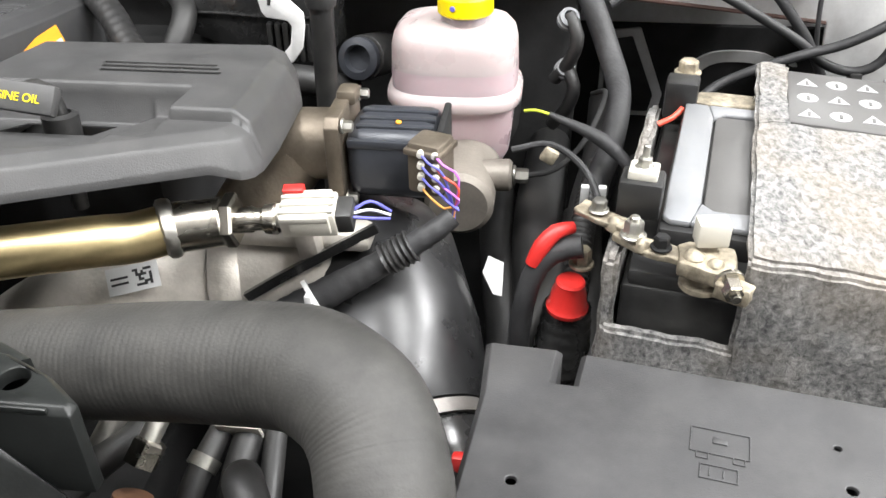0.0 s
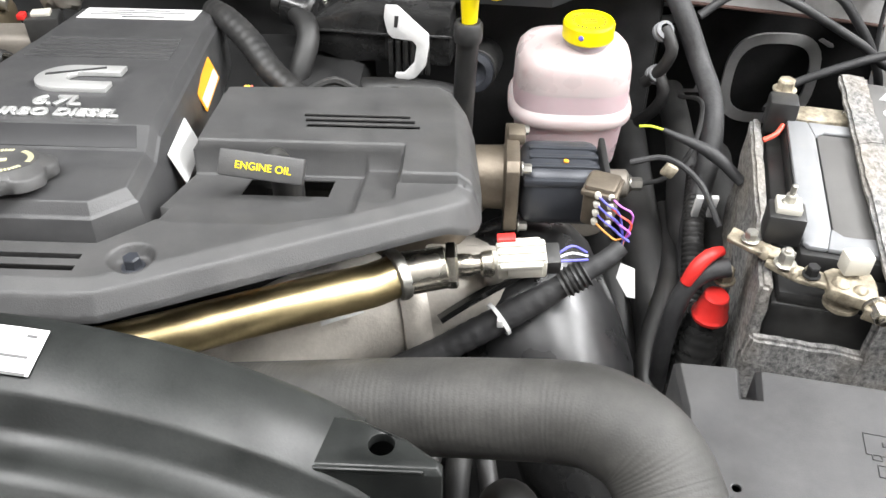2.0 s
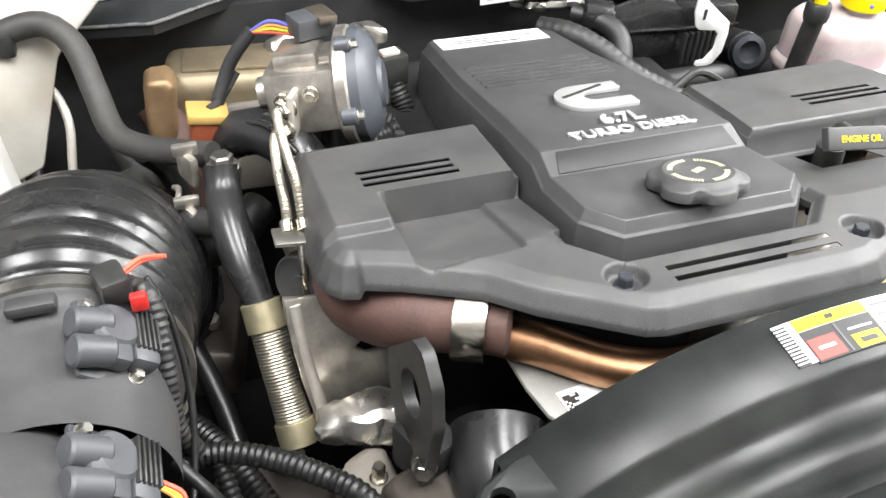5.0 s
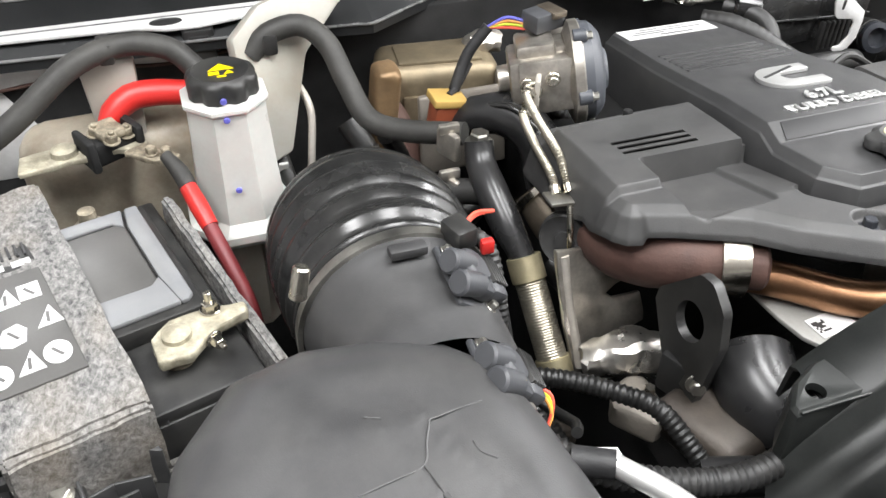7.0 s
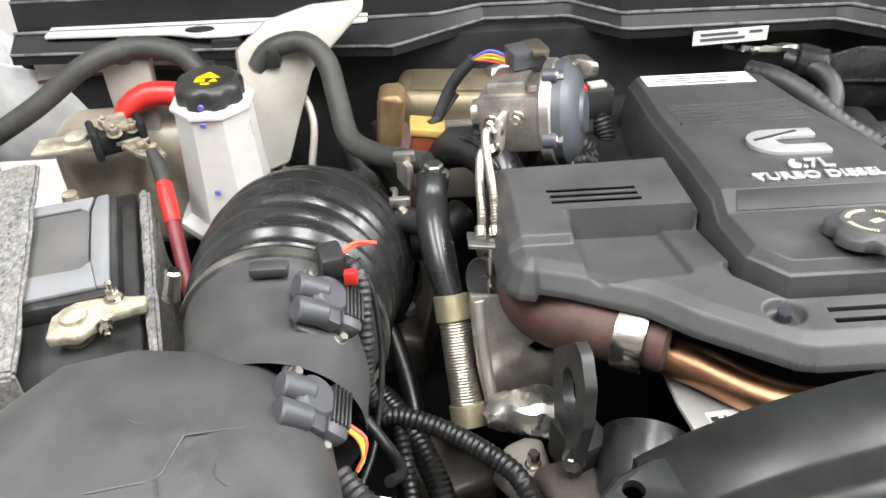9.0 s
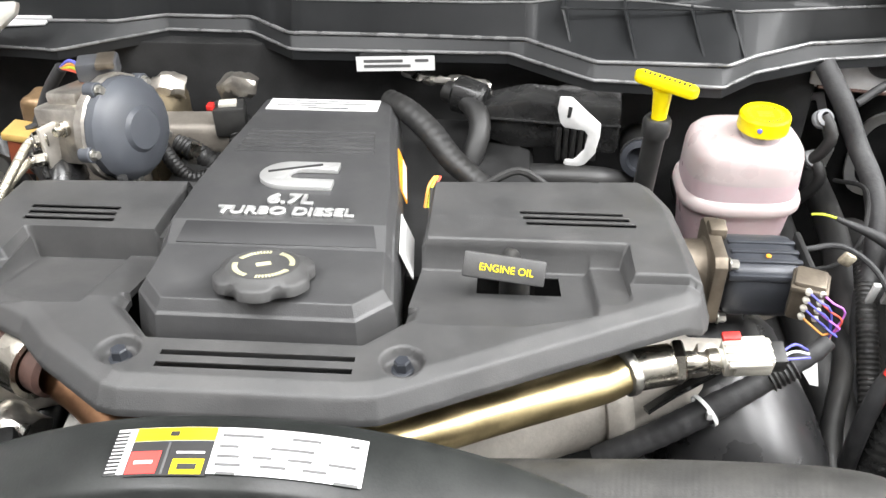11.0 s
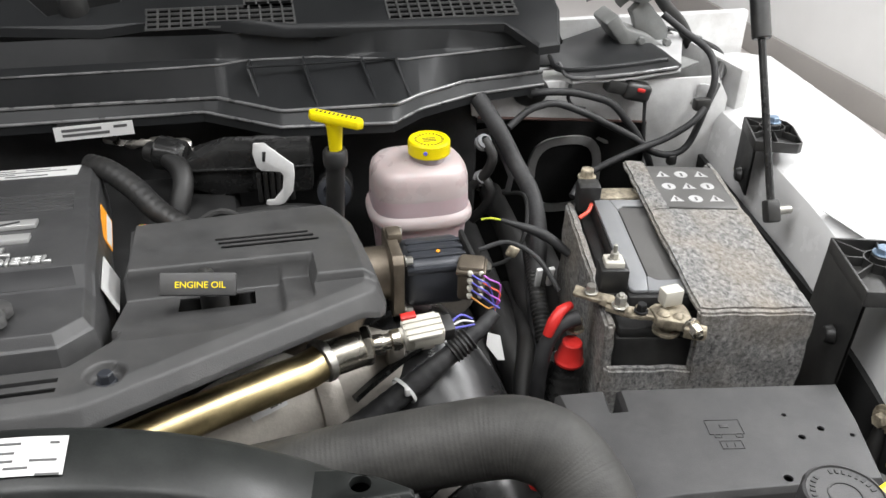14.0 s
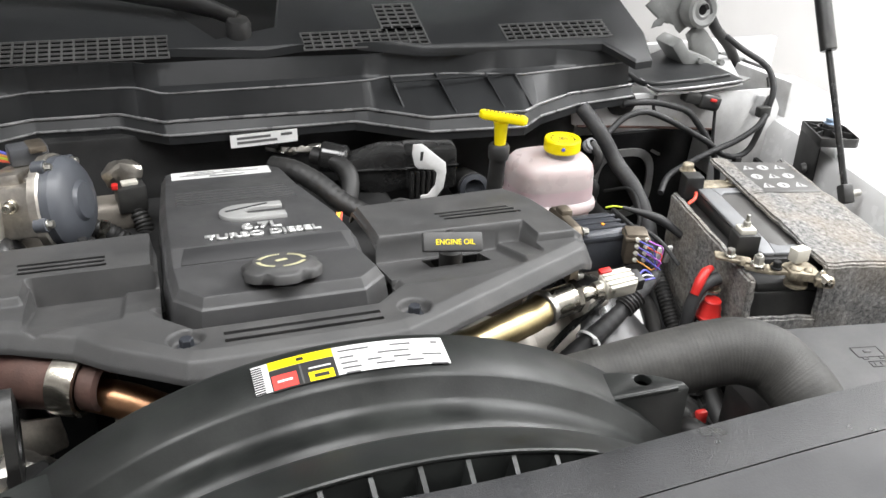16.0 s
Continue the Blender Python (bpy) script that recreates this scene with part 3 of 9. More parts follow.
def room():
    x0, x1, y0, y1 = -4.5, 2.95, -4.5, 6.0
    bm = box(bm_new(), (x1 - x0 + 0.4, y1 - y0 + 0.4, 0.2), ((x0 + x1) / 2, (y0 + y1) / 2, -0.1), bevel=0)
    solo("floor", bm, FLOOR, "pale painted concrete workshop floor", "floor", kind="structure")
    bm = box(bm_new(), (x1 - x0 + 0.4, y1 - y0 + 0.4, 0.2), ((x0 + x1) / 2, (y0 + y1) / 2, CEILING + 0.1), bevel=0)
    solo("ceiling", bm, CEILG, "plain pale grey workshop ceiling", "ceiling", kind="structure")
    for name, size, at in (("wall_east", (0.2, y1 - y0, CEILING), (x1 + 0.1, (y0 + y1) / 2, CEILING / 2)),
                           ("wall_west", (0.2, y1 - y0, CEILING), (x0 - 0.1, (y0 + y1) / 2, CEILING / 2)),
                           ("wall_north", (x1 - x0, 0.2, CEILING), ((x0 + x1) / 2, y1 + 0.1, CEILING / 2)),
                           ("wall_south", (x1 - x0, 0.2, CEILING), ((x0 + x1) / 2, y0 - 0.1, CEILING / 2))):
        solo(name, box(bm_new(), size, at, bevel=0), WALL if name == "wall_east" else WALLG, "plain painted workshop wall", "wall", kind="structure")
    bm = box(bm_new(), (0.03, y1 - y0, 0.16), (x1 - 0.012, (y0 + y1) / 2, 0.08), bevel=0.004)
    solo("baseboard", bm, SKIRT, "grey skirting along the white wall", "baseboard", kind="structure")
    # a panel for each lamp, the added right-hand ones too; none is in view
    for lx, ly in LAMPS:
        t = thing("unseen_ceiling_light", (lx, ly, CEILING), "rectangular white ceiling light panel, lit, added out of view", "ceiling light", "ceiling lights")
        bm = bm_new()
        for sx, sy, px, py in ((0.58, 0.03, 0, 0.675), (0.58, 0.03, 0, -0.675), (0.03, 1.32, 0.275, 0), (0.03, 1.32, -0.275, 0)):
            box(bm, (sx, sy, 0.06), (lx + px, ly + py, CEILING - 0.03))
        part("frame", bm, WHITE, t)
        part("diffuser", box(bm_new(), (0.52, 1.32, 0.01), (lx, ly, CEILING - 0.045), bevel=0), DIFFUSE, t)


room()


# ---- the truck's body round the engine bay ----
def body():
    t = thing("truck_body", (-0.41, 1.1, 0), "white pickup truck front with its engine bay open", "truck")
    # firewall
    bm = box(bm_new(), (1.55, 0.03, 0.85), (-0.575, 1.135, 0.765), bevel=0.004)
    part("firewall", bm, DARK, t, "black insulated firewall")
    part("firewall_return", box(bm_new(), (0.02, 0.16, 0.85), (0.195, 1.21, 0.765), bevel=0.004), DARK, t)
    # deeper corner at the driver's side: pale panel, black pad with a pale ring
    part("corner_panel", box(bm_new(), (0.62, 0.02, 0.80), (0.505, 1.380, 0.82), bevel=0.004), PRIMER, t, "pale painted bulkhead panel")
    part("firewall_pad", box(bm_new(), (0.43, 0.014, 0.42), (0.412, 1.362, 0.818), bevel=0.004), DARK, t, "black insulating pad")
    pts, hole = [], []
    for i in range(40):
        a = 2 * math.pi * i / 40
        ca, sa = math.cos(a), math.sin(a)
        k = (abs(ca) ** 3 + abs(sa) ** 3) ** -0.333
        pts.append((0.079 * k * ca, 0.084 * k * sa, 0.0))
        hole.append((0.062 * k * ca, 0.067 * k * sa, 0.0))
    bm = plan_mesh(bm_new(), pts, (), (), [hole], 0.006, 0, 0.006)
    bmesh.ops.transform(bm, matrix=basis((0.4535, 1.349, 0.908), (1, 0, 0), (0, 0, 1)), verts=bm.verts)
    part("ring", bm, PRIMER, t, "pale grey rounded ring on the firewall pad")
    part("pad_slot", prism(bm_new(), [(-0.014, 0.004), (-0.008, 0.008), (0.012, -0.002), (0.014, -0.008), (0.006, -0.008)], 0, 0.004, 0.001, basis((0.528, 1.350, 0.979), (1, 0, 0), (0, 0, 1))), PRIMER, t)
    m = basis((0.285, 1.350, 0.945), (1, 0, 0), (0, 0, 1)) @ Matrix.Diagonal((1.25, 1.25, 1, 1))
    bm = prism(bm_new(), [(-0.03, 0.06), (0.015, 0.065), (0.05, -0.02), (0.045, -0.05), (0.0, -0.05), (-0.03, -0.03)], 0, 0.006, 0.002, m)
    part("grommet_plate", bm, PRIMER, t)
    bm = prism(bm_new(), [(-0.024, 0.05), (0.006, 0.055), (0.038, -0.02), (0.034, -0.042), (0.0, -0.042), (-0.024, -0.026)], 0.006, 0.012, 0.002, m)
    part("grommet", bm, BLACK, t)
    part("firewall_return", box(bm_new(), (0.02, 0.10, 0.85), (0.195, 1.325, 0.765), bevel=0.004), DARK, t)
    # inner wings
    bm = sheet(bm_new(), [[(0.64, 1.39, z) for z in (1.06, 0.9, 0.45)], [(0.57, 0.7, z) for z in (1.03, 0.9, 0.45)], [(0.50, 0.40, z) for z in (1.02, 0.9, 0.45)], [(0.45, -0.05, z) for z in (1.0, 0.9, 0.45)]])
    part("inner_wing", thicken(bm, 0.008), DARK, t)
    bm = sheet(bm_new(), [[(-1.45, 1.13, z) for z in (1.13, 0.9, 0.45)], [(-1.40, 0.7, z) for z in (1.11, 0.9, 0.45)], [(-1.30, 0.40, z) for z in (1.09, 0.9, 0.45)], [(-1.27, -0.05, z) for z in (1.06, 0.9, 0.45)]])
    part("inner_wing", thicken(bm, 0.008), DARK, t)
    # white wings: a rolled inner lip, a crowned top and the outer side
    for sx, cx in ((1, 0.0), (-1, -0.83)):
        rows = []
        for y, dx in ((1.35, 0.07), (1.05, 0.06), (0.8, 0.03), (0.55, -0.02), (0.3, -0.09), (0.0, -0.18)):
            row = []
            for px, pz in ((0.548, 0.93 if sx > 0 else 1.00), (0.56, 1.095), (0.572, 1.112), (0.62, 1.122), (0.72, 1.122), (0.80, 1.11), (0.85, 1.06), (0.87, 0.95), (0.88, 0.6)):
                row.append((cx + sx * (px + dx), y, pz + 0.04 * (y - 0.8)))
            rows.append(row)
        bm = sheet(bm_new(), rows)
        part("wing", thicken(bm, 0.004), BODYW, t, "glossy white painted wing")
    m = basis((0.612, 0.72, 1.1235), (0.12, -1, 0), (1, 0.12, 0.1))
    lab = part("wing_sticker", slab(bm_new(), m, -0.05, 0.05, -0.012, 0.022, 0.0008), BODYW, t, "white printed sticker on the wing")
    for k in range(5):
        part("print", slab(bm_new(), m, -0.044, 0.040 - 0.012 * (k % 2), -0.008 + k * 0.006, -0.0075 + k * 0.006, 0.0012), FAINTINK, lab)
    # splash tray under everything
    part("under_tray", box(bm_new(), (2.1, 1.5, 0.02), (-0.40, 0.58, 0.5), bevel=0), DARK, t)
    # pale painted corner of the bulkhead, driver's side: a front face under the lip, a ledge behind it and the corner to the wing
    face = [(0.185, 1.200), (0.286, 1.200), (0.333, 1.200), (0.360, 1.192), (0.615, 1.190), (0.640, 1.150), (0.635, 1.00), (0.505, 1.00), (0.495, 1.118), (0.263, 1.142), (0.190, 1.150)]
    bm = prism(bm_new(), face, 0, 0.006, 0.002, basis((0, 1.120, 0), (1, 0, 0), (0, 0, 1)))
    part("bulkhead_face", bm, PRIMER, t, "pale grey painted bulkhead face")
    part("bulkhead_ledge", box(bm_new(), (0.31, 0.25, 0.006), (0.345, 1.246, 1.136), Matrix.Rotation(radians(4), 4, "Y"), 0.002), PRIMER, t)
    part("rust_seam", tube(bm_new(), [(0.20, 1.113, 1.1475), (0.263, 1.113, 1.1415), (0.38, 1.113, 1.130), (0.494, 1.113, 1.1175)], 0.0026, 8), RUST, t, "rust-stained seam")
    part("bulkhead_corner", box(bm_new(), (0.02, 0.26, 0.30), (0.650, 1.24, 1.05), Matrix.Rotation(radians(6), 4, "Z"), 0.004), PRIMER, t, "pale grey painted bulkhead corner")
    part("paint_patch", crumple(box(bm_new(), (0.022, 0.004, 0.040), (0.585, 1.112, 1.158), Matrix.Rotation(0.3, 4, "Y"), 0.002), 0.004, 60, 3), PALEPAINT, t, "smear of pale sealant")
    bm = prism(bm_new(), [(0.211, 1.142), (0.241, 1.140), (0.305, 1.157), (0.356, 1.165), (0.346, 1.092), (0.432, 1.091), (0.541, 1.111)] + [(0.64, 1.30), (0.20, 1.30)], 1.2010, 1.2050, 0.0015)
    part("bulkhead_lip", bm, PALEPAINT, t, "pale grey painted bulkhead lip")
    part("corner_hole", lathe(bm_new(), [(0.0001, 0), (0.013, 0), (0.0145, 0.0012), (0.0155, 0)], (0.281, 1.152, 1.2054), (0, 0, 1), 24, squash=0.7), INK, t)
    part("cable_grommet", lathe(bm_new(), [(0.0001, 0.010), (0.010, 0.012), (0.016, 0.006), (0.028, 0.003), (0.030, 0.0)], (0.285, 1.112, 1.186), (0, -1, 0.1), 28, squash=0.8), RUBBER, t, "black rubber cable grommet")
    # open bonnet above, with its inner frame
    bm = sheet(bm_new(), [[(x, 1.36 - 0.02 * (x + 0.41) ** 2 - v * 0.62, 1.46 + v * 1.10 + 0.05 * math.sin(v * math.pi) - 0.05 * (x + 0.41) ** 2) for x in np.linspace(-1.25, 0.43, 9)] for v in np.linspace(0, 1, 7)])
    part("bonnet", thicken(bm, 0.02), COWL, t, "open bonnet seen from below")
    # bonnet hinge: a moulded foot, two bent plates round a pivot, and the body seal beside it
    up_front = basis((0, 1.24, 0), (1, 0, 0), (0, 0, 1))
    hinge = part("bonnet_hinge", prism(bm_new(), [(0.458, 1.248), (0.492, 1.208), (0.515, 1.189), (0.519, 1.167), (0.583, 1.171), (0.574, 1.203), (0.550, 1.220), (0.526, 1.229), (0.502, 1.236), (0.480, 1.264)], -0.07, 0, 0.006, up_front), HINGE, t, "pale grey painted steel hinge")
    bm = prism(bm_new(), [(0.436, 1.274), (0.466, 1.279), (0.484, 1.276), (0.513, 1.256), (0.541, 1.280), (0.552, 1.300), (0.539, 1.359), (0.438, 1.363), (0.439, 1.334), (0.420, 1.312), (0.450, 1.296)], -0.006, 0, 0.002, basis((0, 1.29, 0), (1, 0, 0), (0, 0, 1)))
    part("plate", crumple(bm, 0.012, 22, 2), HINGE, hinge, "bent hinge plate")
    bm = prism(bm_new(), [(0.515, 1.260), (0.535, 1.280), (0.561, 1.263), (0.591, 1.225), (0.597, 1.191), (0.533, 1.221)], -0.02, 0, 0.003, basis((0, 1.27, 0), (1, 0, 0), (0, 0, 1)))
    part("plate", crumple(bm, 0.004, 30, 1), HINGE, hinge, "bent hinge plate")
    part("pivot", lathe(bm_new(), [(0.010, 0.004), (0.014, 0.008), (0.020, 0.006), (0.030, 0.010), (0.036, 0.006), (0.038, -0.02)], (0.533, 1.270, 1.311), (0.1, -1, 0.1), 28), HINGE, hinge)
    # flat disc whose colour gives the shade of the pivot's bore
    part("pivot_hole", lathe(bm_new(), [(0.0001, 0.004), (0.0105, 0.004), (0.0110, 0.0)], (0.533, 1.270, 1.311), (0.1, -1, 0.1), 20), HOLESHADE, hinge)
    for x, z in ((0.526, 1.217), (0.577, 1.211)):
        part("bolt", rod(bm_new(), (x, 1.245, z), (x, 1.232, z), 0.007, None, 6), HINGE, hinge)
    part("seal", tube(bm_new(), [(0.526, 1.275, 1.353), (0.573, 1.275, 1.277), (0.617, 1.275, 1.233), (0.651, 1.275, 1.181)], 0.011, 12), RUBBER, hinge, "black rubber seal")
    part("cable", tube(bm_new(), [(0.585, 1.086, 1.154), (0.617, 1.120, 1.174), (0.651, 1.170, 1.190), (0.674, 1.230, 1.192), (0.664, 1.280, 1.195), (0.646, 1.330, 1.197), (0.616, 1.345, 1.207), (0.586, 1.350, 1.221)], [0.007, 0.0072, 0.0072, 0.007, 0.0065, 0.006, 0.004, 0.003], 12), RUBBER, hinge, "black cable over the wing")
    part("cable_clip", crumple(rod(bm_new(), (0.646, 1.33, 1.197), (0.664, 1.28, 1.195), 0.009, None, 12), 0.003, 90, 1), HINGE, hinge)
    bm = prism(bm_new(), [(0.224, 1.172), (0.252, 1.166), (0.349, 1.163), (0.345, 1.095), (0.433, 1.093), (0.535, 1.110), (0.549, 1.124), (0.552, 1.201), (0.546, 1.277), (0.544, 1.380)], 1.2065, 1.2105, 0.001)
    tray = part("corner_tray", bm, COWL, t, "black corner tray")
    part("rim", tube(bm_new(), [(0.349, 1.163, 1.211), (0.345, 1.095, 1.211), (0.433, 1.093, 1.211), (0.535, 1.110, 1.211)], 0.003, 8), EDGEGLINT, tray)
    part("step", tube(bm_new(), [(0.345, 1.198, 1.212), (0.341, 1.130, 1.212), (0.429, 1.128, 1.212), (0.531, 1.145, 1.212)], 0.005, 8), COWL, tray)
    part("flap", prism(bm_new(), [(0.586, 1.256), (0.616, 1.186), (0.548, 1.149), (0.510, 1.154)], 1.187, 1.191, 0.001), HINGE, t, "thin grey plastic flap")
    # passenger's side: pale lip with a long hole, and what shows of the face below it
    bm = prism(bm_new(), [(-1.30, 1.108), (-1.13, 1.100), (-1.09, 1.086), (-1.05, 1.084), (-0.99, 1.096), (-0.86, 1.112), (-0.86, 1.16), (-1.30, 1.16)], 1.214, 1.219, 0.002)
    lip = part("bulkhead_lip", bm, PRIMER, t, "pale painted bulkhead lip with a long hole")
    part("long_hole", lathe(bm_new(), [(0.0001, 0), (0.018, 0), (0.0195, 0.0012), (0.0205, 0)], (-1.088, 1.105, 1.2195), (0, 0, 1), 28, squash=0.5), INK, lip)
    part("bulkhead_face", prism(bm_new(), [(-1.33, 1.21), (-0.95, 1.21), (-0.95, 1.175), (-1.09, 1.160), (-1.17, 1.165), (-1.33, 1.150)], 0, 0.005, 0.002, basis((0, 1.118, 0), (1, 0, 0), (0, 0, 1))), PRIMER, t, "pale grey painted bulkhead face")
    part("rust_seam", tube(bm_new(), [(-1.33, 1.111, 1.151), (-1.17, 1.111, 1.164), (-1.09, 1.111, 1.160), (-0.95, 1.111, 1.174)], 0.0024, 8), RUST, t, "rust-stained seam")
    part("pale_panel", prism(bm_new(), [(-1.46, 1.20), (-1.31, 1.16), (-1.27, 1.09), (-1.30, 1.02), (-1.46, 1.02)], 0, 0.005, 0.002, basis((0, 1.124, 0), (1, 0, 0), (0, 0, 1))), PRIMER, t)
    clip = part("clip_block", box(bm_new(), (0.040, 0.026, 0.046), (-1.052, 1.096, 1.190), None, 0.004), BLACK, t, "black plastic clip block")
    part("clip_window", box(bm_new(), (0.024, 0.004, 0.018), (-1.052, 1.083, 1.196), None, 0.002), DARK, clip)
    return t


body()


def cowl():
    t = thing("cowl_panel", (-0.41, 1.2, 1.2), "black plastic cowl panel with mesh grilles below the windscreen", "cowl panel")
    # fold lines in plan, each at its own height
    fold0 = [(-1.35, 1.10), (-0.93, 1.08), (-0.83, 1.07), (-0.70, 1.148), (-0.58, 1.143), (-0.51, 1.087), (-0.22, 1.088), (-0.116, 1.013), (0.04, 1.000), (0.09, 1.045), (0.18, 1.088), (0.30, 1.11)]
    fold1 = [(-1.35, 1.13), (-0.93, 1.127), (-0.767, 1.130), (-0.704, 1.155), (-0.58, 1.153), (-0.515, 1.101), (-0.40, 1.100), (-0.20, 1.094), (-0.112, 1.027), (0.05, 1.024), (0.09, 1.055), (0.165, 1.096), (0.30, 1.12)]
    fold2 = [(-1.35, 1.14), (-0.93, 1.135), (-0.74, 1.138), (-0.695, 1.170), (-0.55, 1.166), (-0.51, 1.124), (-0.27, 1.124), (-0.19, 1.128), (-0.155, 1.141), (-0.05, 1.139), (0.075, 1.106), (0.14, 1.115), (0.30, 1.14)]
    fold4 = [(-1.35, 1.20), (-0.93, 1.18), (-0.73, 1.170), (-0.58, 1.158), (-0.35, 1.157), (-0.094, 1.136), (0.237, 1.132), (0.30, 1.14)]

    def at(line, x):
        return float(np.interp(x, [p[0] for p in line], [p[1] for p in line]))
    xs = sorted({round(x, 4) for x in list(np.linspace(-1.35, 0.30, 90)) + [p[0] for q in (fold0, fold1, fold2, fold4) for p in q]})
    rows = []
    for k in range(11):
        row = []
        for x in xs:
            a, b, c, d = at(fold0, x), at(fold1, x), at(fold2, x), at(fold4, x)
            b, c = max(b, a + 0.004), max(c, b + 0.018)
            d = max(d, c + 0.006)
            row.append((x, *((a, 1.176), (a, 1.190), (a + 0.003, 1.193), (b, 1.206), (b + 0.003, 1.209), (b + 0.008, 1.203), (b + 0.013, 1.204), (c, 1.245), (c + 0.003, 1.246), (c * 0.5 + d * 0.5 + 0.002, 1.252), (d + 0.002, 1.284))[k]))
        rows.append(row)
    part("trough", thicken(sheet(bm_new(), rows), -0.003), COWL, t, "satin black drain trough", smooth=35)
    # rolled edges as thin tubes, in the pale grey that paints their glint
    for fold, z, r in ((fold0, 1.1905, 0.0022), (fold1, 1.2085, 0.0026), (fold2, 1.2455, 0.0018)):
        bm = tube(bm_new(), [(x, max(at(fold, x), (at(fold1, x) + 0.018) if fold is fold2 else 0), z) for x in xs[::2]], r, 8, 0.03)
        part("edge_seal", bm, EDGEGLINT, t, "black rolled edge, its glint put in as paler grey")
    # gussets that stand proud of the trough's face
    for x in (-0.153, -0.074, 0.011, 0.062):
        y0, y1 = at(fold1, x) + 0.016, at(fold2, x) + 0.004
        bm = bm_new()
        vs = [(x + 0.014, y0, 1.2045), (x, 1.104, 1.2475), (x + 0.004, y1, 1.2470), (x + 0.016, y1 - 0.02, 1.212)]
        lo = [bm.verts.new((a - 0.0016, b, c)) for a, b, c in vs]
        hi = [bm.verts.new((a + 0.0016, b, c)) for a, b, c in vs]
        bm.faces.new(lo)
        bm.faces.new(hi[::-1])
        for q in range(4):
            bm.faces.new((lo[q], lo[(q + 1) % 4], hi[(q + 1) % 4], hi[q]))
        part("gusset", bm, COWL, t)
    part("gusset_rail", tube(bm_new(), [(-0.155, 1.104, 1.2475), (-0.074, 1.104, 1.2475), (0.011, 1.106, 1.2475), (0.066, 1.108, 1.2475)], 0.0018, 8), COWL, t)

    def up(x, y):
        return 1.2925 + (y - 1.137) * 0.36 - 0.03 * max(0, x + 0.1) ** 2
    openings = [(-0.80, -0.495, 1.146, 1.200), (-0.287, -0.078, 1.146, 1.190), (-0.148, -0.078, 1.190, 1.262), (0.062, 0.262, 1.146, 1.192)]
    poly = [(-1.30, 1.178), (-0.73, 1.170), (-0.58, 1.158), (-0.35, 1.157), (-0.094, 1.138), (0.237, 1.132), (0.275, 1.075), (0.31, 1.080), (0.335, 1.16), (0.34, 1.33), (-0.30, 1.33), (-0.325, 1.215), (-0.42, 1.190), (-0.50, 1.30), (-0.52, 1.33), (-1.30, 1.33)]
    bm = plan_mesh(bm_new(), [(x, y, up(x, y) - 0.004) for x, y in poly], [[(x, y, up(x, y)) for x, y in inset(poly, 0.004)]], [],
                   [[(a, c, up(a, c)), (b, c, up(b, c)), (b, d, up(b, d)), (a, d, up(a, d))] for a, b, c, d in (openings[0], openings[3])] + [[(x, y, up(x, y)) for x, y in ((-0.287, 1.146), (-0.078, 1.146), (-0.078, 1.262), (-0.148, 1.262), (-0.148, 1.190), (-0.287, 1.190))]], 0.012, 0)
    part("panel", bm, COWL, t, "satin black cowl panel", smooth=35)
    for x0, x1, y0, y1 in openings:
        bm = bm_new()
        n = max(2, round((x1 - x0) / 0.0165))
        for i in range(n + 1):
            x = x0 + (x1 - x0) * i / n
            box(bm, (0.0028, y1 - y0 + 0.002, 0.003), (x, (y0 + y1) / 2, up(x, (y0 + y1) / 2)), Matrix.Rotation(math.atan(0.36), 4, "X"), 0)
        rn = max(2, round((y1 - y0) / 0.012))
        for j in range(rn + 1):
            y = y0 + (y1 - y0) * j / rn
            box(bm, (x1 - x0 + 0.003, 0.0026, 0.003), ((x0 + x1) / 2, y, up((x0 + x1) / 2, y)), None, 0)
        part("grille", bm, BARS, t, "coarse dusty black mesh grille")
    # flat sheet added below the grilles so that their openings look shaded
    part("duct", box(bm_new(), (1.6, 0.27, 0.006), (-0.45, 1.300, 1.281), Matrix.Rotation(0.345, 4, "X"), 0), HOLESHADE, t)
    w = thing("windscreen", (-0.41, 1.36, 1.33), "raked clear windscreen glass above the cowl", "windscreen", kind="structure")
    bm = sheet(bm_new(), [[(-1.2 + i * 0.16, 1.325 - 0.02 * ((i - 5) / 5) ** 2, 1.36) for i in range(11)],
                          [(-1.1 + i * 0.14, 1.75 - 0.02 * ((i - 5) / 5) ** 2, 1.85) for i in range(11)]])
    part("pane", thicken(bm, 0.005), GLASS, w)
    p = thing("wiper", (-0.38, 1.19, 1.34), "black wiper arm with its pivot nut", "wiper")
    bm = tube(bm_new(), [(-0.381, 1.20, 1.345), (-0.43, 1.22, 1.362), (-0.52, 1.245, 1.378), (-0.70, 1.28, 1.40), (-0.95, 1.30, 1.41)], [0.017, 0.02, 0.02, 0.012, 0.009], 12, flat=0.6)
    part("arm", bm, BLACK, p)
    part("pivot", lathe(bm_new(), [(0.02, -0.03), (0.02, 0.0), (0.016, 0.008), (0.0001, 0.01)], (-0.381, 1.187, 1.34), (0, -0.3, 1), 20), BLACK, p)


cowl()


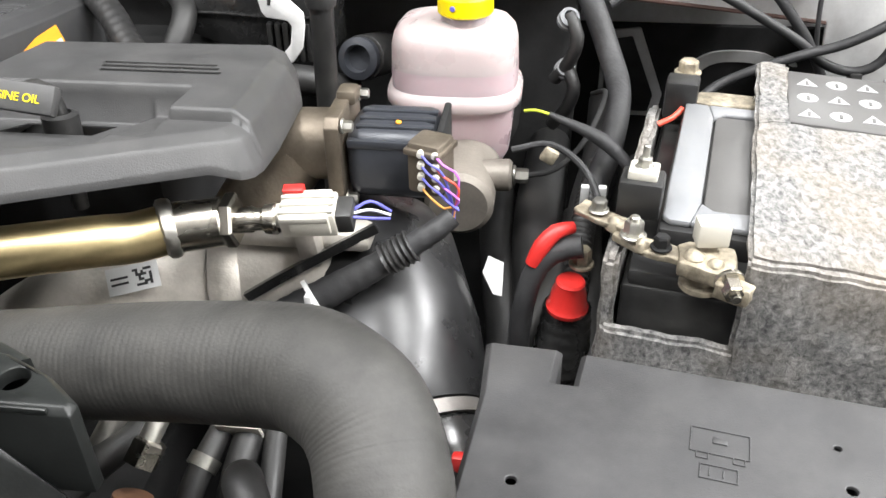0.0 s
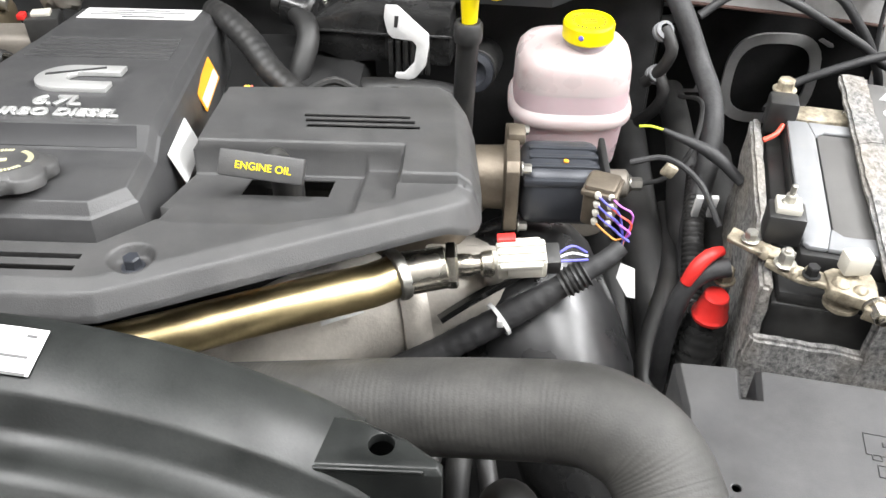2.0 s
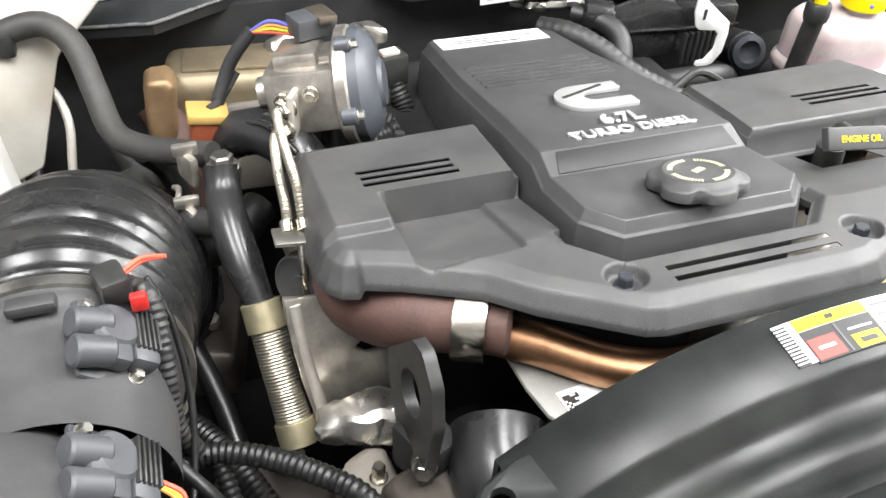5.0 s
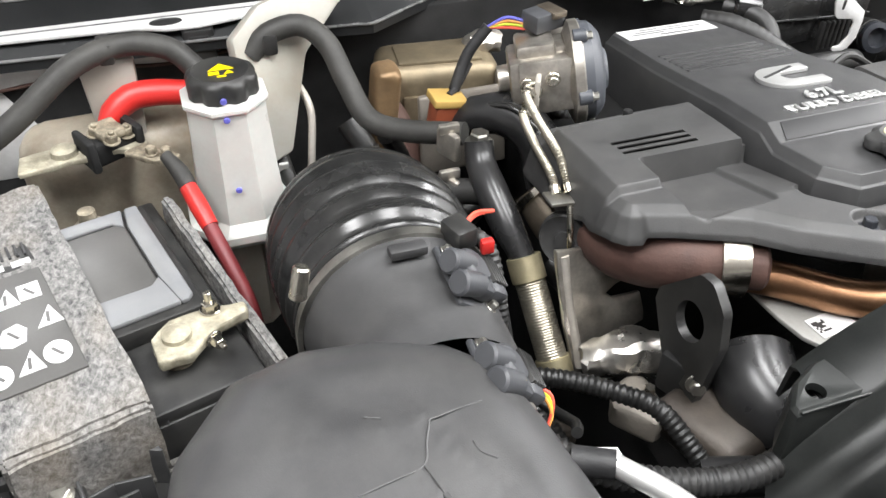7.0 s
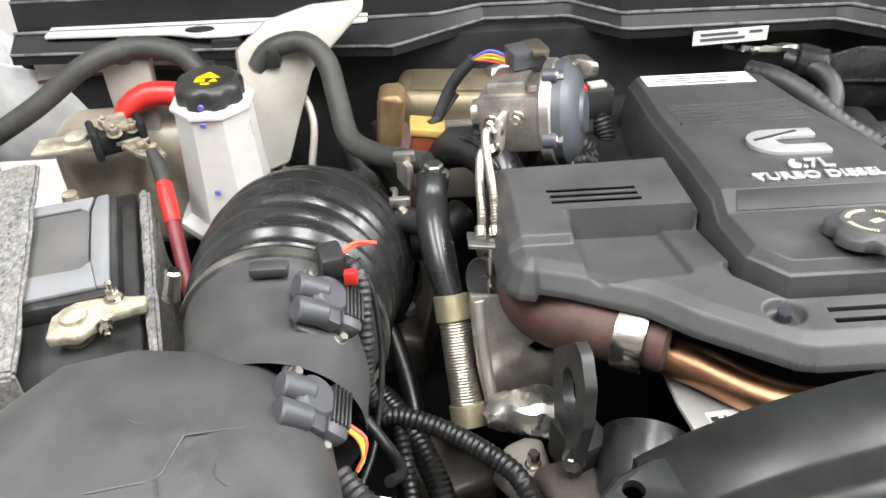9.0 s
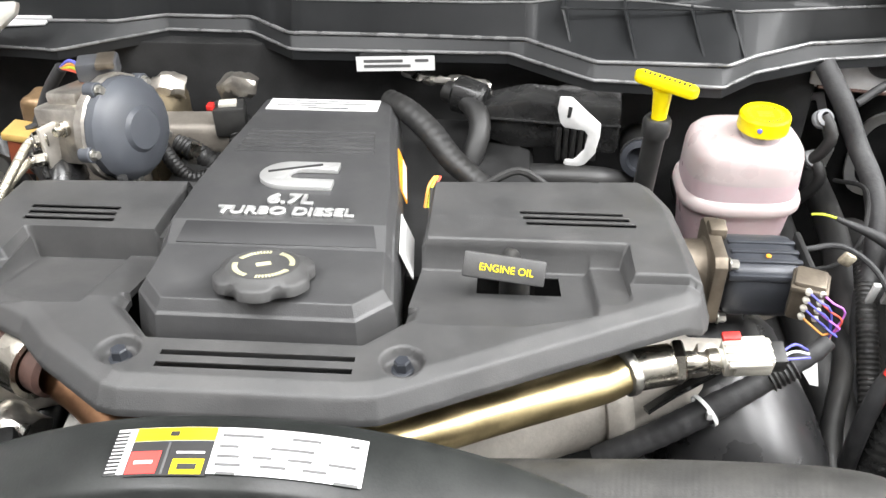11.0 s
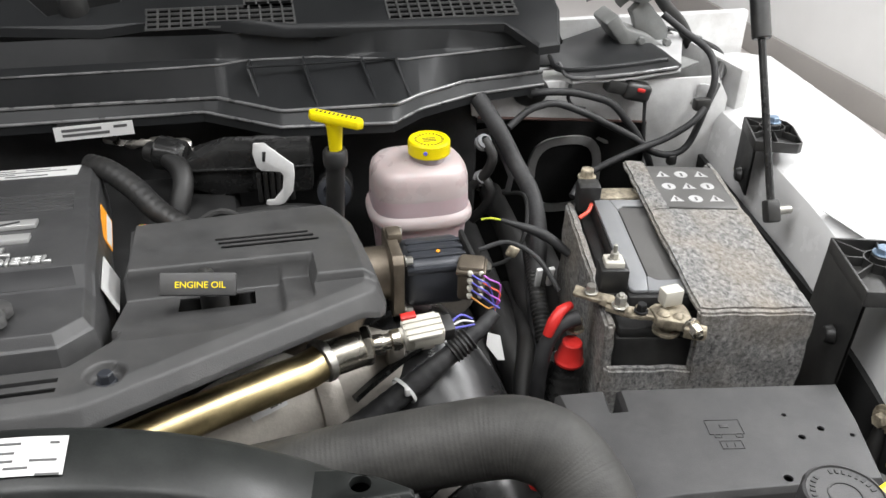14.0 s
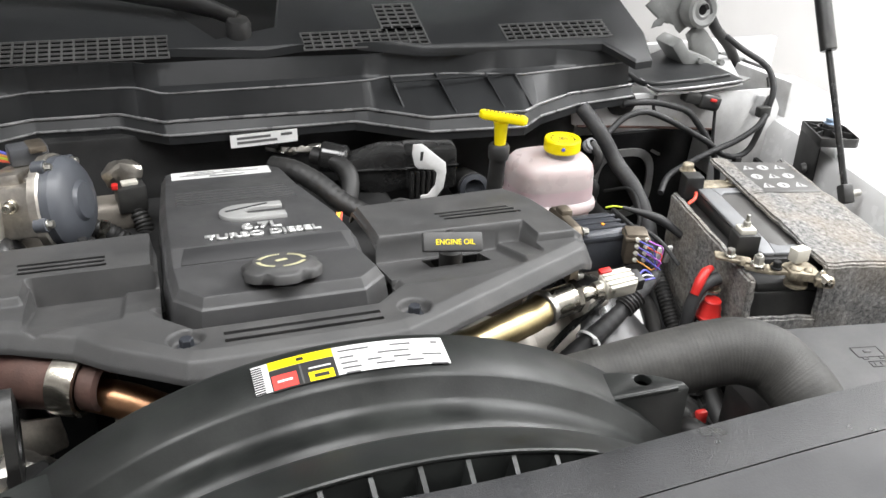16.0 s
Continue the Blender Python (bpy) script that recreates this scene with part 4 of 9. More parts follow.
def firewall_label():
    t = thing("firewall_label", (-0.37, 1.072, 1.18), "white printed label on the black firewall", "label")
    m = basis((-0.369, 1.073, 1.18), (1, 0.04, 0.02), (0, 0.05, 1))
    part("paper", slab(bm_new(), m, -0.052, 0.052, -0.010, 0.010, 0.0012), PAPER, t)
    bm = bm_new()
    for y, x0, x1 in ((0.004, -0.042, 0.01), (0.004, 0.026, 0.044), (-0.003, -0.042, 0.02)):
        slab(bm, m, x0, x1, y - 0.002, y + 0.002, 0.0016)
    part("print", bm, GREYINK, t)
    # backing bracket on which it is stuck
    part("backing", box(bm_new(), (0.10, 0.03, 0.016), (-0.369, 1.091, 1.180), bevel=0.003), DARK, t)


firewall_label()


# ---- engine, centre ----
def engine_block():
    t = thing("engine_block", (-0.41, 0.8, 0.7), "dark oily engine block below the covers", "engine")
    part("head", box(bm_new(), (0.46, 0.36, 0.36), (-0.41, 0.90, 0.93), bevel=0.02), DARK, t)
    part("block", box(bm_new(), (0.42, 0.60, 0.3), (-0.41, 0.80, 0.66), bevel=0.02), DARK, t)
    bm = bm_new()
    box(bm, (0.30, 0.10, 0.40), (-0.40, 0.47, 0.86), bevel=0.02)
    part("front_case", bm, DARK, t)


engine_block()


def engine_cover():
    t = thing("engine_cover", (-0.40, 0.6, 1.15), "charcoal moulded plastic engine cover with vent slots", "engine cover")
    front = 1.190
    rim = [(-0.738, 0.602), (-0.734, 0.587), (-0.724, 0.575), (-0.708, 0.570), (-0.680, 0.559), (-0.622, 0.529), (-0.590, 0.498), (-0.524, 0.451), (-0.508, 0.447), (-0.335, 0.446), (-0.312, 0.449), (-0.295, 0.457),
           (-0.210, 0.501), (-0.120, 0.547), (-0.064, 0.575), (-0.053, 0.582), (-0.046, 0.592), (-0.043, 0.604), (-0.043, 0.640), (-0.050, 0.740), (-0.068, 0.793)]
    bay = [(-0.300, 0.785), (-0.296, 0.700), (-0.303, 0.550), (-0.334, 0.519), (-0.508, 0.519), (-0.540, 0.555), (-0.541, 0.700), (-0.552, 0.785)]
    outer = rim + bay + [(-0.740, 0.778)]
    shape = rim + [(-0.068, 0.95), (-0.740, 0.95)]
    raised = ([(-0.80, 0.9), (-0.545, 0.9), (-0.545, 0.6525), (-0.6695, 0.6525), (-0.6695, 0.611), (-0.80, 0.611)],
              [(-0.295, 0.9), (-0.295, 0.6555), (-0.1125, 0.6555), (-0.1125, 0.608), (0.0, 0.608), (0.0, 0.9)])
    sunk = ([(-0.6665, 0.655), (-0.6665, 0.565), (-0.655, 0.553), (-0.600, 0.552), (-0.560, 0.556), (-0.535, 0.57), (-0.535, 0.655)],
            [(-0.305, 0.655), (-0.305, 0.548), (-0.250, 0.528), (-0.130, 0.566), (-0.1145, 0.585), (-0.1145, 0.655)])

    def height(X, Y):
        d = -plan_distance(X, Y, shape)[0]
        # bottom edge: lower along the two ends than along the front
        low = 1.171 - 0.036 * ramp(-X, 0.672, 0.735) * ramp(Y, 0.585, 0.70) - 0.010 * ramp(X, -0.075, -0.045) - 0.009 * ramp(-X, 0.706, 0.710) * ramp(0.64 - Y, 0.0, 0.02)
        top = np.full(X.shape, front)
        floor = 1.1665 + np.clip(0.650 - Y, 0, 1) * 0.215
        floor += 0.0075 * ramp(X, -0.148, -0.143) * (X > -0.2)
        floor += 0.0045 * ramp(X, -0.579, -0.574) * (X < -0.4)
        for poly in sunk:
            m = ramp(-plan_distance(X, Y, poly)[0], -0.0002, 0.0018)
            top = top * (1 - m) + np.minimum(floor, front) * m
        for poly in raised:
            m = ramp(-plan_distance(X, Y, poly)[0], -0.0008, 0.0024)
            top = top * (1 - m) + (1.1995 - 0.04 * np.clip(Y - 0.70, 0, 1)) * m
        top -= 0.016 * ramp(Y - 0.06 * (X + 0.4), 0.762, 0.782)
        near = plan_distance(X, Y, bay)[0]
        top -= 0.008 * (1 - ramp(near, 0.0, 0.010)) * (Y < 0.57)
        for x in (-0.520, -0.299):
            r = np.hypot(X - x, Y - 0.4945)
            top -= 0.0105 * (1 - ramp(r, 0.0135, 0.0175))
        # steep flank, then a sloping shoulder
        s = np.where(d < 0.009, 0.74 * np.clip(d / 0.009, 0, 1), 0.74 + 0.26 * np.clip((d - 0.009) / 0.0125, 0, 1))
        return low + (top - low) * s
    holes = []
    for k in range(3):
        holes.append((-0.682 + 0.001 * k, -0.594 + 0.001 * k, 0.6885 - 0.0108 * k, 0.6942 - 0.0108 * k))
        holes.append((-0.208 + 0.003 * k, -0.110 + 0.005 * k, 0.7055 - 0.0102 * k, 0.7110 - 0.0102 * k))
    for k in range(2):
        holes.append((-0.486 - 0.001 * k, -0.336 + 0.001 * k, 0.4900 - 0.0140 * k, 0.4960 - 0.0140 * k))
    holes.append((-0.246, -0.172, 0.604, 0.644))
    bm = field_shell(bm_new(), outer, height, 0.0017, holes, 0.006, 0.0012)
    part("shell", bm, COVER, t, "charcoal plastic shell with stepped recesses", smooth=60)
    # dark boxes added below the vent slots to stand in for the shade inside
    for x0, x1 in ((-0.712, -0.562), (-0.285, -0.075)):
        part("slot_shade", box(bm_new(), (x1 - x0, 0.124, 0.006), ((x0 + x1) / 2, 0.720, 1.168), bevel=0), DARK, t)
    part("slot_shade", box(bm_new(), (0.17, 0.04, 0.006), (-0.410, 0.485, 1.160), bevel=0), DARK, t)
    for x in (-0.520, -0.299):
        hexbolt("bolt", (x, 0.4945, 1.1795), (0, 0, 1), 0.0066, 0.009, MOTOR, t)
    for x, y in ((-0.621, 0.762), (-0.130, 0.776)):
        hexbolt("bolt", (x, y, 1.182), (0, 0, 1), 0.006, 0.012, DARK, t)


engine_cover()


def valve_cover():
    t = thing("valve_cover_lid", (-0.415, 0.75, 1.15), "black ribbed valve cover lid with raised silver lettering", "valve cover")
    base = [(-0.533, 0.561), (-0.505, 0.526), (-0.338, 0.525), (-0.308, 0.556), (-0.315, 0.623), (-0.317, 0.648), (-0.322, 0.72), (-0.334, 0.82), (-0.336, 0.835), (-0.338, 0.85), (-0.340, 0.865), (-0.342, 0.88),
            (-0.352, 0.985), (-0.362, 0.995), (-0.520, 0.995), (-0.533, 0.985), (-0.537, 0.88), (-0.537, 0.865), (-0.538, 0.85), (-0.538, 0.835), (-0.538, 0.82), (-0.538, 0.72), (-0.537, 0.648), (-0.537, 0.623)]

    def top(y):
        return 1.2085 - 0.004 * ease(y, 0.55, 0.63) + 0.0125 * ease(y, 0.623, 0.648) - 0.0225 * ease(y, 0.66, 0.99)

    def ring(d, dz):
        return [(x, y, (top(q[1]) + dz) if dz < 0 else top(q[1])) for q, (x, y) in zip(base, inset(base, d))]
    outer = [(x, y, top(y) - 0.047) for x, y in base]
    r1 = [(x, y, z - 0.030) for x, y, z in ring(0.002, 0)]
    r2 = [(x, y, z - 0.0120) for x, y, z in ring(0.0045, 0)]
    rl = [(x, y, z - 0.0100) for x, y, z in ring(0.0070, 0)]
    r3 = [(x, y, z - 0.0005) for x, y, z in ring(0.0122, 0)]
    r4 = ring(0.0142, 0)
    folds = [[r4[4], r4[23]], [r4[5], r4[22]]]
    bm = plan_mesh(bm_new(), outer, [r1, r2, rl, r3, r4], folds, (), 0.05, 0.0015)
    part("lid", bm, LID, t, "black lid with stepped edge", smooth=15)
    # smooth strip let into the sloping step
    u = Vector((0, 0.0205, 0.0101)).normalized()
    m = basis((-0.4275, 0.6355, 1.2108), (1, 0, 0), u)
    part("strip", prism(bm_new(), [(-0.0885, -0.0115), (0.0925, -0.0115), (0.0875, 0.0115), (-0.0835, 0.0115)], -0.001, 0.0009, 0.0005, m), STRIP, t, "smooth dark strip below the lettering")
    # raised ribs across the far half
    for k in range(6):
        y = 0.812 + 0.0125 * k
        x0, x1 = -0.513, -0.362 - (y - 0.81) * 0.12
        bm = bm_new()
        box(bm, (x1 - x0, 0.0075, 0.004), ((x0 + x1) / 2, y, top(y) - 0.0004), Matrix.Rotation(-0.053, 4, "X"), 0.0022)
        part("rib", bm, LID, t)
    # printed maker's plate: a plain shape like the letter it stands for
    m = basis((-0.427, 0.739, top(0.739) + 0.0015), (1, 0, 0), (0, 1, -0.055)) @ Matrix.Diagonal((0.82, 0.97, 1, 1))
    bm = bm_new()
    pts = [(0.045, 0.03)]
    n = 14
    for i in range(n + 1):
        a = radians(90 + 180 * i / n)
        pts.append((-0.012 + 0.036 * math.cos(a), 0.030 * math.sin(a)))
    pts += [(0.045, -0.03), (0.045, -0.012), (0.0, -0.012)]
    for i in range(7):
        a = radians(270 - 180 * i / 6)
        pts.append((0.0 + 0.012 * math.cos(a), 0.012 * math.sin(a)))
    pts += [(0.0, 0.012), (0.045, 0.012)]
    prism(bm, pts, -0.002, 0.003, 0.0006, m)
    part("emblem", bm, SILVERP, t, "silver emblem plate")
    bm = bm_new()
    slab(bm, m @ Matrix.Rotation(radians(18), 4, "Z"), -0.036, 0.03, 0.012, 0.0162, 0.0036)
    part("emblem_bar", bm, INK, t, "dark bar across the emblem")
    words("6.7L", 0.026, 0.0016, basis((-0.424, 0.6865, top(0.6865) + 0.001), (1, 0, 0), (0, 1, -0.05)), SILVERP, "lettering", t, "raised silver lettering", weight=0.022)
    words("TURBO DIESEL", 0.0195, 0.0016, basis((-0.424, 0.6630, top(0.6630) + 0.001), (1, 0, 0), (0, 1, -0.05)), SILVERP, "lettering", t, "raised silver lettering", weight=0.022)
    # sticker on the far end
    m = basis((-0.443, 0.963, top(0.963) + 0.0004), (1, 0, 0), (0, 1, -0.055))
    lab = part("sticker", slab(bm_new(), m, -0.071, 0.066, -0.019, 0.019, 0.0008), PAPER, t, "white printed sticker")
    bm = bm_new()
    for y, x0, x1 in ((0.011, -0.04, -0.012), (0.011, 0.0, 0.03), (0.003, -0.05, 0.05), (-0.004, -0.06, -0.01)):
        slab(bm, m, x0, x1, y - 0.0014, y + 0.0014, 0.0011)
    part("print", bm, GREYINK, lab)
    part("print", slab(bm_new(), m, -0.02, 0.03, -0.014, -0.011, 0.0012), INK, lab)
    # warning stickers on the flank
    m = basis((-0.3325, 0.80, 1.171), (-0.11, 1, 0), (-0.35, 0, 1))
    part("sticker", slab(bm_new(), m, -0.01, 0.075, -0.014, 0.012, 0.001), ORANGE, t, "orange and white warning sticker")
    part("sticker", slab(bm_new(), m, -0.006, 0.071, -0.012, -0.001, 0.0014), PAPER, t, "white half of the warning sticker")
    m = basis((-0.3160, 0.665, 1.180), (-0.08, 1, 0), (-0.40, 0, 1))
    part("sticker", slab(bm_new(), m, -0.02, 0.05, -0.022, 0.010, 0.001), PAPER, t, "white bar-code sticker")


valve_cover()


def oil_cap():
    t = thing("oil_filler_cap", (-0.418, 0.58, 1.2), "round scalloped black oil filler cap with yellow print", "oil cap")
    c = (-0.419, 0.571)
    bm = bm_new()
    rows = []
    for z, r, lobed in ((1.200, 0.020, 0), (1.2130, 0.020, 0), (1.2135, 0.0400, 0.9), (1.2145, 0.0418, 1), (1.2225, 0.0418, 1), (1.2240, 0.0405, 0.95), (1.2248, 0.0375, 0.35), (1.2268, 0.0325, 0), (1.2290, 0.0300, 0), (1.2294, 0.0288, 0), (1.2288, 0.0278, 0), (1.2288, 0.010, 0), (1.2288, 0.0005, 0)):
        row = []
        for i in range(96):
            a = 2 * math.pi * i / 96 + 0.2
            q = r * (1 - 0.13 * lobed * (0.5 + 0.5 * math.cos(a * 6)) ** 2.5)
            row.append((c[0] + q * math.cos(a), c[1] + q * math.sin(a), z))
        rows.append(row + row[:1])
    tip = Matrix.Translation((c[0], c[1] - 0.006, 1.2258)) @ Matrix.Rotation(radians(-8.7), 4, "X") @ Matrix.Translation((-c[0], -c[1], -1.2288))
    bm = sheet(bm, rows)
    bmesh.ops.transform(bm, matrix=tip, verts=bm.verts)
    part("cap", bm, COVER, t, smooth=50)
    # broken ring of printed dashes and a small mark in the middle
    bm = bm_new()
    for i in range(56):
        if i % 14 in (11, 12, 13):
            continue
        a = 2 * math.pi * i / 56
        m = Matrix.Translation((c[0] + 0.0232 * math.cos(a), c[1] + 0.0232 * math.sin(a), 1.2288)) @ Matrix.Rotation(a, 4, "Z")
        slab(bm, m, -0.0022, 0.0022, -0.0008, 0.0008, 0.0004)
    box(bm, (0.012, 0.006, 0.0005), (c[0], c[1], 1.2291), Matrix.Rotation(0.4, 4, "Z"), 0)
    bmesh.ops.transform(bm, matrix=tip, verts=bm.verts)
    part("print", bm, PALEYEL, t, "yellow printed ring")


oil_cap()


def dipstick_tag():
    t = thing("oil_dipstick", (-0.215, 0.62, 1.18), "black oil dipstick handle with yellow lettering", "dipstick")
    m = basis((-0.2230, 0.598, 1.2075), (1, -0.06, -0.09), (0.03, 0.52, 0.85))
    bm = bm_new()
    box(bm, (0.070, 0.022, 0.010), (0, 0, 0), m, 0.002)
    part("tag", bm, COVER, t)
    words("ENGINE OIL", 0.0086, 0.0003, m @ Matrix.Translation((0.002, -0.001, 0.0053)), YELINK, "lettering", t, "yellow lettering", weight=0.004)
    bm = tube(bm_new(), [(-0.222, 0.608, 1.206), (-0.218, 0.622, 1.206), (-0.213, 0.632, 1.194), (-0.212, 0.634, 1.17), (-0.212, 0.634, 1.10)], 0.0065, 12)
    part("neck", bm, BLACK, t)
    bm = lathe(bm_new(), [(0.014, 0), (0.014, 0.03), (0.009, 0.032), (0.009, 0.0)], (-0.212, 0.634, 1.150), (0, 0, 1), 20)
    part("tube_mouth", bm, BLACK, t)


dipstick_tag()


# ---- fan shroud and front ----
SMOOTHP = mat("smooth_black_panel", (0.0095, 0.010, 0.0115), 0.48, grain=600, bump=0.2, vary=0.15, dirt=(0.035, 0.036, 0.038), dirt_amount=0.35, spec=0.4)
CRINKLE = mat("crinkle_black", (0.008, 0.0085, 0.010), 0.34, grain=900, bump=1.0, vary=0.35, dirt=(0.05, 0.05, 0.05), dirt_amount=0.25)


def fan_shroud():
    t = thing("fan_shroud", (-0.385, 0.34, 0.8), "black plastic radiator fan shroud with curved top", "fan shroud")
    C, ZC = -0.385, 0.822
    prof = [(0.400, 0.395), (0.397, 0.424), (0.389, 0.428), (0.343, 0.4225), (0.338, 0.4195), (0.330, 0.405), (0.321, 0.401), (0.310, 0.4015), (0.302, 0.4025), (0.294, 0.400), (0.286, 0.392), (0.278, 0.388), (0.270, 0.392),
            (0.2645, 0.420), (0.262, 0.4255), (0.258, 0.4275), (0.216, 0.4425), (0.2125, 0.443), (0.2105, 0.440), (0.2105, 0.405)]
    rows = []
    for y, r in prof:
        row = []
        end = math.acos(min(1.0, (0.318 if y < 0.34 else 0.268) / (r * 1.02)))
        for i in range(81):
            a = end + (math.pi - 2 * end) * i / 80
            row.append((C - r * math.cos(a) * 1.02, y, ZC + r * math.sin(a)))
        rows.append(row)
    bm = thicken(sheet(bm_new(), rows), 0.004)
    part("ring", bm, SHROUD, t, "curved scuffed black ring", smooth=50)
    # ears with fixing holes
    for pts, hole in (([(-0.155, 0.390), (-0.116, 0.384), (-0.086, 0.370), (-0.062, 0.352), (-0.062, 0.343), (-0.170, 0.343), (-0.170, 0.38)], (-0.102, 0.363)),
                      ([(-0.615, 0.390), (-0.646, 0.384), (-0.674, 0.370), (-0.692, 0.350), (-0.692, 0.340), (-0.600, 0.343), (-0.600, 0.38)], (-0.664, 0.356))):
        bm = plan_mesh(bm_new(), [(x, y, 1.168) for x, y in pts], [[(x, y, 1.172) for x, y in inset(pts, 0.0035)]], (), [disc(*hole, 1.172, 0.0085, 20)], 0.055, 0.0012, 0.008)
        ear = part("ear", bm, SHROUD, t, "flat ear with a fixing hole", smooth=40)
        part("ear_rib", box(bm_new(), (0.085, 0.003, 0.004), ((pts[4][0] + pts[5][0]) / 2 if hole[0] > -0.3 else (pts[4][0] + pts[5][0]) / 2, pts[4][1] + 0.0012, 1.170), None, 0.0015), SHROUD, ear)
    # warning label along the crown
    def on(u, v):
        v -= 0.017
        a = u / 0.425
        r = 0.4285 - (0.389 - v) * 0.12
        return (C + 0.003 + r * math.sin(a) * 1.02, v, ZC + r * math.cos(a) + 0.0006)

    def patch(u0, u1, v0, v1, lift, material, name, parent, label=""):
        n = max(2, int((u1 - u0) / 0.008))
        pts = [[Vector(on(u0 + (u1 - u0) * i / n, v)) + Vector((0, 0, lift)) for i in range(n + 1)] for v in (v0, v1)]
        return part(name, thicken(sheet(bm_new(), pts), 0.0003), material, parent, label)
    L = patch(-0.0845, 0.077, 0.3665, 0.400, 0.0004, PAPER, "warning_label", t, "white, yellow and black warning label")
    patch(-0.071, -0.018, 0.390, 0.3995, 0.0008, YELINK, "panel", L)
    patch(-0.071, -0.018, 0.3645, 0.3895, 0.0008, INK, "panel", L)
    patch(-0.070, -0.050, 0.366, 0.382, 0.0012, REDINK, "panel", L)
    patch(-0.041, -0.021, 0.3655, 0.376, 0.0012, YELINK, "panel", L)
    patch(-0.037, -0.025, 0.3685, 0.3725, 0.0016, INK, "print", L)
    patch(-0.066, -0.054, 0.3728, 0.3752, 0.0016, PAPER, "print", L)
    patch(-0.040, -0.022, 0.3800, 0.3815, 0.0012, PAPER, "print", L)
    patch(-0.048, -0.042, 0.3930, 0.3965, 0.0012, INK, "print", L)
    patch(-0.047, -0.0455, 0.3655, 0.3885, 0.0012, GREYINK, "panel", L)
    for v, spans in ((0.394, ((-0.014, 0.012), (0.03, 0.048), (0.066, 0.072))), (0.386, ((-0.014, -0.002), (0.018, 0.045))), (0.379, ((-0.014, 0.0), (0.008, 0.02), (0.03, 0.045), (0.055, 0.072))),
                     (0.373, ((-0.014, 0.002), (0.014, 0.03), (0.04, 0.055))), (0.367, ((-0.012, 0.0), (0.06, 0.075)))):
        for a, b in spans:
            patch(a, b, v - 0.001, v + 0.001, 0.0008, GREYINK, "print", L)
    for i in range(12):
        v = 0.3665 + i * 0.0027
        patch(-0.085, -0.076, v, v + 0.0014, 0.0008, INK, "bar", L)
    # ribbed slot along the front lip
    def rim(a, y, r):
        return Vector((C - r * math.cos(a) * 1.02, y, ZC + r * math.sin(a)))
    a0, a1 = radians(52), radians(109)
    for i in range(14):
        a = a0 + (a1 - a0) * i / 13
        w = Vector((math.sin(a), 0, math.cos(a))) * 0.0018
        bm = bm_new()
        ring = [rim(a, 0.2105, 0.441), rim(a, 0.186, 0.430), rim(a, 0.186, 0.414), rim(a, 0.2105, 0.416)]
        lo, hi = [bm.verts.new(p - w) for p in ring], [bm.verts.new(p + w) for p in ring]
        bm.faces.new(lo)
        bm.faces.new(hi[::-1])
        for q in range(4):
            bm.faces.new((lo[q], lo[(q + 1) % 4], hi[(q + 1) % 4], hi[q]))
        part("fin", bm, SHROUD, t)
    part("lip", tube(bm_new(), [rim(a0 + (a1 - a0) * i / 24, 0.186, 0.424) for i in range(25)], 0.003, 8, 0.02), SHROUD, t)
    part("lip", tube(bm_new(), [rim(a0 + (a1 - a0) * i / 24, 0.212, 0.4435) for i in range(25)], 0.0022, 8, 0.02), SHROUD, t)
    for a in (radians(96), radians(84)):
        part("nub", rod(bm_new(), rim(a, 0.286, 0.390), rim(a, 0.286, 0.398), 0.004, segs=10), SHROUD, t)


fan_shroud()


def core_support():
    t = thing("core_support", (-0.2, 0.1, 0.9), "black crinkle-finish radiator core support cover", "core support")
    far = [(0.0, -0.045), (0.0, -0.004), (0.003, 0.0), (0.018, -0.0005), (0.034, -0.002), (0.044, -0.003)]
    near = [(0.044, -0.003), (0.048, -0.0045), (0.056, -0.009), (0.10, -0.014), (0.18, -0.022), (0.30, -0.035)]
    for prof, material, label in ((far, CRINKLE, "crinkle black rear strip"), (near, SMOOTHP, "smooth grey-black front panel")):
        rows = []
        for dy, dz in prof:
            rows.append([(x - dy * 0.6, 0.190 - dy + 0.012 * ease(-x, 0.25, 0.8), 1.273 + dz - 0.018 * ease(-x, -0.02, 0.35)) for x in np.linspace(-0.62, 0.030, 30)])
        part("panel", thicken(sheet(bm_new(), rows), -0.004), material, t, label, smooth=45)
    b = part("end_bracket", box(bm_new(), (0.040, 0.050, 0.05), (0.052, 0.176, 1.215), Matrix.Rotation(-0.35, 4, "Z"), 0.007, 3), BLACK, t, "black plastic end bracket")
    part("clip", box(bm_new(), (0.030, 0.012, 0.010), (0.042, 0.206, 1.252), Matrix.Rotation(0.2, 4, "Z"), 0.002), BLACK, b)
    bm = crumple(box(bm_new(), (0.007, 0.022, 0.006), (0.040, 0.160, 1.247), Matrix.Rotation(0.45, 4, "Z"), 0.0015), 0.003, 160, 3)
    part("foam_strip", bm, HINGE, t, "torn pale foam strip")
    part("radiator", box(bm_new(), (0.86, 0.06, 0.60), (-0.40, 0.14, 0.80), bevel=0.006), DARK, t)
    part("brace", box(bm_new(), (0.80, 0.05, 0.05), (-0.385, 0.12, 1.17), bevel=0.01), BLACK, t)


core_support()


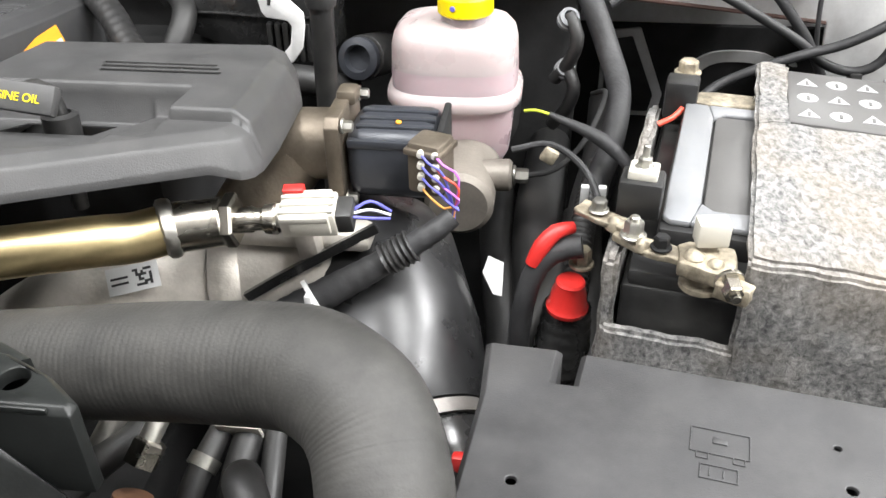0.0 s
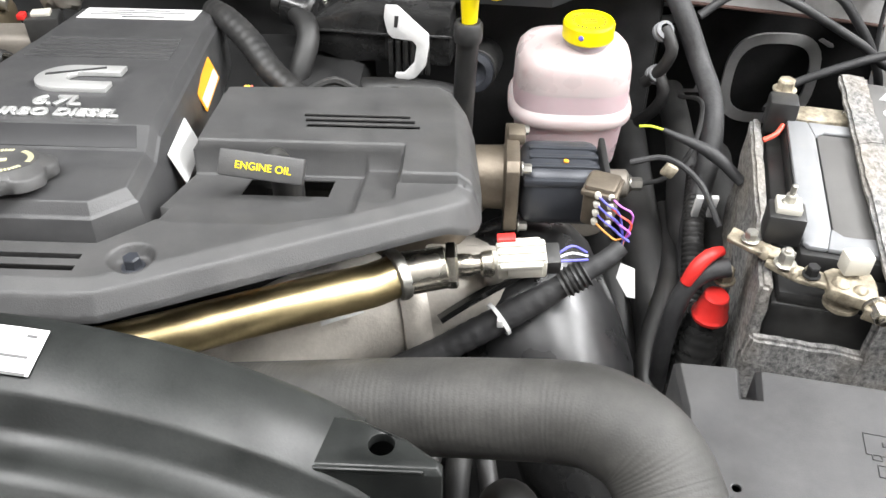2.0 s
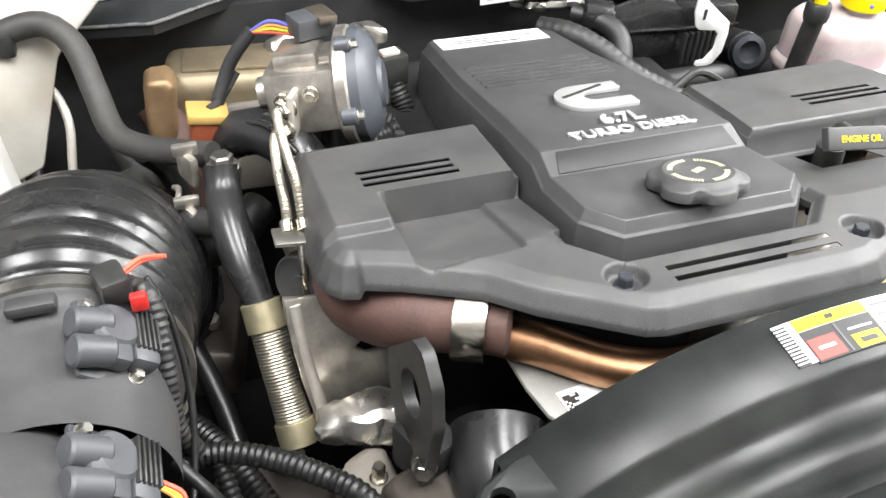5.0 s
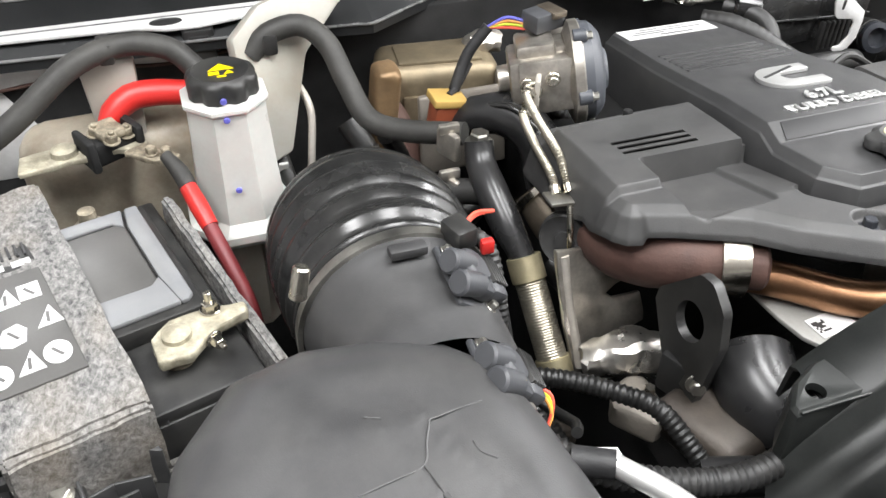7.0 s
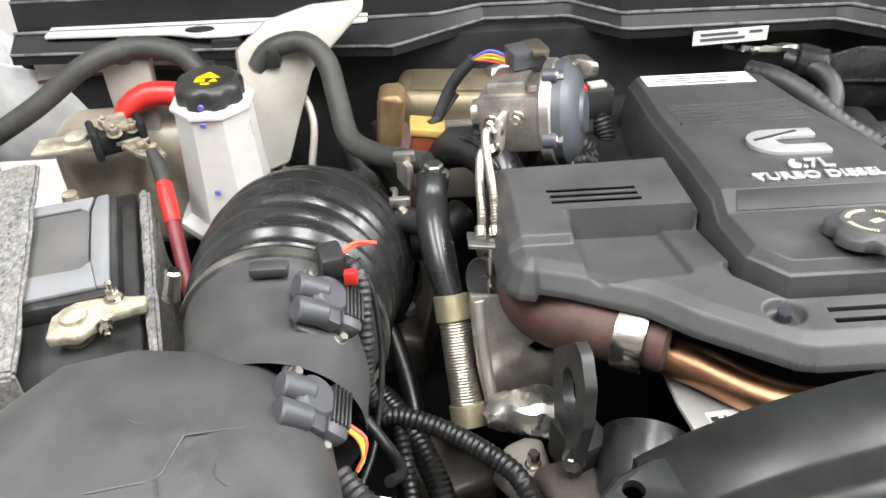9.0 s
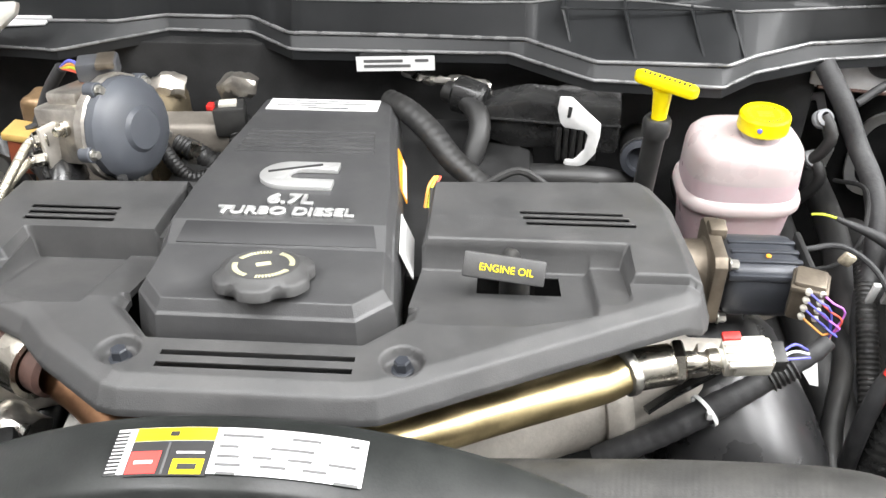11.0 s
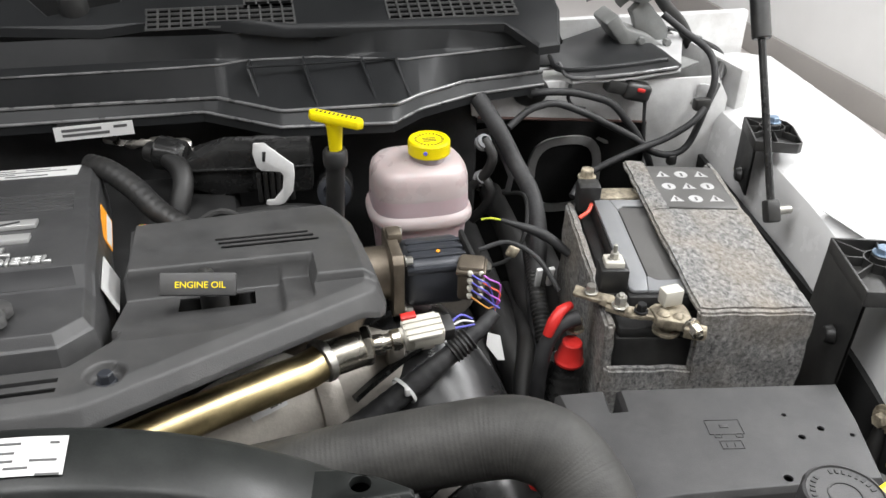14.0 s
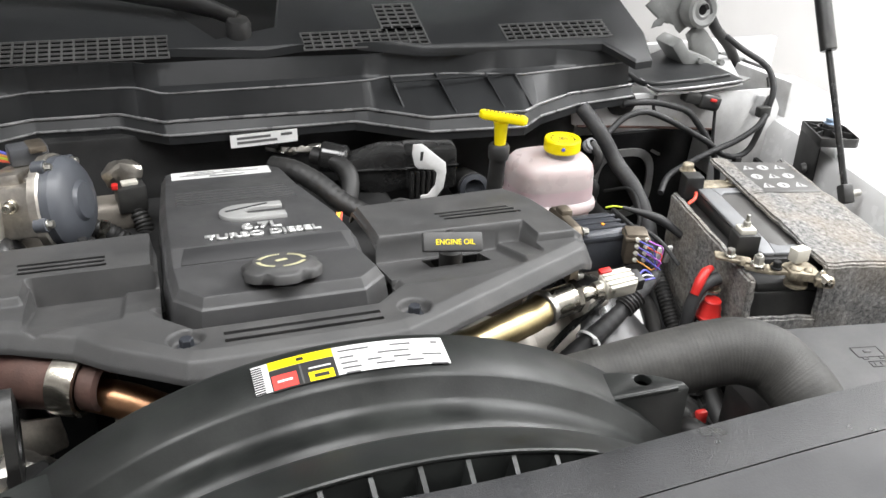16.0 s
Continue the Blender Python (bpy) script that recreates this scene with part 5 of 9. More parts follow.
# ---- driver's side ----
def intercooler_hose():
    t = thing("intercooler_hose", (0.0, 0.455, 1.05), "thick grey rubber intercooler hose with a wide bend", "hose")
    line = [(-0.40, 0.490, 1.018), (-0.308, 0.475, 1.042), (-0.181, 0.456, 1.074), (-0.096, 0.443, 1.096), (-0.045, 0.434, 1.109), (0.004, 0.425, 1.120), (0.023, 0.421, 1.124), (0.044, 0.414, 1.128), (0.061, 0.404, 1.128), (0.076, 0.393, 1.124), (0.085, 0.382, 1.117), (0.091, 0.370, 1.110), (0.097, 0.350, 1.098), (0.102, 0.32, 1.070), (0.106, 0.28, 1.01), (0.107, 0.25, 0.95)]
    part("hose", tube(bm_new(), line, 0.0362, 36, 0.006, ribs=0.00018, pitch=0.0046), HOSE, t, smooth=80)
    for x, y, z in ((-0.118, 0.432, 1.123), (-0.03, 0.415, 1.144), (-0.195, 0.444, 1.098)):
        part("scuff", box(bm_new(), (0.006, 0.003, 0.0006), (x, y, z), Matrix.Rotation(0.5, 4, "Z") @ Matrix.Rotation(0.45, 4, "X"), 0.0002), RUBBER, t, "dark scuff mark")


intercooler_hose()


def egr_pipe():
    t = thing("exhaust_gas_pipe", (-0.38, 0.5, 1.1), "heat-tinted gold and copper exhaust gas crossover pipe", "exhaust pipe")
    gold = [(-0.43, 0.443, 1.137), (-0.36, 0.447, 1.139), (-0.30, 0.468, 1.138), (-0.22, 0.508, 1.134), (-0.155, 0.542, 1.128), (-0.128, 0.559, 1.123), (-0.108, 0.572, 1.124)]
    part("pipe", tube(bm_new(), gold, 0.0188, 28, 0.008), GOLD, t, "gold tinted steel pipe", smooth=80)
    cop = [(-0.612, 0.530, 1.135), (-0.570, 0.508, 1.130), (-0.525, 0.474, 1.126), (-0.49, 0.452, 1.130), (-0.46, 0.445, 1.134), (-0.428, 0.443, 1.137)]
    part("pipe", tube(bm_new(), cop, [0.0175, 0.0185, 0.0188, 0.0188, 0.0188, 0.0188], 28, 0.008), COPPER, t, "copper tinted steel pipe", smooth=80)
    # weld bead, sensor boss
    w = Vector((0.85, 0.5, 0.05)).normalized()
    bm = crumple(lathe(bm_new(), [(0.0195, -0.006), (0.0225, -0.004), (0.0230, 0.0), (0.0222, 0.004), (0.0195, 0.006)], (-0.108, 0.572, 1.124), w, 40), 0.0012, 260, 0)
    part("weld", bm, ZINC, t)
    part("boss", rod(bm_new(), (-0.108, 0.572, 1.124), (-0.066, 0.580, 1.128), 0.0195, 0.0185, 32, 0.002), STEEL, t, "bright turned steel boss")
    s = thing("oxygen_sensor", (-0.03, 0.582, 1.14), "oxygen sensor with white plug and steel hexagon", "sensor")
    bm = lathe(bm_new(), [(0.0001, 0), (0.0195, 0), (0.0205, 0.002), (0.0205, 0.008), (0.018, 0.010), (0.0001, 0.010)], (-0.067, 0.580, 1.128), (1, 0.06, 0.06), 6)
    part("hexagon", bm, STEEL, s, smooth=30)
    bm = lathe(bm_new(), [(0.010, 0), (0.010, 0.012), (0.0085, 0.014), (0.0085, 0.02), (0.011, 0.022), (0.012, 0.03), (0.0105, 0.032)], (-0.058, 0.5805, 1.1285), (1, 0.06, 0.06), 24)
    part("barrel", bm, STEEL, s)
    R = basis((-0.003, 0.585, 1.134), (1, 0.06, 0.06), (0, 1, 0.25))
    bm = bm_new()
    box(bm, (0.042, 0.026, 0.022), (0, 0, 0), R, 0.002)
    box(bm, (0.036, 0.031, 0.006), (0, 0, 0), R @ Matrix.Translation((-0.001, -0.001, 0.009)), 0.0015)
    box(bm, (0.030, 0.004, 0.016), (0, 0, 0), R @ Matrix.Translation((0.002, -0.014, 0.002)), 0.0012)
    plug = part("plug", bm, WHITE, s, "white plastic plug")
    for k in range(3):
        part("rib", box(bm_new(), (0.040, 0.003, 0.003), (0, 0, 0), R @ Matrix.Translation((0, -0.010 + 0.008 * k, 0.0125)), 0.0008), WHITE, plug)
    part("nose", rod(bm_new(), R @ Vector((-0.028, 0, 0)), R @ Vector((-0.02, 0, 0)), 0.009), WHITE, plug)
    part("lock", box(bm_new(), (0.016, 0.008, 0.006), (0, 0, 0), R @ Matrix.Translation((-0.012, 0.014, 0.012)), 0.001), RED, s, "red locking tab")
    part("socket", box(bm_new(), (0.014, 0.022, 0.018), (0, 0, 0), R @ Matrix.Translation((0.026, 0.0, -0.001)), 0.002), BLACK, s)
    for k, mm in enumerate((BLUEW, PAPER, BLUEW)):
        p = R @ Vector((0.032, -0.004 + 0.004 * k, 0.0))
        part("wire", tube(bm_new(), [p, p + Vector((0.012, 0.006, 0.004 * (k - 1))), p + Vector((0.026, 0.010, -0.006))], 0.0012, 8, 0.004), mm, s)


egr_pipe()


def egr_valve():
    t = thing("exhaust_gas_valve", (0.0, 0.72, 1.08), "exhaust gas valve with bronze flange and dark motor", "valve")
    # axis along x
    bm = lathe(bm_new(), [(0.0001, -0.012), (0.036, -0.012), (0.034, 0.0), (0.031, 0.02), (0.032, 0.055), (0.036, 0.058), (0.0001, 0.058)], (-0.075, 0.722, 1.130), (1, 0, 0), 32)
    part("throat", bm, BRONZE, t, "brown cast throat")
    bm = tube(bm_new(), [(-0.055, 0.722, 1.125), (-0.075, 0.715, 1.10), (-0.10, 0.70, 1.06), (-0.12, 0.68, 1.02)], [0.032, 0.035, 0.038, 0.042], 24)
    part("elbow", bm, BRONZE, t, "brown cast elbow")
    bm = bm_new()
    prism(bm, [(-0.042, -0.034), (-0.034, -0.042), (0.034, -0.042), (0.042, -0.034), (0.042, 0.034), (0.034, 0.042), (-0.034, 0.042), (-0.042, 0.034)], -0.005, 0.008, 0.0015,
          Matrix.Translation((-0.013, 0.722, 1.130)) @ Matrix.Rotation(radians(90), 4, "Y"))
    box(bm, (0.018, 0.022, 0.014), (-0.008, 0.735, 1.172), bevel=0.004)
    part("flange", bm, BRONZE, t)
    for dy, dz in ((-0.034, -0.034), (-0.034, 0.034), (0.034, 0.034)):
        hexbolt("bolt", (-0.004, 0.722 + dy, 1.13 + dz), (1, 0, 0), 0.005, 0.008, ZINC, t)
    # motor: a rounded box with fins along it
    bm = box(bm_new(), (0.080, 0.070, 0.064), (0.036, 0.722, 1.126), bevel=0.014, segs=3)
    motor = part("motor", bm, MOTOR, t, "dark grey finned motor case")
    for k in range(3):
        part("fin", box(bm_new(), (0.066, 0.006, 0.004), (0.038, 0.702 + 0.016 * k, 1.158), bevel=0.0012), MOTOR, motor)
    part("fin", box(bm_new(), (0.074, 0.008, 0.008), (0.036, 0.690, 1.148), bevel=0.002), MOTOR, motor)
    part("end_cap", box(bm_new(), (0.006, 0.060, 0.062), (0.0775, 0.722, 1.130), bevel=0.002), DARK, motor)
    part("dot", rod(bm_new(), (0.040, 0.710, 1.158), (0.040, 0.710, 1.1605), 0.0026), ORANGE, t, "orange paint dot")
    # plug with a nest of wires
    bm = box(bm_new(), (0.030, 0.030, 0.046), (0.072, 0.676, 1.140), Matrix.Rotation(radians(-20), 4, "Z"), 0.004)
    box(bm, (0.034, 0.034, 0.006), (0.072, 0.675, 1.155), Matrix.Rotation(radians(-20), 4, "Z"), 0.002)
    plug = part("plug", bm, BRONZE, t, "brown wiring plug")
    cols = (BLUEW, PURPLE, BLUEW, REDW, BLUEW, PURPLE, ORANGEW, BLUEW)
    for k in range(8):
        y, z = 0.660 - 0.002 * (k % 2), 1.156 - 0.010 * (k // 2)
        x = 0.066 + 0.012 * (k % 2)
        part("seal", rod(bm_new(), (x, y + 0.003, z), (x, y - 0.003, z), 0.0032, segs=12), WHITE, plug)
        part("wire", tube(bm_new(), [(x, y, z), (x + 0.008, y - 0.010, z - 0.003), (x + 0.020, y - 0.012, z - 0.012), (0.094, 0.650, 1.108 + 0.001 * k), (0.092, 0.648, 1.095)], 0.0010, 8, 0.004), cols[k], plug)


egr_valve()


def harness():
    t = thing("taped_wiring_harness", (0.0, 0.62, 1.05), "black taped wiring harness with a white cable tie", "wiring harness")
    line = [(0.094, 0.648, 1.100), (0.080, 0.640, 1.090), (0.055, 0.632, 1.075), (0.025, 0.622, 1.058), (-0.005, 0.612, 1.043), (-0.04, 0.602, 1.025), (-0.075, 0.595, 1.005), (-0.12, 0.59, 0.98)]
    part("loom", tube(bm_new(), line, [0.008, 0.009, 0.010, 0.0115, 0.013, 0.0135, 0.013, 0.012], 18, 0.005, ribs=0.0006, pitch=0.013), TAPE, t, smooth=60)
    bm = tube(bm_new(), [(0.062, 0.634, 1.079), (0.040, 0.627, 1.067)], 0.0125, 18, 0.002, ribs=0.0022, pitch=0.005)
    part("bellows", bm, RUBBER, t)
    bm = bm_new()
    d = Vector((0.033, 0.02, 0.015)).normalized()
    lathe(bm, [(0.0165, 0), (0.0178, 0), (0.0178, 0.004), (0.0165, 0.004), (0.0165, 0)], (-0.020, 0.608, 1.036), d, 24)
    box(bm, (0.006, 0.006, 0.009), (-0.018, 0.594, 1.047), None, 0.001)
    part("cable_tie", bm, PAPER, t, "white cable tie")
    # bracket rail on which it lies
    bm = tube(bm_new(), [(0.03, 0.648, 1.085), (0.0, 0.636, 1.072), (-0.05, 0.618, 1.048), (-0.075, 0.606, 1.036)], 0.010, 4, 0.02, flat=0.5)
    part("rail", bm, GLOSS, t)


harness()


def intake_horn():
    t = thing("intake_elbow", (-0.1, 0.67, 0.9), "matt grey cast aluminium intake elbow with a printed label", "intake pipe")
    line = [(-0.315, 0.545, 0.93), (-0.285, 0.580, 0.968), (-0.240, 0.615, 0.99), (-0.18, 0.649, 0.999), (-0.12, 0.67, 1.002), (-0.05, 0.685, 1.008), (0.02, 0.705, 1.005)]
    part("pipe", tube(bm_new(), line, [0.048, 0.052, 0.057, 0.059, 0.058, 0.06, 0.06], 36, 0.01), CASTAL, t, smooth=80)
    bm = lathe(bm_new(), [(0.055, 0), (0.062, 0.003), (0.064, 0.012), (0.064, 0.022), (0.060, 0.03)], (-0.118, 0.670, 1.0), (1, 0.2, 0.08), 40)
    part("collar", bm, CASTAL, t)
    bm = bm_new()
    box(bm, (0.075, 0.05, 0.024), (-0.218, 0.606, 0.955), Matrix.Rotation(0.5, 4, "Z"), 0.006)
    part("foot", bm, CASTAL, t)
    part("foot_hole", rod(bm_new(), (-0.213, 0.592, 0.960), (-0.213, 0.592, 0.968), 0.010), INK, t)
    bm = bm_new()
    box(bm, (0.02, 0.022, 0.05), (-0.02, 0.64, 1.08), Matrix.Rotation(0.3, 4, "X"), 0.006)
    box(bm, (0.12, 0.03, 0.02), (-0.03, 0.66, 1.075), None, 0.008)
    part("rib", bm, CASTAL, t)
    m = basis((-0.164, 0.6120, 1.0520), (0.87, 0.40, 0.06), (0, 0.79, 0.61))
    lab = part("label", slab(bm_new(), m, -0.024, 0.018, -0.012, 0.012, 0.0008), PAPER, t, "small white printed label")
    bm = bm_new()
    random.seed(5)
    for i in range(7):
        for j in range(7):
            if random.random() < 0.55:
                slab(bm, m, -0.003 + i * 0.0022, -0.003 + i * 0.0022 + 0.0022, -0.008 + j * 0.0022, -0.008 + j * 0.0022 + 0.0022, 0.0011)
    for k in range(2):
        slab(bm, m, -0.021, -0.007, -0.004 + k * 0.005, -0.002 + k * 0.005, 0.0011)
    part("print", bm, INK, lab)


intake_horn()


BANDGREY = mat("dull_band", (0.16, 0.15, 0.14), 0.4, 0.5, grain=300, bump=0.1, vary=0.2)


def glossy_duct():
    t = thing("intake_duct", (0.06, 0.62, 0.9), "glossy black rubber intake duct with a steel clamp", "duct")
    a, b = Vector((-0.008, 0.745, 0.998)), Vector((0.076, 0.575, 0.905))
    d = (b - a).normalized()
    bm = lathe(bm_new(), [(0.0001, -0.03), (0.06, -0.03), (0.084, -0.01), (0.094, 0.02), (0.090, 0.11), (0.082, 0.155), (0.070, 0.185), (0.0001, 0.19)], a, d, 48)
    part("duct", bm, DUCT, t, smooth=60)
    bm = lathe(bm_new(), [(0.066, 0), (0.0715, 0.0), (0.0715, 0.012), (0.066, 0.012)], a + d * 0.188, d, 48)
    part("clamp", bm, BANDGREY, t, "dull grey hose band")
    bm = lathe(bm_new(), [(0.065, 0.0), (0.069, 0.004), (0.071, 0.03), (0.064, 0.05), (0.066, 0.07), (0.062, 0.11)], a + d * 0.20, d, 48)
    part("sleeve", bm, GLOSS, t)
    q = a + d * 0.075 + Vector((0.62, 0.13, 0.77)).normalized() * 0.0915
    part("paint_dot", rod(bm_new(), q, q + Vector((0.0012, 0.0003, 0.0016)), 0.0030), PAPER, t)
    m = basis((0.128, 0.735, 0.990), (0.75, -0.5, -0.3), (0.2, 0.7, 0.7))
    bm = prism(bm_new(), [(-0.016, 0.010), (0.0, 0.014), (0.020, -0.012), (0.012, -0.016), (-0.01, -0.006)], 0, 0.0008, 0, m)
    part("paper_tag", bm, PAPER, t, "torn white part label")


glossy_duct()


def brake_reservoir():
    t = thing("brake_reservoir", (0.068, 0.925, 1.0), "translucent pinkish fluid reservoir with a yellow cap", "reservoir")
    cx, cy = 0.066, 0.913

    def ring(w, dpt, z, n=56, e=3.2):
        pts = []
        for i in range(n + 1):
            a = 2 * math.pi * i / n
            ca, sa = math.cos(a), math.sin(a)
            pts.append((cx + w * math.copysign(abs(ca) ** (2 / e), ca), cy + dpt * math.copysign(abs(sa) ** (2 / e), sa), z))
        return pts
    low = [ring(0.046, 0.036, 1.018), ring(0.056, 0.045, 1.022), ring(0.061, 0.050, 1.032), ring(0.066, 0.055, 1.085), ring(0.067, 0.056, 1.091)]
    part("lower_tank", sheet(bm_new(), low), PINK, t, "pinkish translucent lower tank", smooth=50)
    mid = [ring(0.067, 0.056, 1.091), ring(0.072, 0.061, 1.092), ring(0.0735, 0.0625, 1.095), ring(0.0735, 0.0625, 1.101), ring(0.072, 0.061, 1.106), ring(0.068, 0.057, 1.110)]
    part("seam", sheet(bm_new(), mid), TANKTOP, t, "pale moulded seam flange", smooth=50)
    top = [ring(0.068, 0.057, 1.110), ring(0.0675, 0.0565, 1.132)]
    part("upper_tank", sheet(bm_new(), top), PINK, t, smooth=50)
    top = [ring(0.0675, 0.0565, 1.132), ring(0.0665, 0.0555, 1.154), ring(0.064, 0.053, 1.164), ring(0.057, 0.047, 1.172), ring(0.035, 0.030, 1.178), ring(0.001, 0.001, 1.179)]
    part("tank_top", sheet(bm_new(), top), TANKTOP, t, "milky white domed tank top", smooth=60)
    bm = lathe(bm_new(), [(0.022, 0), (0.022, 0.012), (0.024, 0.014)], (0.078, 0.900, 1.174), (0, 0, 1), 32)
    part("neck", bm, TANKTOP, t)
    bm = bm_new()
    rows = []
    for z, r in ((1.186, 0.027), (1.188, 0.0285), (1.204, 0.0285), (1.207, 0.027), (1.207, 0.0245), (1.2055, 0.024), (1.2055, 0.001)):
        rows.append([(0.078 + r * (1 + (0.018 * (i % 2) if 1.187 < z < 1.206 else 0)) * math.cos(2 * math.pi * i / 72), 0.900 + r * (1 + (0.018 * (i % 2) if 1.187 < z < 1.206 else 0)) * math.sin(2 * math.pi * i / 72), z) for i in range(73)])
    cap = part("cap", sheet(bm, rows), YELLOW, t, "ribbed yellow screw cap", smooth=30)
    bm = bm_new()
    for i in range(24):
        a = 2 * math.pi * i / 24
        slab(bm, Matrix.Translation((0.078 + 0.0185 * math.cos(a), 0.900 + 0.0185 * math.sin(a), 1.2055)) @ Matrix.Rotation(a, 4, "Z"), -0.002, 0.002, -0.001, 0.001, 0.0004)
    for k in range(3):
        slab(bm, Matrix.Translation((0.078, 0.900, 1.2055)), -0.009, 0.009, -0.007 + k * 0.005, -0.005 + k * 0.005, 0.0004)
    part("print", bm, INK, cap)
    part("dot", rod(bm_new(), (0.068, 0.875, 1.197), (0.0672, 0.8722, 1.197), 0.003), BLUEW, cap, "blue paint dot")
    # master cylinder below
    s = thing("master_cylinder", (0.07, 0.86, 1.0), "grey cast master cylinder with a steel pipe union", "master cylinder")
    bm = rod(bm_new(), (0.083, 0.784, 1.024), (0.083, 0.98, 1.024), 0.036, None, 32, 0.006)
    part("cylinder", bm, CASTDULL, s)
    bm = rod(bm_new(), (0.09, 0.830, 1.036), (0.135, 0.830, 1.038), 0.017, None, 24, 0.003)
    part("boss", bm, CASTDULL, s)
    hexbolt("union", (0.135, 0.830, 1.038), (1, 0, 0), 0.008, 0.014, ZINC, s)
    part("pipe", tube(bm_new(), [(0.148, 0.830, 1.038), (0.18, 0.835, 1.045), (0.21, 0.86, 1.07), (0.23, 0.93, 1.09), (0.22, 1.0, 1.06)], 0.003, 8), DARK, s)
    part("booster", lathe(bm_new(), [(0.0001, 0), (0.05, 0), (0.06, 0.01), (0.06, 0.06), (0.0001, 0.07)], (0.075, 0.985, 1.03), (0, 1, 0), 32), BLACK, s)


brake_reservoir()


def transmission_dipstick():
    t = thing("transmission_dipstick", (-0.055, 0.86, 1.0), "yellow T-handled dipstick in a black tube", "dipstick")
    R = basis((-0.054, 0.858, 1.258), (0.066, -0.031, -0.008), (0.4, 1, 0))
    bm = bm_new()
    pts = [(-0.036, 0.0), (-0.03, 0.0085), (0.03, 0.0085), (0.036, 0.0), (0.03, -0.0085), (-0.03, -0.0085)]
    prism(bm, pts, -0.006, 0.006, 0.003, R)
    part("handle", bm, YELLOW, t, "yellow moulded handle")
    bm = bm_new()
    for k in range(10):
        slab(bm, R, -0.026 + k * 0.0054, -0.0235 + k * 0.0054, -0.003, 0.003, 0.0064)
    part("print", bm, INK, t)
    part("stem", lathe(bm_new(), [(0.008, 0), (0.010, 0.03), (0.012, 0.036)], (-0.056, 0.860, 1.216), (0, 0, 1), 20), YELLOW, t)
    bm = lathe(bm_new(), [(0.0145, 0), (0.0155, 0.006), (0.0155, 0.018), (0.013, 0.022), (0.009, 0.022)], (-0.057, 0.860, 1.196), (0, 0, 1), 24)
    part("collar", bm, BLACK, t)
    part("tube", tube(bm_new(), [(-0.057, 0.860, 1.20), (-0.060, 0.865, 1.13), (-0.064, 0.875, 1.02), (-0.07, 0.89, 0.85)], 0.012, 16), BLACK, t)


transmission_dipstick()


def front_fittings():
    """Oily fittings low between the fan shroud and the engine."""
    t = thing("fuel_line_fittings", (-0.10, 0.47, 0.9), "tan union and steel fittings on oily black lines", "pipe fitting")
    part("union", lathe(bm_new(), [(0.0001, 0), (0.020, 0), (0.022, 0.004), (0.022, 0.014), (0.017, 0.018), (0.015, 0.03), (0.0001, 0.03)], (-0.122, 0.440, 0.945), (0.2, 0.5, 0.8), 24), TANPL, t, "tan plastic union")
    part("nut", lathe(bm_new(), [(0.0001, 0), (0.013, 0), (0.013, 0.018), (0.010, 0.02), (0.0001, 0.02)], (-0.115, 0.472, 0.985), (0.3, 0.6, 0.6), 6), STEEL, t, smooth=20)
    part("stem", rod(bm_new(), (-0.112, 0.48, 0.995), (-0.10, 0.52, 1.02), 0.008), ZINC, t)
    part("fitting", rod(bm_new(), (-0.168, 0.49, 0.96), (-0.155, 0.52, 0.985), 0.010), ZINC, t)
    for pts, r in (([(-0.20, 0.44, 0.93), (-0.165, 0.48, 0.962), (-0.13, 0.53, 0.97)], 0.013), ([(-0.085, 0.43, 0.90), (-0.082, 0.47, 0.955), (-0.065, 0.53, 0.985)], 0.010), ([(-0.045, 0.42, 0.88), (-0.05, 0.47, 0.95), (-0.045, 0.53, 0.985)], 0.012),
                   ([(-0.02, 0.40, 0.90), (-0.018, 0.46, 0.955), (-0.03, 0.54, 0.98)], 0.009), ([(-0.16, 0.40, 0.90), (-0.10, 0.43, 0.93), (-0.02, 0.44, 0.92), (0.05, 0.43, 0.88)], 0.014)):
        part("line", tube(bm_new(), pts, r, 16), RUBBER, t)
    part("band", lathe(bm_new(), [(0.0105, 0), (0.0125, 0), (0.0125, 0.01), (0.0105, 0.01)], (-0.078, 0.49, 0.966), (0.3, 0.8, 0.45), 20), ZINC, t)
    part("tag", box(bm_new(), (0.016, 0.010, 0.020), (0.118, 0.531, 0.95), None, 0.003), RED, t, "red locking clip")
    part("hose_bend", tube(bm_new(), [(-0.03, 0.44, 0.95), (-0.015, 0.43, 1.02), (0.0, 0.40, 1.06), (0.02, 0.37, 1.03), (0.03, 0.35, 0.98)], 0.013, 18), RUBBER, t)
    part("bracket", box(bm_new(), (0.035, 0.004, 0.03), (-0.052, 0.515, 0.982), Matrix.Rotation(0.4, 4, "X"), 0.001), CASTAL, t)


TANPL = mat("stained_tan_plastic", (0.20, 0.095, 0.05), 0.5, grain=400, bump=0.1, vary=0.3, dirt=(0.05, 0.035, 0.025), dirt_amount=0.6)
front_fittings()


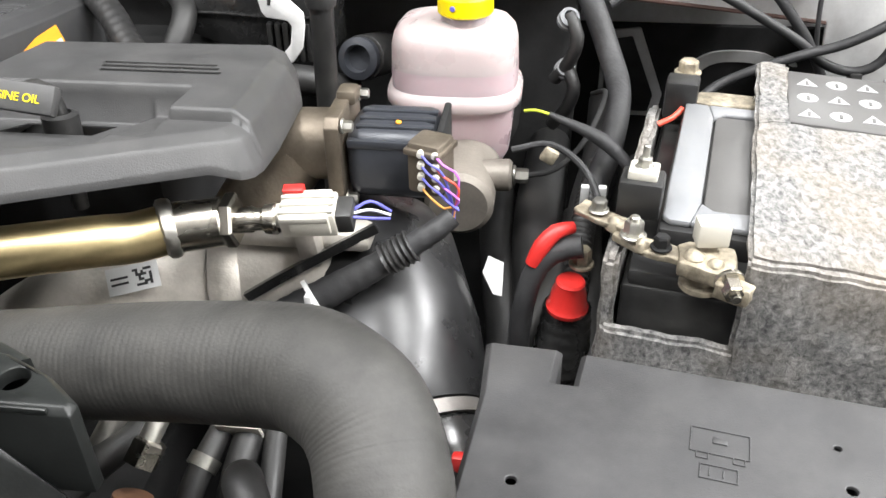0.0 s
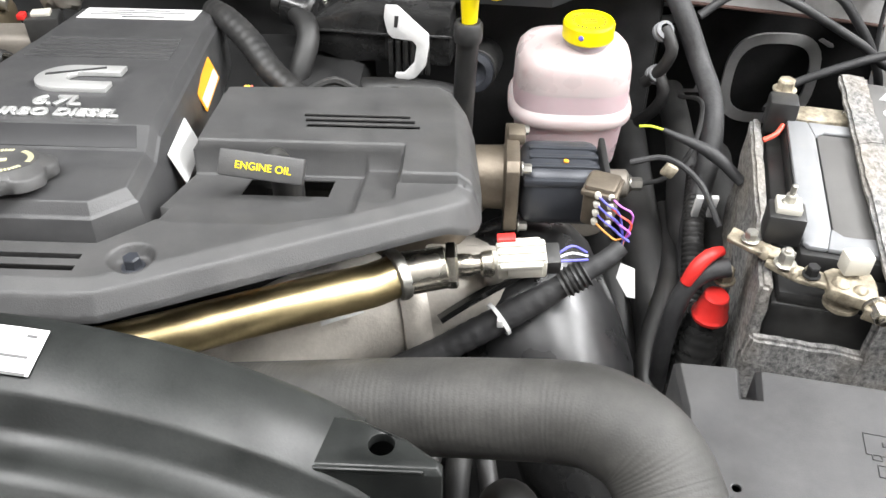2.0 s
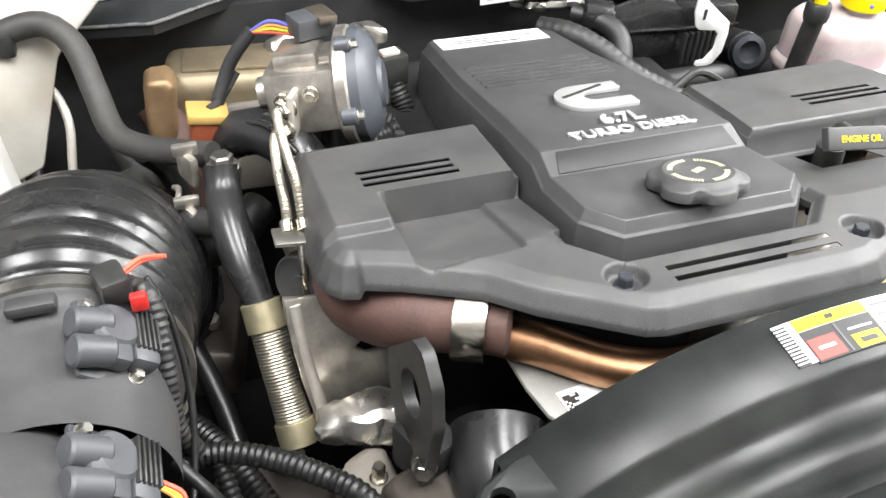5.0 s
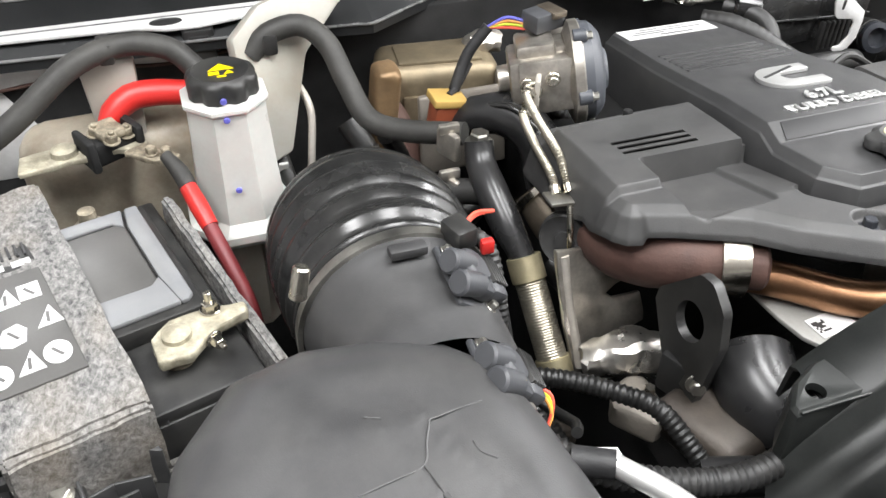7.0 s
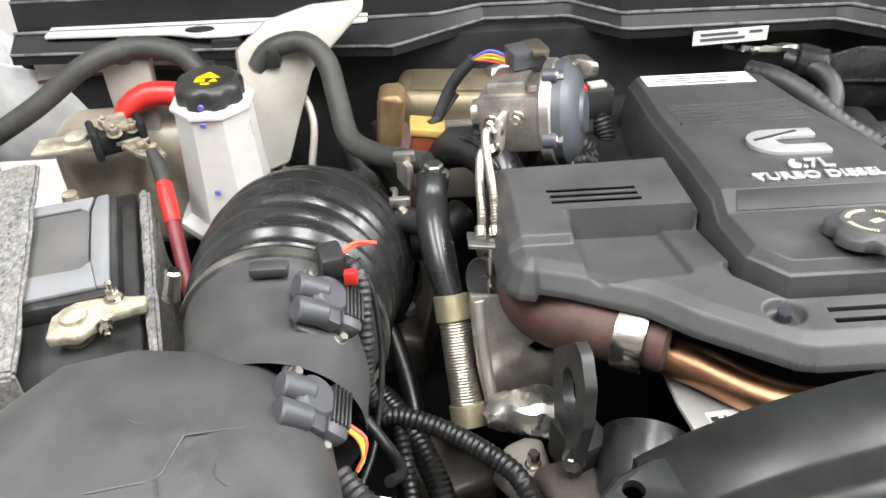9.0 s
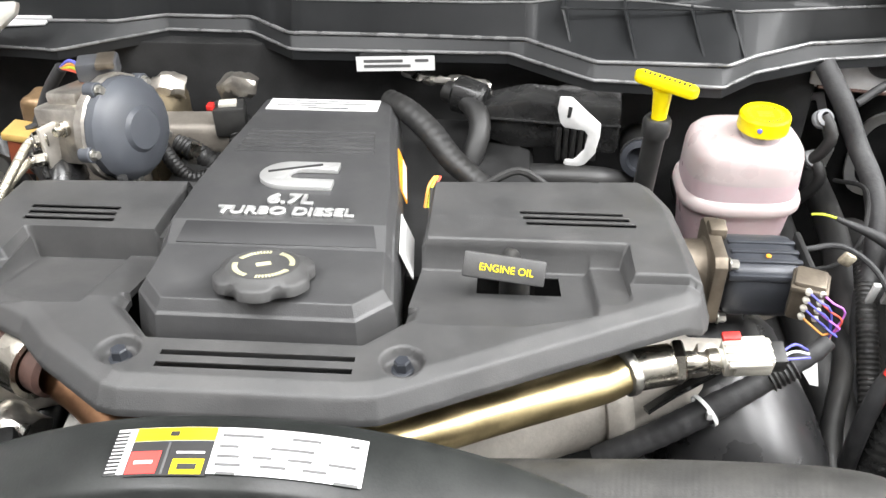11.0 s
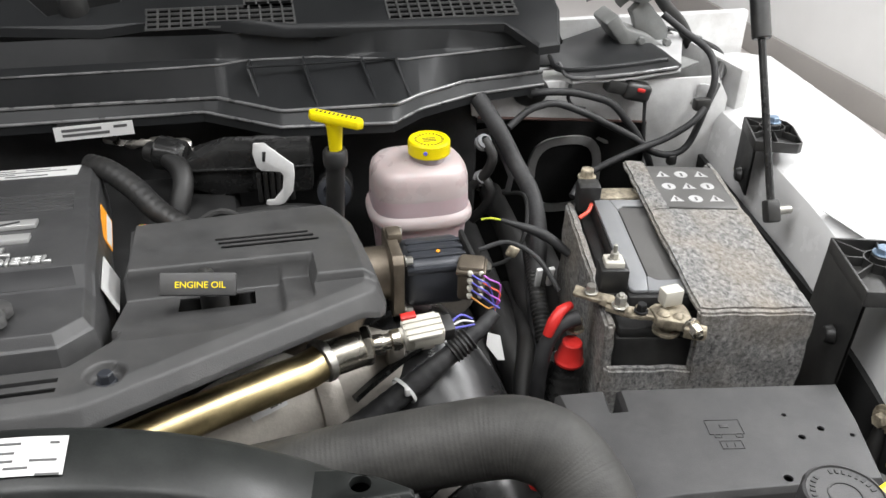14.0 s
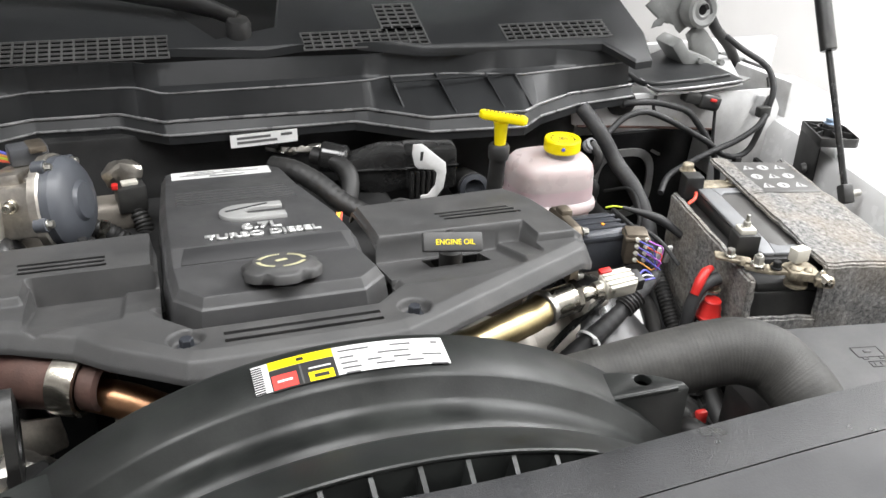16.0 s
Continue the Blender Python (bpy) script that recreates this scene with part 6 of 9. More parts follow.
def battery(at, angle, flip, group):
    """A lead battery in a felt jacket. u runs across (its open side towards minus u), v to the rear."""
    m = Matrix.Translation(at) @ Matrix.Rotation(radians(angle), 4, "Z") @ Matrix.Diagonal((flip, 1, 1, 1))
    t = thing("battery", at, "black car battery with grey top frame in a felt jacket", "battery", group)
    bm = prism(bm_new(), [(-0.104, 0.010), (0.10, 0.010), (0.10, 0.318), (-0.104, 0.318)], -0.19, -0.045, 0.004, m)
    prism(bm, [(-0.100, 0.012), (0.10, 0.012), (0.10, 0.316), (-0.100, 0.316)], -0.047, -0.032, 0.004, m)
    part("case", bm, BLACK, t)
    bm = prism(bm_new(), [(-0.084, 0.046 if flip > 0 else 0.100), (0.09, 0.046 if flip > 0 else 0.100), (0.09, 0.286), (-0.084, 0.286)], -0.034, -0.012, 0.005, m)
    part("top", bm, BLACK, t)
    # grey frame: a ring round a slate panel
    bm = bm_new()
    o, i, f, g, w = (-0.082, -0.054, 0.052, 0.075, 0.0) if flip > 0 else (-0.076, -0.057, 0.110, 0.146, 0.045)
    prism(bm, [(o, f + 0.006), (o + 0.006, f), (i - 0.006, f), (i, g + 0.010), (i, 0.25), (i - 0.006, 0.280), (o, 0.280)], -0.012, -0.006, 0.002, m)
    prism(bm, [(i - 0.006, f), (w, f), (w, g + 0.004), (i + 0.022, g), (i + 0.010, g), (i, g + 0.010)], -0.012, -0.006, 0.002, m)
    prism(bm, [(-0.054, 0.25), (-0.044, 0.262), (w, 0.262), (w, 0.280), (-0.060, 0.280)], -0.012, -0.006, 0.002, m)
    part("top_frame", bm, BATTGREY, t, "grey plastic handle frame")
    bm = prism(bm_new(), [(i + 0.002, g + 0.002), (w, g + 0.002), (w, 0.26), (i + 0.002, 0.26)], -0.012, -0.0085, 0.002, m)
    part("panel", bm, BATTDARK, t)
    # posts
    for u, v in (((-0.040, 0.068) if flip < 0 else (-0.046, 0.010)), (-0.030, 0.306)):
        q = m @ Vector((u, v, -0.034))
        part("post", lathe(bm_new(), [(0.016, 0), (0.016, 0.004), (0.010, 0.005), (0.009, 0.022), (0.0001, 0.023)], q, (0, 0, 1), 24), OXIDE, t)
    return t, m


def felt_jacket(m, t0, notch=True, e=-0.018):
    t = thing("battery_felt_jacket", m.translation, "mottled grey felt insulation jacket round the battery", "felt jacket", "battery jackets")

    def slabby(u0, u1, v0, v1, z0, z1, nu, nv, nz):
        """A soft felt board with a slightly uneven face."""
        b = bmesh.new()
        bmesh.ops.create_cube(b, size=1)
        bmesh.ops.scale(b, vec=(u1 - u0, v1 - v0, z1 - z0), verts=b.verts)
        bmesh.ops.translate(b, vec=((u0 + u1) / 2, (v0 + v1) / 2, (z0 + z1) / 2), verts=b.verts)
        bmesh.ops.bevel(b, geom=list(b.edges), offset=0.0032, segments=2, affect="EDGES")
        longe = [e for e in b.edges if e.calc_length() > 0.02]
        bmesh.ops.subdivide_edges(b, edges=longe, cuts=18, use_grid_fill=True)
        for v in b.verts:
            n3 = noise.noise_vector(v.co * 38)
            v.co += n3 * 0.0022 + noise.noise_vector(v.co * 140) * 0.0009
        join(bm := bm_new(), b, m)
        part("felt_board", bm, FELT, t, smooth=70)
    end = 0.235 if notch else 0.365
    slabby(e, 0.116, 0.0, end, -0.006, 0.004, 1, 1, 1)
    if notch:
        slabby(e, 0.014, 0.23, 0.388, -0.006, 0.004, 1, 1, 1)
    slabby(e, 0.116, -0.008, 0.004, -0.19, 0.003, 1, 1, 1)
    slabby(-0.116, e + 0.006, -0.0075, 0.0045, -0.19, -0.078, 1, 1, 1)
    slabby(0.106, 0.117, -0.004, 0.385, -0.19, 0.002, 1, 1, 1)
    slabby(-0.118, -0.106, 0.0, 0.30, -0.19, -0.02, 1, 1, 1)
    return t


def right_battery():
    at, ang = (0.327, 0.569, 1.122), -11
    t, m = battery(at, ang, 1, "batteries")
    j = felt_jacket(m, t)
    bm = prism(bm_new(), [(0.010, 0.244), (0.112, 0.238), (0.112, 0.368), (0.012, 0.374)], -0.012, 0.002, 0.003, m)
    wp = part("warning_panel", bm, BATTDARK, None, "")
    wp.matrix_basis = RIGHT_SEAT
    tagged(wp, "dark panel with white warning symbols on the battery", "label")
    for i in range(3):
        for k in range(3):
            u, v = 0.030 + i * 0.028, 0.266 + k * 0.038
            q = m @ Vector((u, v, 0.002))
            if (i + k) % 2:
                bm = lathe(bm_new(), [(0.0001, 0.0008), (0.0095, 0.0008), (0.010, 0)], q, (0, 0, 1), 20)
            else:
                bm = prism(bm_new(), [(-0.010, -0.008), (0.010, -0.008), (0.0, 0.010)], 0, 0.0008, 0, Matrix.Translation(q) @ Matrix.Rotation(radians(ang), 4, "Z"))
            sign = part("symbol", bm, PALEPAINT, wp)
            part("mark", box(bm_new(), (0.003, 0.009, 0.0006), q + Vector((0, -0.0015, 0.0011)), Matrix.Rotation(radians(ang), 4, "Z"), 0), BATTDARK, sign)
    bm = bm_new()
    for k in range(9):
        prism(bm, [(0.024 + k * 0.0062, 0.231), (0.027 + k * 0.0062, 0.231), (0.027 + k * 0.0062, 0.243), (0.024 + k * 0.0062, 0.243)], -0.012, -0.001, 0, m)
    part("vent_comb", bm, BLACK, j)
    # clamps and cables
    m2 = m
    m = m @ Matrix.Translation((-0.018, -0.030, 0.004))
    c = thing("battery_clamp", m @ Vector((-0.03, 0.045, -0.03)), "corroded lead battery clamp with bolts and white spacer", "battery clamp", "battery clamps")
    bm = bm_new()
    prism(bm, [(-0.046, 0.026), (-0.008, 0.016), (-0.004, 0.030), (-0.008, 0.056), (-0.028, 0.062), (-0.048, 0.052)], -0.024, -0.011, 0.002, m)
    prism(bm, [(-0.098, 0.054), (-0.070, 0.036), (-0.044, 0.034), (-0.044, 0.052), (-0.070, 0.056), (-0.092, 0.074)], -0.020, -0.014, 0.0015, m)
    prism(bm, [(-0.132, 0.078), (-0.112, 0.064), (-0.088, 0.058), (-0.084, 0.072), (-0.108, 0.082), (-0.126, 0.096)], -0.015, -0.010, 0.0012, m)
    prism(bm, [(-0.020, 0.008), (0.004, 0.002), (0.008, 0.014), (-0.014, 0.022)], -0.026, -0.012, 0.002, m)
    part("clamp", crumple(bm, 0.0014, 130, 2), OXIDE, c, "corroded crusty lead clamp")
    for u, v, r in ((-0.036, 0.036, 0.009), (-0.060, 0.047, 0.006), (-0.098, 0.066, 0.007), (-0.020, 0.030, 0.007), (-0.074, 0.042, 0.005)):
        bm = lathe(bm_new(), [(r, -0.004), (r * 0.9, 0.002), (r * 0.5, 0.005), (0.0001, 0.006)], m @ Vector((u, v, -0.012)), (0, 0, 1), 14)
        part("crust", crumple(bm, 0.0013, 200, 0), OXIDE, c)
    box(q := bm_new(), (0.024, 0.016, 0.020), m @ Vector((-0.026, 0.050, 0.004)), m.to_3x3().to_4x4() @ Matrix.Rotation(0.3, 4, "Z"), 0.002)
    part("spacer", q, WHITE, c, "white plastic spacer")
    hexbolt("bolt", m @ Vector((-0.010, 0.018, -0.014)), m.to_3x3() @ Vector((0.3, -1, -0.1)), 0.008, 0.014, STEEL, c, stud=0.022)
    hexbolt("nut", m @ Vector((-0.082, 0.052, -0.012)), (0, 0, 1), 0.0075, 0.012, ZINC, c, stud=0.018)
    hexbolt("nut", m @ Vector((-0.112, 0.075, -0.008)), (0, 0, 1), 0.006, 0.009, ZINC, c)
    hexbolt("nut", m @ Vector((-0.060, 0.042, -0.012)), (0, 0, 1), 0.006, 0.009, DARK, c)
    # fuse block with its stud
    f = thing("fuse_block", m @ Vector((-0.083, 0.10, -0.02)), "black fuse block with a white insert and stud", "fuse")
    part("block", box(bm_new(), (0.034, 0.030, 0.032), m @ Vector((-0.083, 0.098, 0.0)), m.to_3x3().to_4x4(), 0.003), BLACK, f)
    part("insert", box(bm_new(), (0.023, 0.022, 0.010), m @ Vector((-0.083, 0.100, 0.018)), m.to_3x3().to_4x4(), 0.002), WHITE, f)
    hexbolt("stud", m @ Vector((-0.083, 0.100, 0.022)), (0, 0, 1), 0.0055, 0.008, ZINC, f, stud=0.02)
    m = m2
    # rear post with sensor
    c = thing("battery_clamp", m @ Vector((-0.03, 0.306, -0.03)), "corroded rear battery clamp with current sensor", "battery clamp", "battery clamps")
    bm = bm_new()
    prism(bm, [(-0.060, 0.290), (-0.008, 0.296), (0.0, 0.31), (-0.008, 0.325), (-0.055, 0.325), (-0.095, 0.315), (-0.095, 0.295)], -0.026, -0.010, 0.003, m)
    part("clamp", bm, OXIDE, c)
    part("sensor", box(bm_new(), (0.032, 0.030, 0.040), m @ Vector((-0.088, 0.292, -0.006)), m.to_3x3().to_4x4(), 0.004), BLACK, c)
    hexbolt("bolt", m @ Vector((-0.086, 0.320, 0.008)), (0, 0, 1), 0.010, 0.012, OXIDE, c)
    hexbolt("bolt", m @ Vector((-0.012, 0.318, -0.012)), (0.3, -1, 0.2), 0.007, 0.012, STEEL, c)
    part("wire", tube(bm_new(), [m @ Vector((-0.085, 0.276, -0.012)), m @ Vector((-0.092, 0.262, -0.016)), m @ Vector((-0.105, 0.255, -0.022))], 0.003, 8), REDW, c)
    # red cable boots
    k = thing("battery_cable", (0.17, 0.62, 1.0), "red and black battery cable with rubber boots", "cable", "battery cables")
    part("boot", tube(bm_new(), [(0.190, 0.650, 1.094), (0.176, 0.643, 1.093), (0.165, 0.637, 1.082), (0.158, 0.634, 1.066)], [0.005, 0.0068, 0.0074, 0.0062], 16), RED, k, "red rubber boot")
    part("cable", tube(bm_new(), [(0.198, 0.640, 1.082), (0.176, 0.640, 1.075), (0.158, 0.636, 1.050), (0.15, 0.63, 0.98), (0.16, 0.64, 0.86)], 0.0095, 16), TAPE, k)
    bm = lathe(bm_new(), [(0.014, -0.020), (0.0175, -0.018), (0.0182, -0.014), (0.0160, -0.011), (0.0150, 0.000), (0.0120, 0.009), (0.0125, 0.011), (0.0110, 0.013), (0.0001, 0.012)], (0.190, 0.634, 1.040), (0.05, -0.05, 1), 24)
    part("boot", bm, RED, k, "red rubber boot")
    bm = tube(bm_new(), [(0.190, 0.642, 1.02), (0.188, 0.640, 0.98), (0.18, 0.635, 0.90)], [0.020, 0.024, 0.022], 16, 0.006, ribs=0.001, pitch=0.012)
    part("wrap", bm, GLOSS, k)
    hexbolt("stud", (0.199, 0.648, 1.058), (0, 0, 1), 0.008, 0.014, OXIDE, k)


BATTDARK = mat("battery_dark_panel", (0.085, 0.083, 0.08), 0.45, grain=500, bump=0.1, vary=0.12)
right_battery()


def fuse_box():
    t = thing("fuse_box", (0.28, 0.42, 0.95), "flat black fuse box lid with embossed outline", "fuse box")
    z = 1.065
    base = [(0.130, 0.533), (0.185, 0.529), (0.180, 0.495), (0.192, 0.494), (0.198, 0.527), (0.440, 0.487), (0.425, 0.43), (0.398, 0.350), (0.205, 0.370), (0.118, 0.372), (0.130, 0.480)]
    outer = [(x, y, z - 0.006) for x, y in base]
    inner = [(x, y, z) for x, y in inset(base, 0.004)]
    holes = [disc(hx, hy, z, r, 10) for hx, hy, r in ((0.352, 0.452, 0.0024), (0.352, 0.419, 0.0036), (0.378, 0.426, 0.0036), (0.404, 0.411, 0.0024), (0.155, 0.405, 0.0036), (0.307, 0.372, 0.0045))]
    bm = plan_mesh(bm_new(), outer, [inner], [], holes, 0.05, 0.0012)
    part("lid", bm, PLATE, t, smooth=12)
    bm = prism(bm_new(), [(0.14, 0.52), (0.43, 0.478), (0.39, 0.36), (0.13, 0.382)], 0.90, 1.045, 0.004)
    part("box", bm, BLACK, t)
    # raised outline of a truck, drawn as plain strips
    bm = bm_new()
    m = Matrix.Translation((0.281, 0.446, 1.0645)) @ Matrix.Rotation(radians(-10), 4, "Z") @ Matrix.Diagonal((0.68, 0.68, 1, 1))
    w = 0.0006
    for x0, y0, x1, y1 in ((-0.026, 0.018, 0.026, 0.018), (0.026, 0.018, 0.026, -0.012), (-0.026, 0.018, -0.026, -0.012), (-0.026, -0.012, 0.026, -0.012),
                           (-0.020, -0.012, -0.020, -0.019), (-0.010, -0.012, -0.010, -0.019), (-0.020, -0.019, -0.010, -0.019), (0.012, -0.012, 0.012, -0.019), (0.022, -0.012, 0.022, -0.019), (0.012, -0.019, 0.022, -0.019),
                           (-0.016, -0.026, 0.016, -0.026), (-0.016, -0.042, 0.016, -0.042), (-0.016, -0.026, -0.016, -0.042), (0.016, -0.026, 0.016, -0.042), (-0.006, 0.002, 0.006, 0.008), (-0.008, -0.030, -0.008, -0.038), (0.004, -0.030, 0.004, -0.038)):
        slab(bm, m, min(x0, x1) - w, max(x0, x1) + w, min(y0, y1) - w, max(y0, y1) + w, 0.0014, 0.0005)
    part("embossing", bm, PLATE, t)


fuse_box()


PALEBLUE = mat("blue_coated_steel", (0.20, 0.27, 0.36), 0.35, 0.4, grain=400, bump=0.1, vary=0.1)


def wing_brackets():
    def bracket(at, size, turn, h, lean):
        """A ribbed tray with a bolt, on a wall that drops along its inner edge."""
        t = thing("wing_bracket", (at[0], at[1], at[2] - h), "black ribbed plastic wing bracket with a bolt", "bracket", "wing brackets")
        m = Matrix.Translation(at) @ Matrix.Rotation(radians(turn), 4, "Z") @ Matrix.Scale(size, 4)
        edge = [(-0.040, -0.0575), (0.034, -0.0575), (0.042, -0.050), (0.042, 0.025), (0.036, 0.045), (0.020, 0.0575), (-0.040, 0.0575)]
        part("floor_plate", prism(bm_new(), edge, -0.018, -0.014, 0.001, m), BLACK, t)
        for (ax, ay), (bx, by) in zip(edge, edge[1:] + edge[:1]):
            w = m @ Matrix.Translation(((ax + bx) / 2, (ay + by) / 2, -0.010)) @ Matrix.Rotation(math.atan2(by - ay, bx - ax), 4, "Z")
            part("rim", box(bm_new(), (math.hypot(bx - ax, by - ay) + 0.002, 0.0032, 0.020), (0, 0, 0), w, 0.0008), BLACK, t)
        c = Vector((0.003, 0.018, 0))
        for ang, far in ((20, 0.036), (75, 0.040), (135, 0.054), (178, 0.040), (222, 0.054), (268, 0.073), (315, 0.052)):
            a = radians(ang)
            mid = c + Vector((math.cos(a), math.sin(a), 0)) * (far + 0.018) / 2
            w = m @ Matrix.Translation((mid.x, mid.y, -0.009)) @ Matrix.Rotation(a, 4, "Z")
            part("rib", box(bm_new(), (far - 0.018, 0.0024, 0.014), (0, 0, 0), w, 0.0006), BLACK, t)
        o = m @ Vector((c.x, c.y, -0.016))
        part("boss_ring", lathe(bm_new(), [(0.0175, 0), (0.0195, 0), (0.0195, 0.014), (0.0175, 0.014)], o, (0, 0, 1), 28), BLACK, t)
        part("sleeve", lathe(bm_new(), [(0.012, 0), (0.012, 0.018), (0.010, 0.020), (0.0001, 0.020)], o, (0, 0, 1), 24), BLACK, t)
        hexbolt("bolt", o + Vector((0, 0, 0.020)), (0, 0, 1), 0.0085, 0.008, PALEBLUE, t)
        rows = []
        for u in (-0.0015, 0.0025):
            rows.append([m @ Vector((-0.0395 + u, -0.0580, -0.002)), m @ Vector((-0.0395 + u, 0.0580, -0.002))])
            rows.append([m @ Vector((-0.0395 + u - lean, -0.060 - 0.4 * lean, -h / size)), m @ Vector((-0.0395 + u - lean, 0.055, -h / size))])
        rows = [rows[0], rows[1], rows[3], rows[2], rows[0]]
        part("wall", sheet(bm_new(), rows), BLACK, t, smooth=20)
        part("wall_clip", rod(bm_new(), m @ Vector((-0.044, -0.022, -0.085)), m @ Vector((-0.056, -0.022, -0.085)), 0.012, 0.010, 20, 0.002), BLACK, t)
    bracket((0.611, 0.940, 1.155), 0.82, -20, 0.09, 0.0)
    bracket((0.5275, 0.569, 1.152), 1.0, -16, 0.24, 0.01)


wing_brackets()


def hood_strut():
    t = thing("bonnet_strut", (0.525, 0.80, 1.09), "black gas strut on a ball stud", "gas strut")
    a, b = Vector((0.535, 0.806, 1.092)), Vector((0.56, 1.12, 1.62))
    d = (b - a).normalized()
    part("rod", rod(bm_new(), a, a + d * 0.25, 0.0055), GLOSS, t)
    part("cylinder", rod(bm_new(), a + d * 0.24, b, 0.0135, None, 20, 0.002), BLACK, t)
    part("socket", box(bm_new(), (0.02, 0.02, 0.032), a, frame_of(d), 0.004), BLACK, t)
    part("ball_stud", rod(bm_new(), a, a + Vector((0.034, 0.006, -0.004)), 0.006), ZINC, t)


hood_strut()


def rear_right_lines():
    t = thing("bulkhead_harness", (0.3, 1.05, 1.0), "black wiring bundle looping across the bulkhead", "wiring harness")
    for pts, r in (([(0.190, 1.085, 1.193), (0.212, 1.05, 1.158), (0.236, 1.02, 1.108), (0.248, 0.97, 1.078), (0.238, 0.90, 1.045), (0.212, 0.82, 0.99), (0.205, 0.70, 0.88)], 0.0135),
                   ([(0.285, 1.100, 1.186), (0.300, 1.090, 1.192), (0.344, 1.09, 1.189), (0.391, 1.09, 1.176), (0.418, 1.09, 1.164), (0.448, 1.09, 1.132), (0.474, 1.09, 1.099), (0.501, 1.09, 1.049), (0.51, 1.09, 1.00)], 0.0062),
                   ([(0.235, 1.06, 1.150), (0.266, 1.07, 1.170), (0.287, 1.07, 1.178), (0.314, 1.07, 1.180), (0.358, 1.07, 1.163), (0.407, 1.07, 1.137), (0.459, 1.07, 1.107), (0.488, 1.07, 1.084), (0.524, 1.07, 1.074), (0.552, 1.07, 1.087), (0.568, 1.07, 1.128), (0.576, 1.07, 1.165), (0.584, 1.075, 1.201), (0.581, 1.10, 1.237), (0.55, 1.14, 1.262), (0.52, 1.16, 1.285)], 0.0058),
                   ([(0.335, 1.02, 1.040), (0.368, 1.05, 1.059), (0.414, 1.05, 1.083), (0.460, 1.05, 1.101), (0.502, 1.05, 1.115), (0.543, 1.05, 1.139), (0.565, 1.058, 1.159)], 0.0058),
                   ([(0.345, 1.096, 1.200), (0.342, 1.094, 1.178), (0.352, 1.092, 1.164), (0.372, 1.092, 1.158)], 0.0030), ([(0.477, 1.095, 1.165), (0.478, 1.092, 1.135), (0.482, 1.092, 1.105), (0.486, 1.09, 1.08)], 0.0030),
                   ([(0.30, 0.90, 1.07), (0.285, 0.84, 1.055), (0.262, 0.78, 1.01), (0.24, 0.70, 0.93)], 0.011)):
        part("loom", tube(bm_new(), pts, r, 14), TAPE, t)
    R = Matrix.Rotation(radians(14), 4, "Y")
    bm = box(bm_new(), (0.034, 0.024, 0.022), (0.423, 1.100, 1.191), R, 0.005)
    box(bm, (0.046, 0.028, 0.030), (0.460, 1.098, 1.180), R, 0.008, 3)
    con = part("connector", bm, BLACK, t)
    part("lock", box(bm_new(), (0.014, 0.006, 0.006), (0.462, 1.084, 1.186), R, 0.002), RED, con, "red lock")
    part("clip", box(bm_new(), (0.026, 0.016, 0.020), (0.563, 1.066, 1.163), None, 0.003), BLACK, t)
    part("clip", box(bm_new(), (0.016, 0.014, 0.018), (0.527, 1.068, 1.066), None, 0.004), BLACK, t)
    # quick couplings on the lines behind the tank
    for z, y in ((1.155, 0.99), (1.095, 0.99)):
        c = thing("line_coupling", (0.176, y, z), "white quick coupling on a black fluid line", "coupling", "line couplings")
        part("ring", lathe(bm_new(), [(0.007, 0), (0.0125, 0.002), (0.0125, 0.007), (0.0095, 0.009), (0.0115, 0.010), (0.0115, 0.014), (0.007, 0.016)], (0.176, y, z), (0.2, -0.6, 0.6), 24), BATTGREY, c)
        part("hose", tube(bm_new(), [(0.178, y - 0.006, z + 0.01), (0.189, y - 0.02, z - 0.01), (0.183, y - 0.015, z - 0.04), (0.166, y, z - 0.07)], 0.008, 14), RUBBER, c)
    w = thing("sensor_wiring", (0.15, 0.85, 1.08), "thin wires with a yellow lead behind the tank", "wiring")
    part("wire", tube(bm_new(), [(0.14, 0.87, 1.095), (0.152, 0.866, 1.098), (0.166, 0.862, 1.096)], 0.0016, 8), YELW, w)
    part("wire", tube(bm_new(), [(0.166, 0.862, 1.096), (0.22, 0.84, 1.08), (0.255, 0.82, 1.055)], [0.003, 0.008, 0.006], 10), TAPE, w)
    part("wire", tube(bm_new(), [(0.13, 0.84, 1.065), (0.17, 0.835, 1.075), (0.205, 0.81, 1.06), (0.225, 0.77, 1.03)], 0.0035, 8), TAPE, w)
    for x in (0.205, 0.222):
        part("sleeve", box(bm_new(), (0.008, 0.006, 0.032), (x, 0.80, 1.035), Matrix.Rotation(0.2, 4, "X"), 0.001), PAPER, w)
    part("clip", box(bm_new(), (0.016, 0.008, 0.016), (0.168, 0.81, 1.075), Matrix.Rotation(0.5, 4, "Y"), 0.003), OXIDE, w)


rear_right_lines()


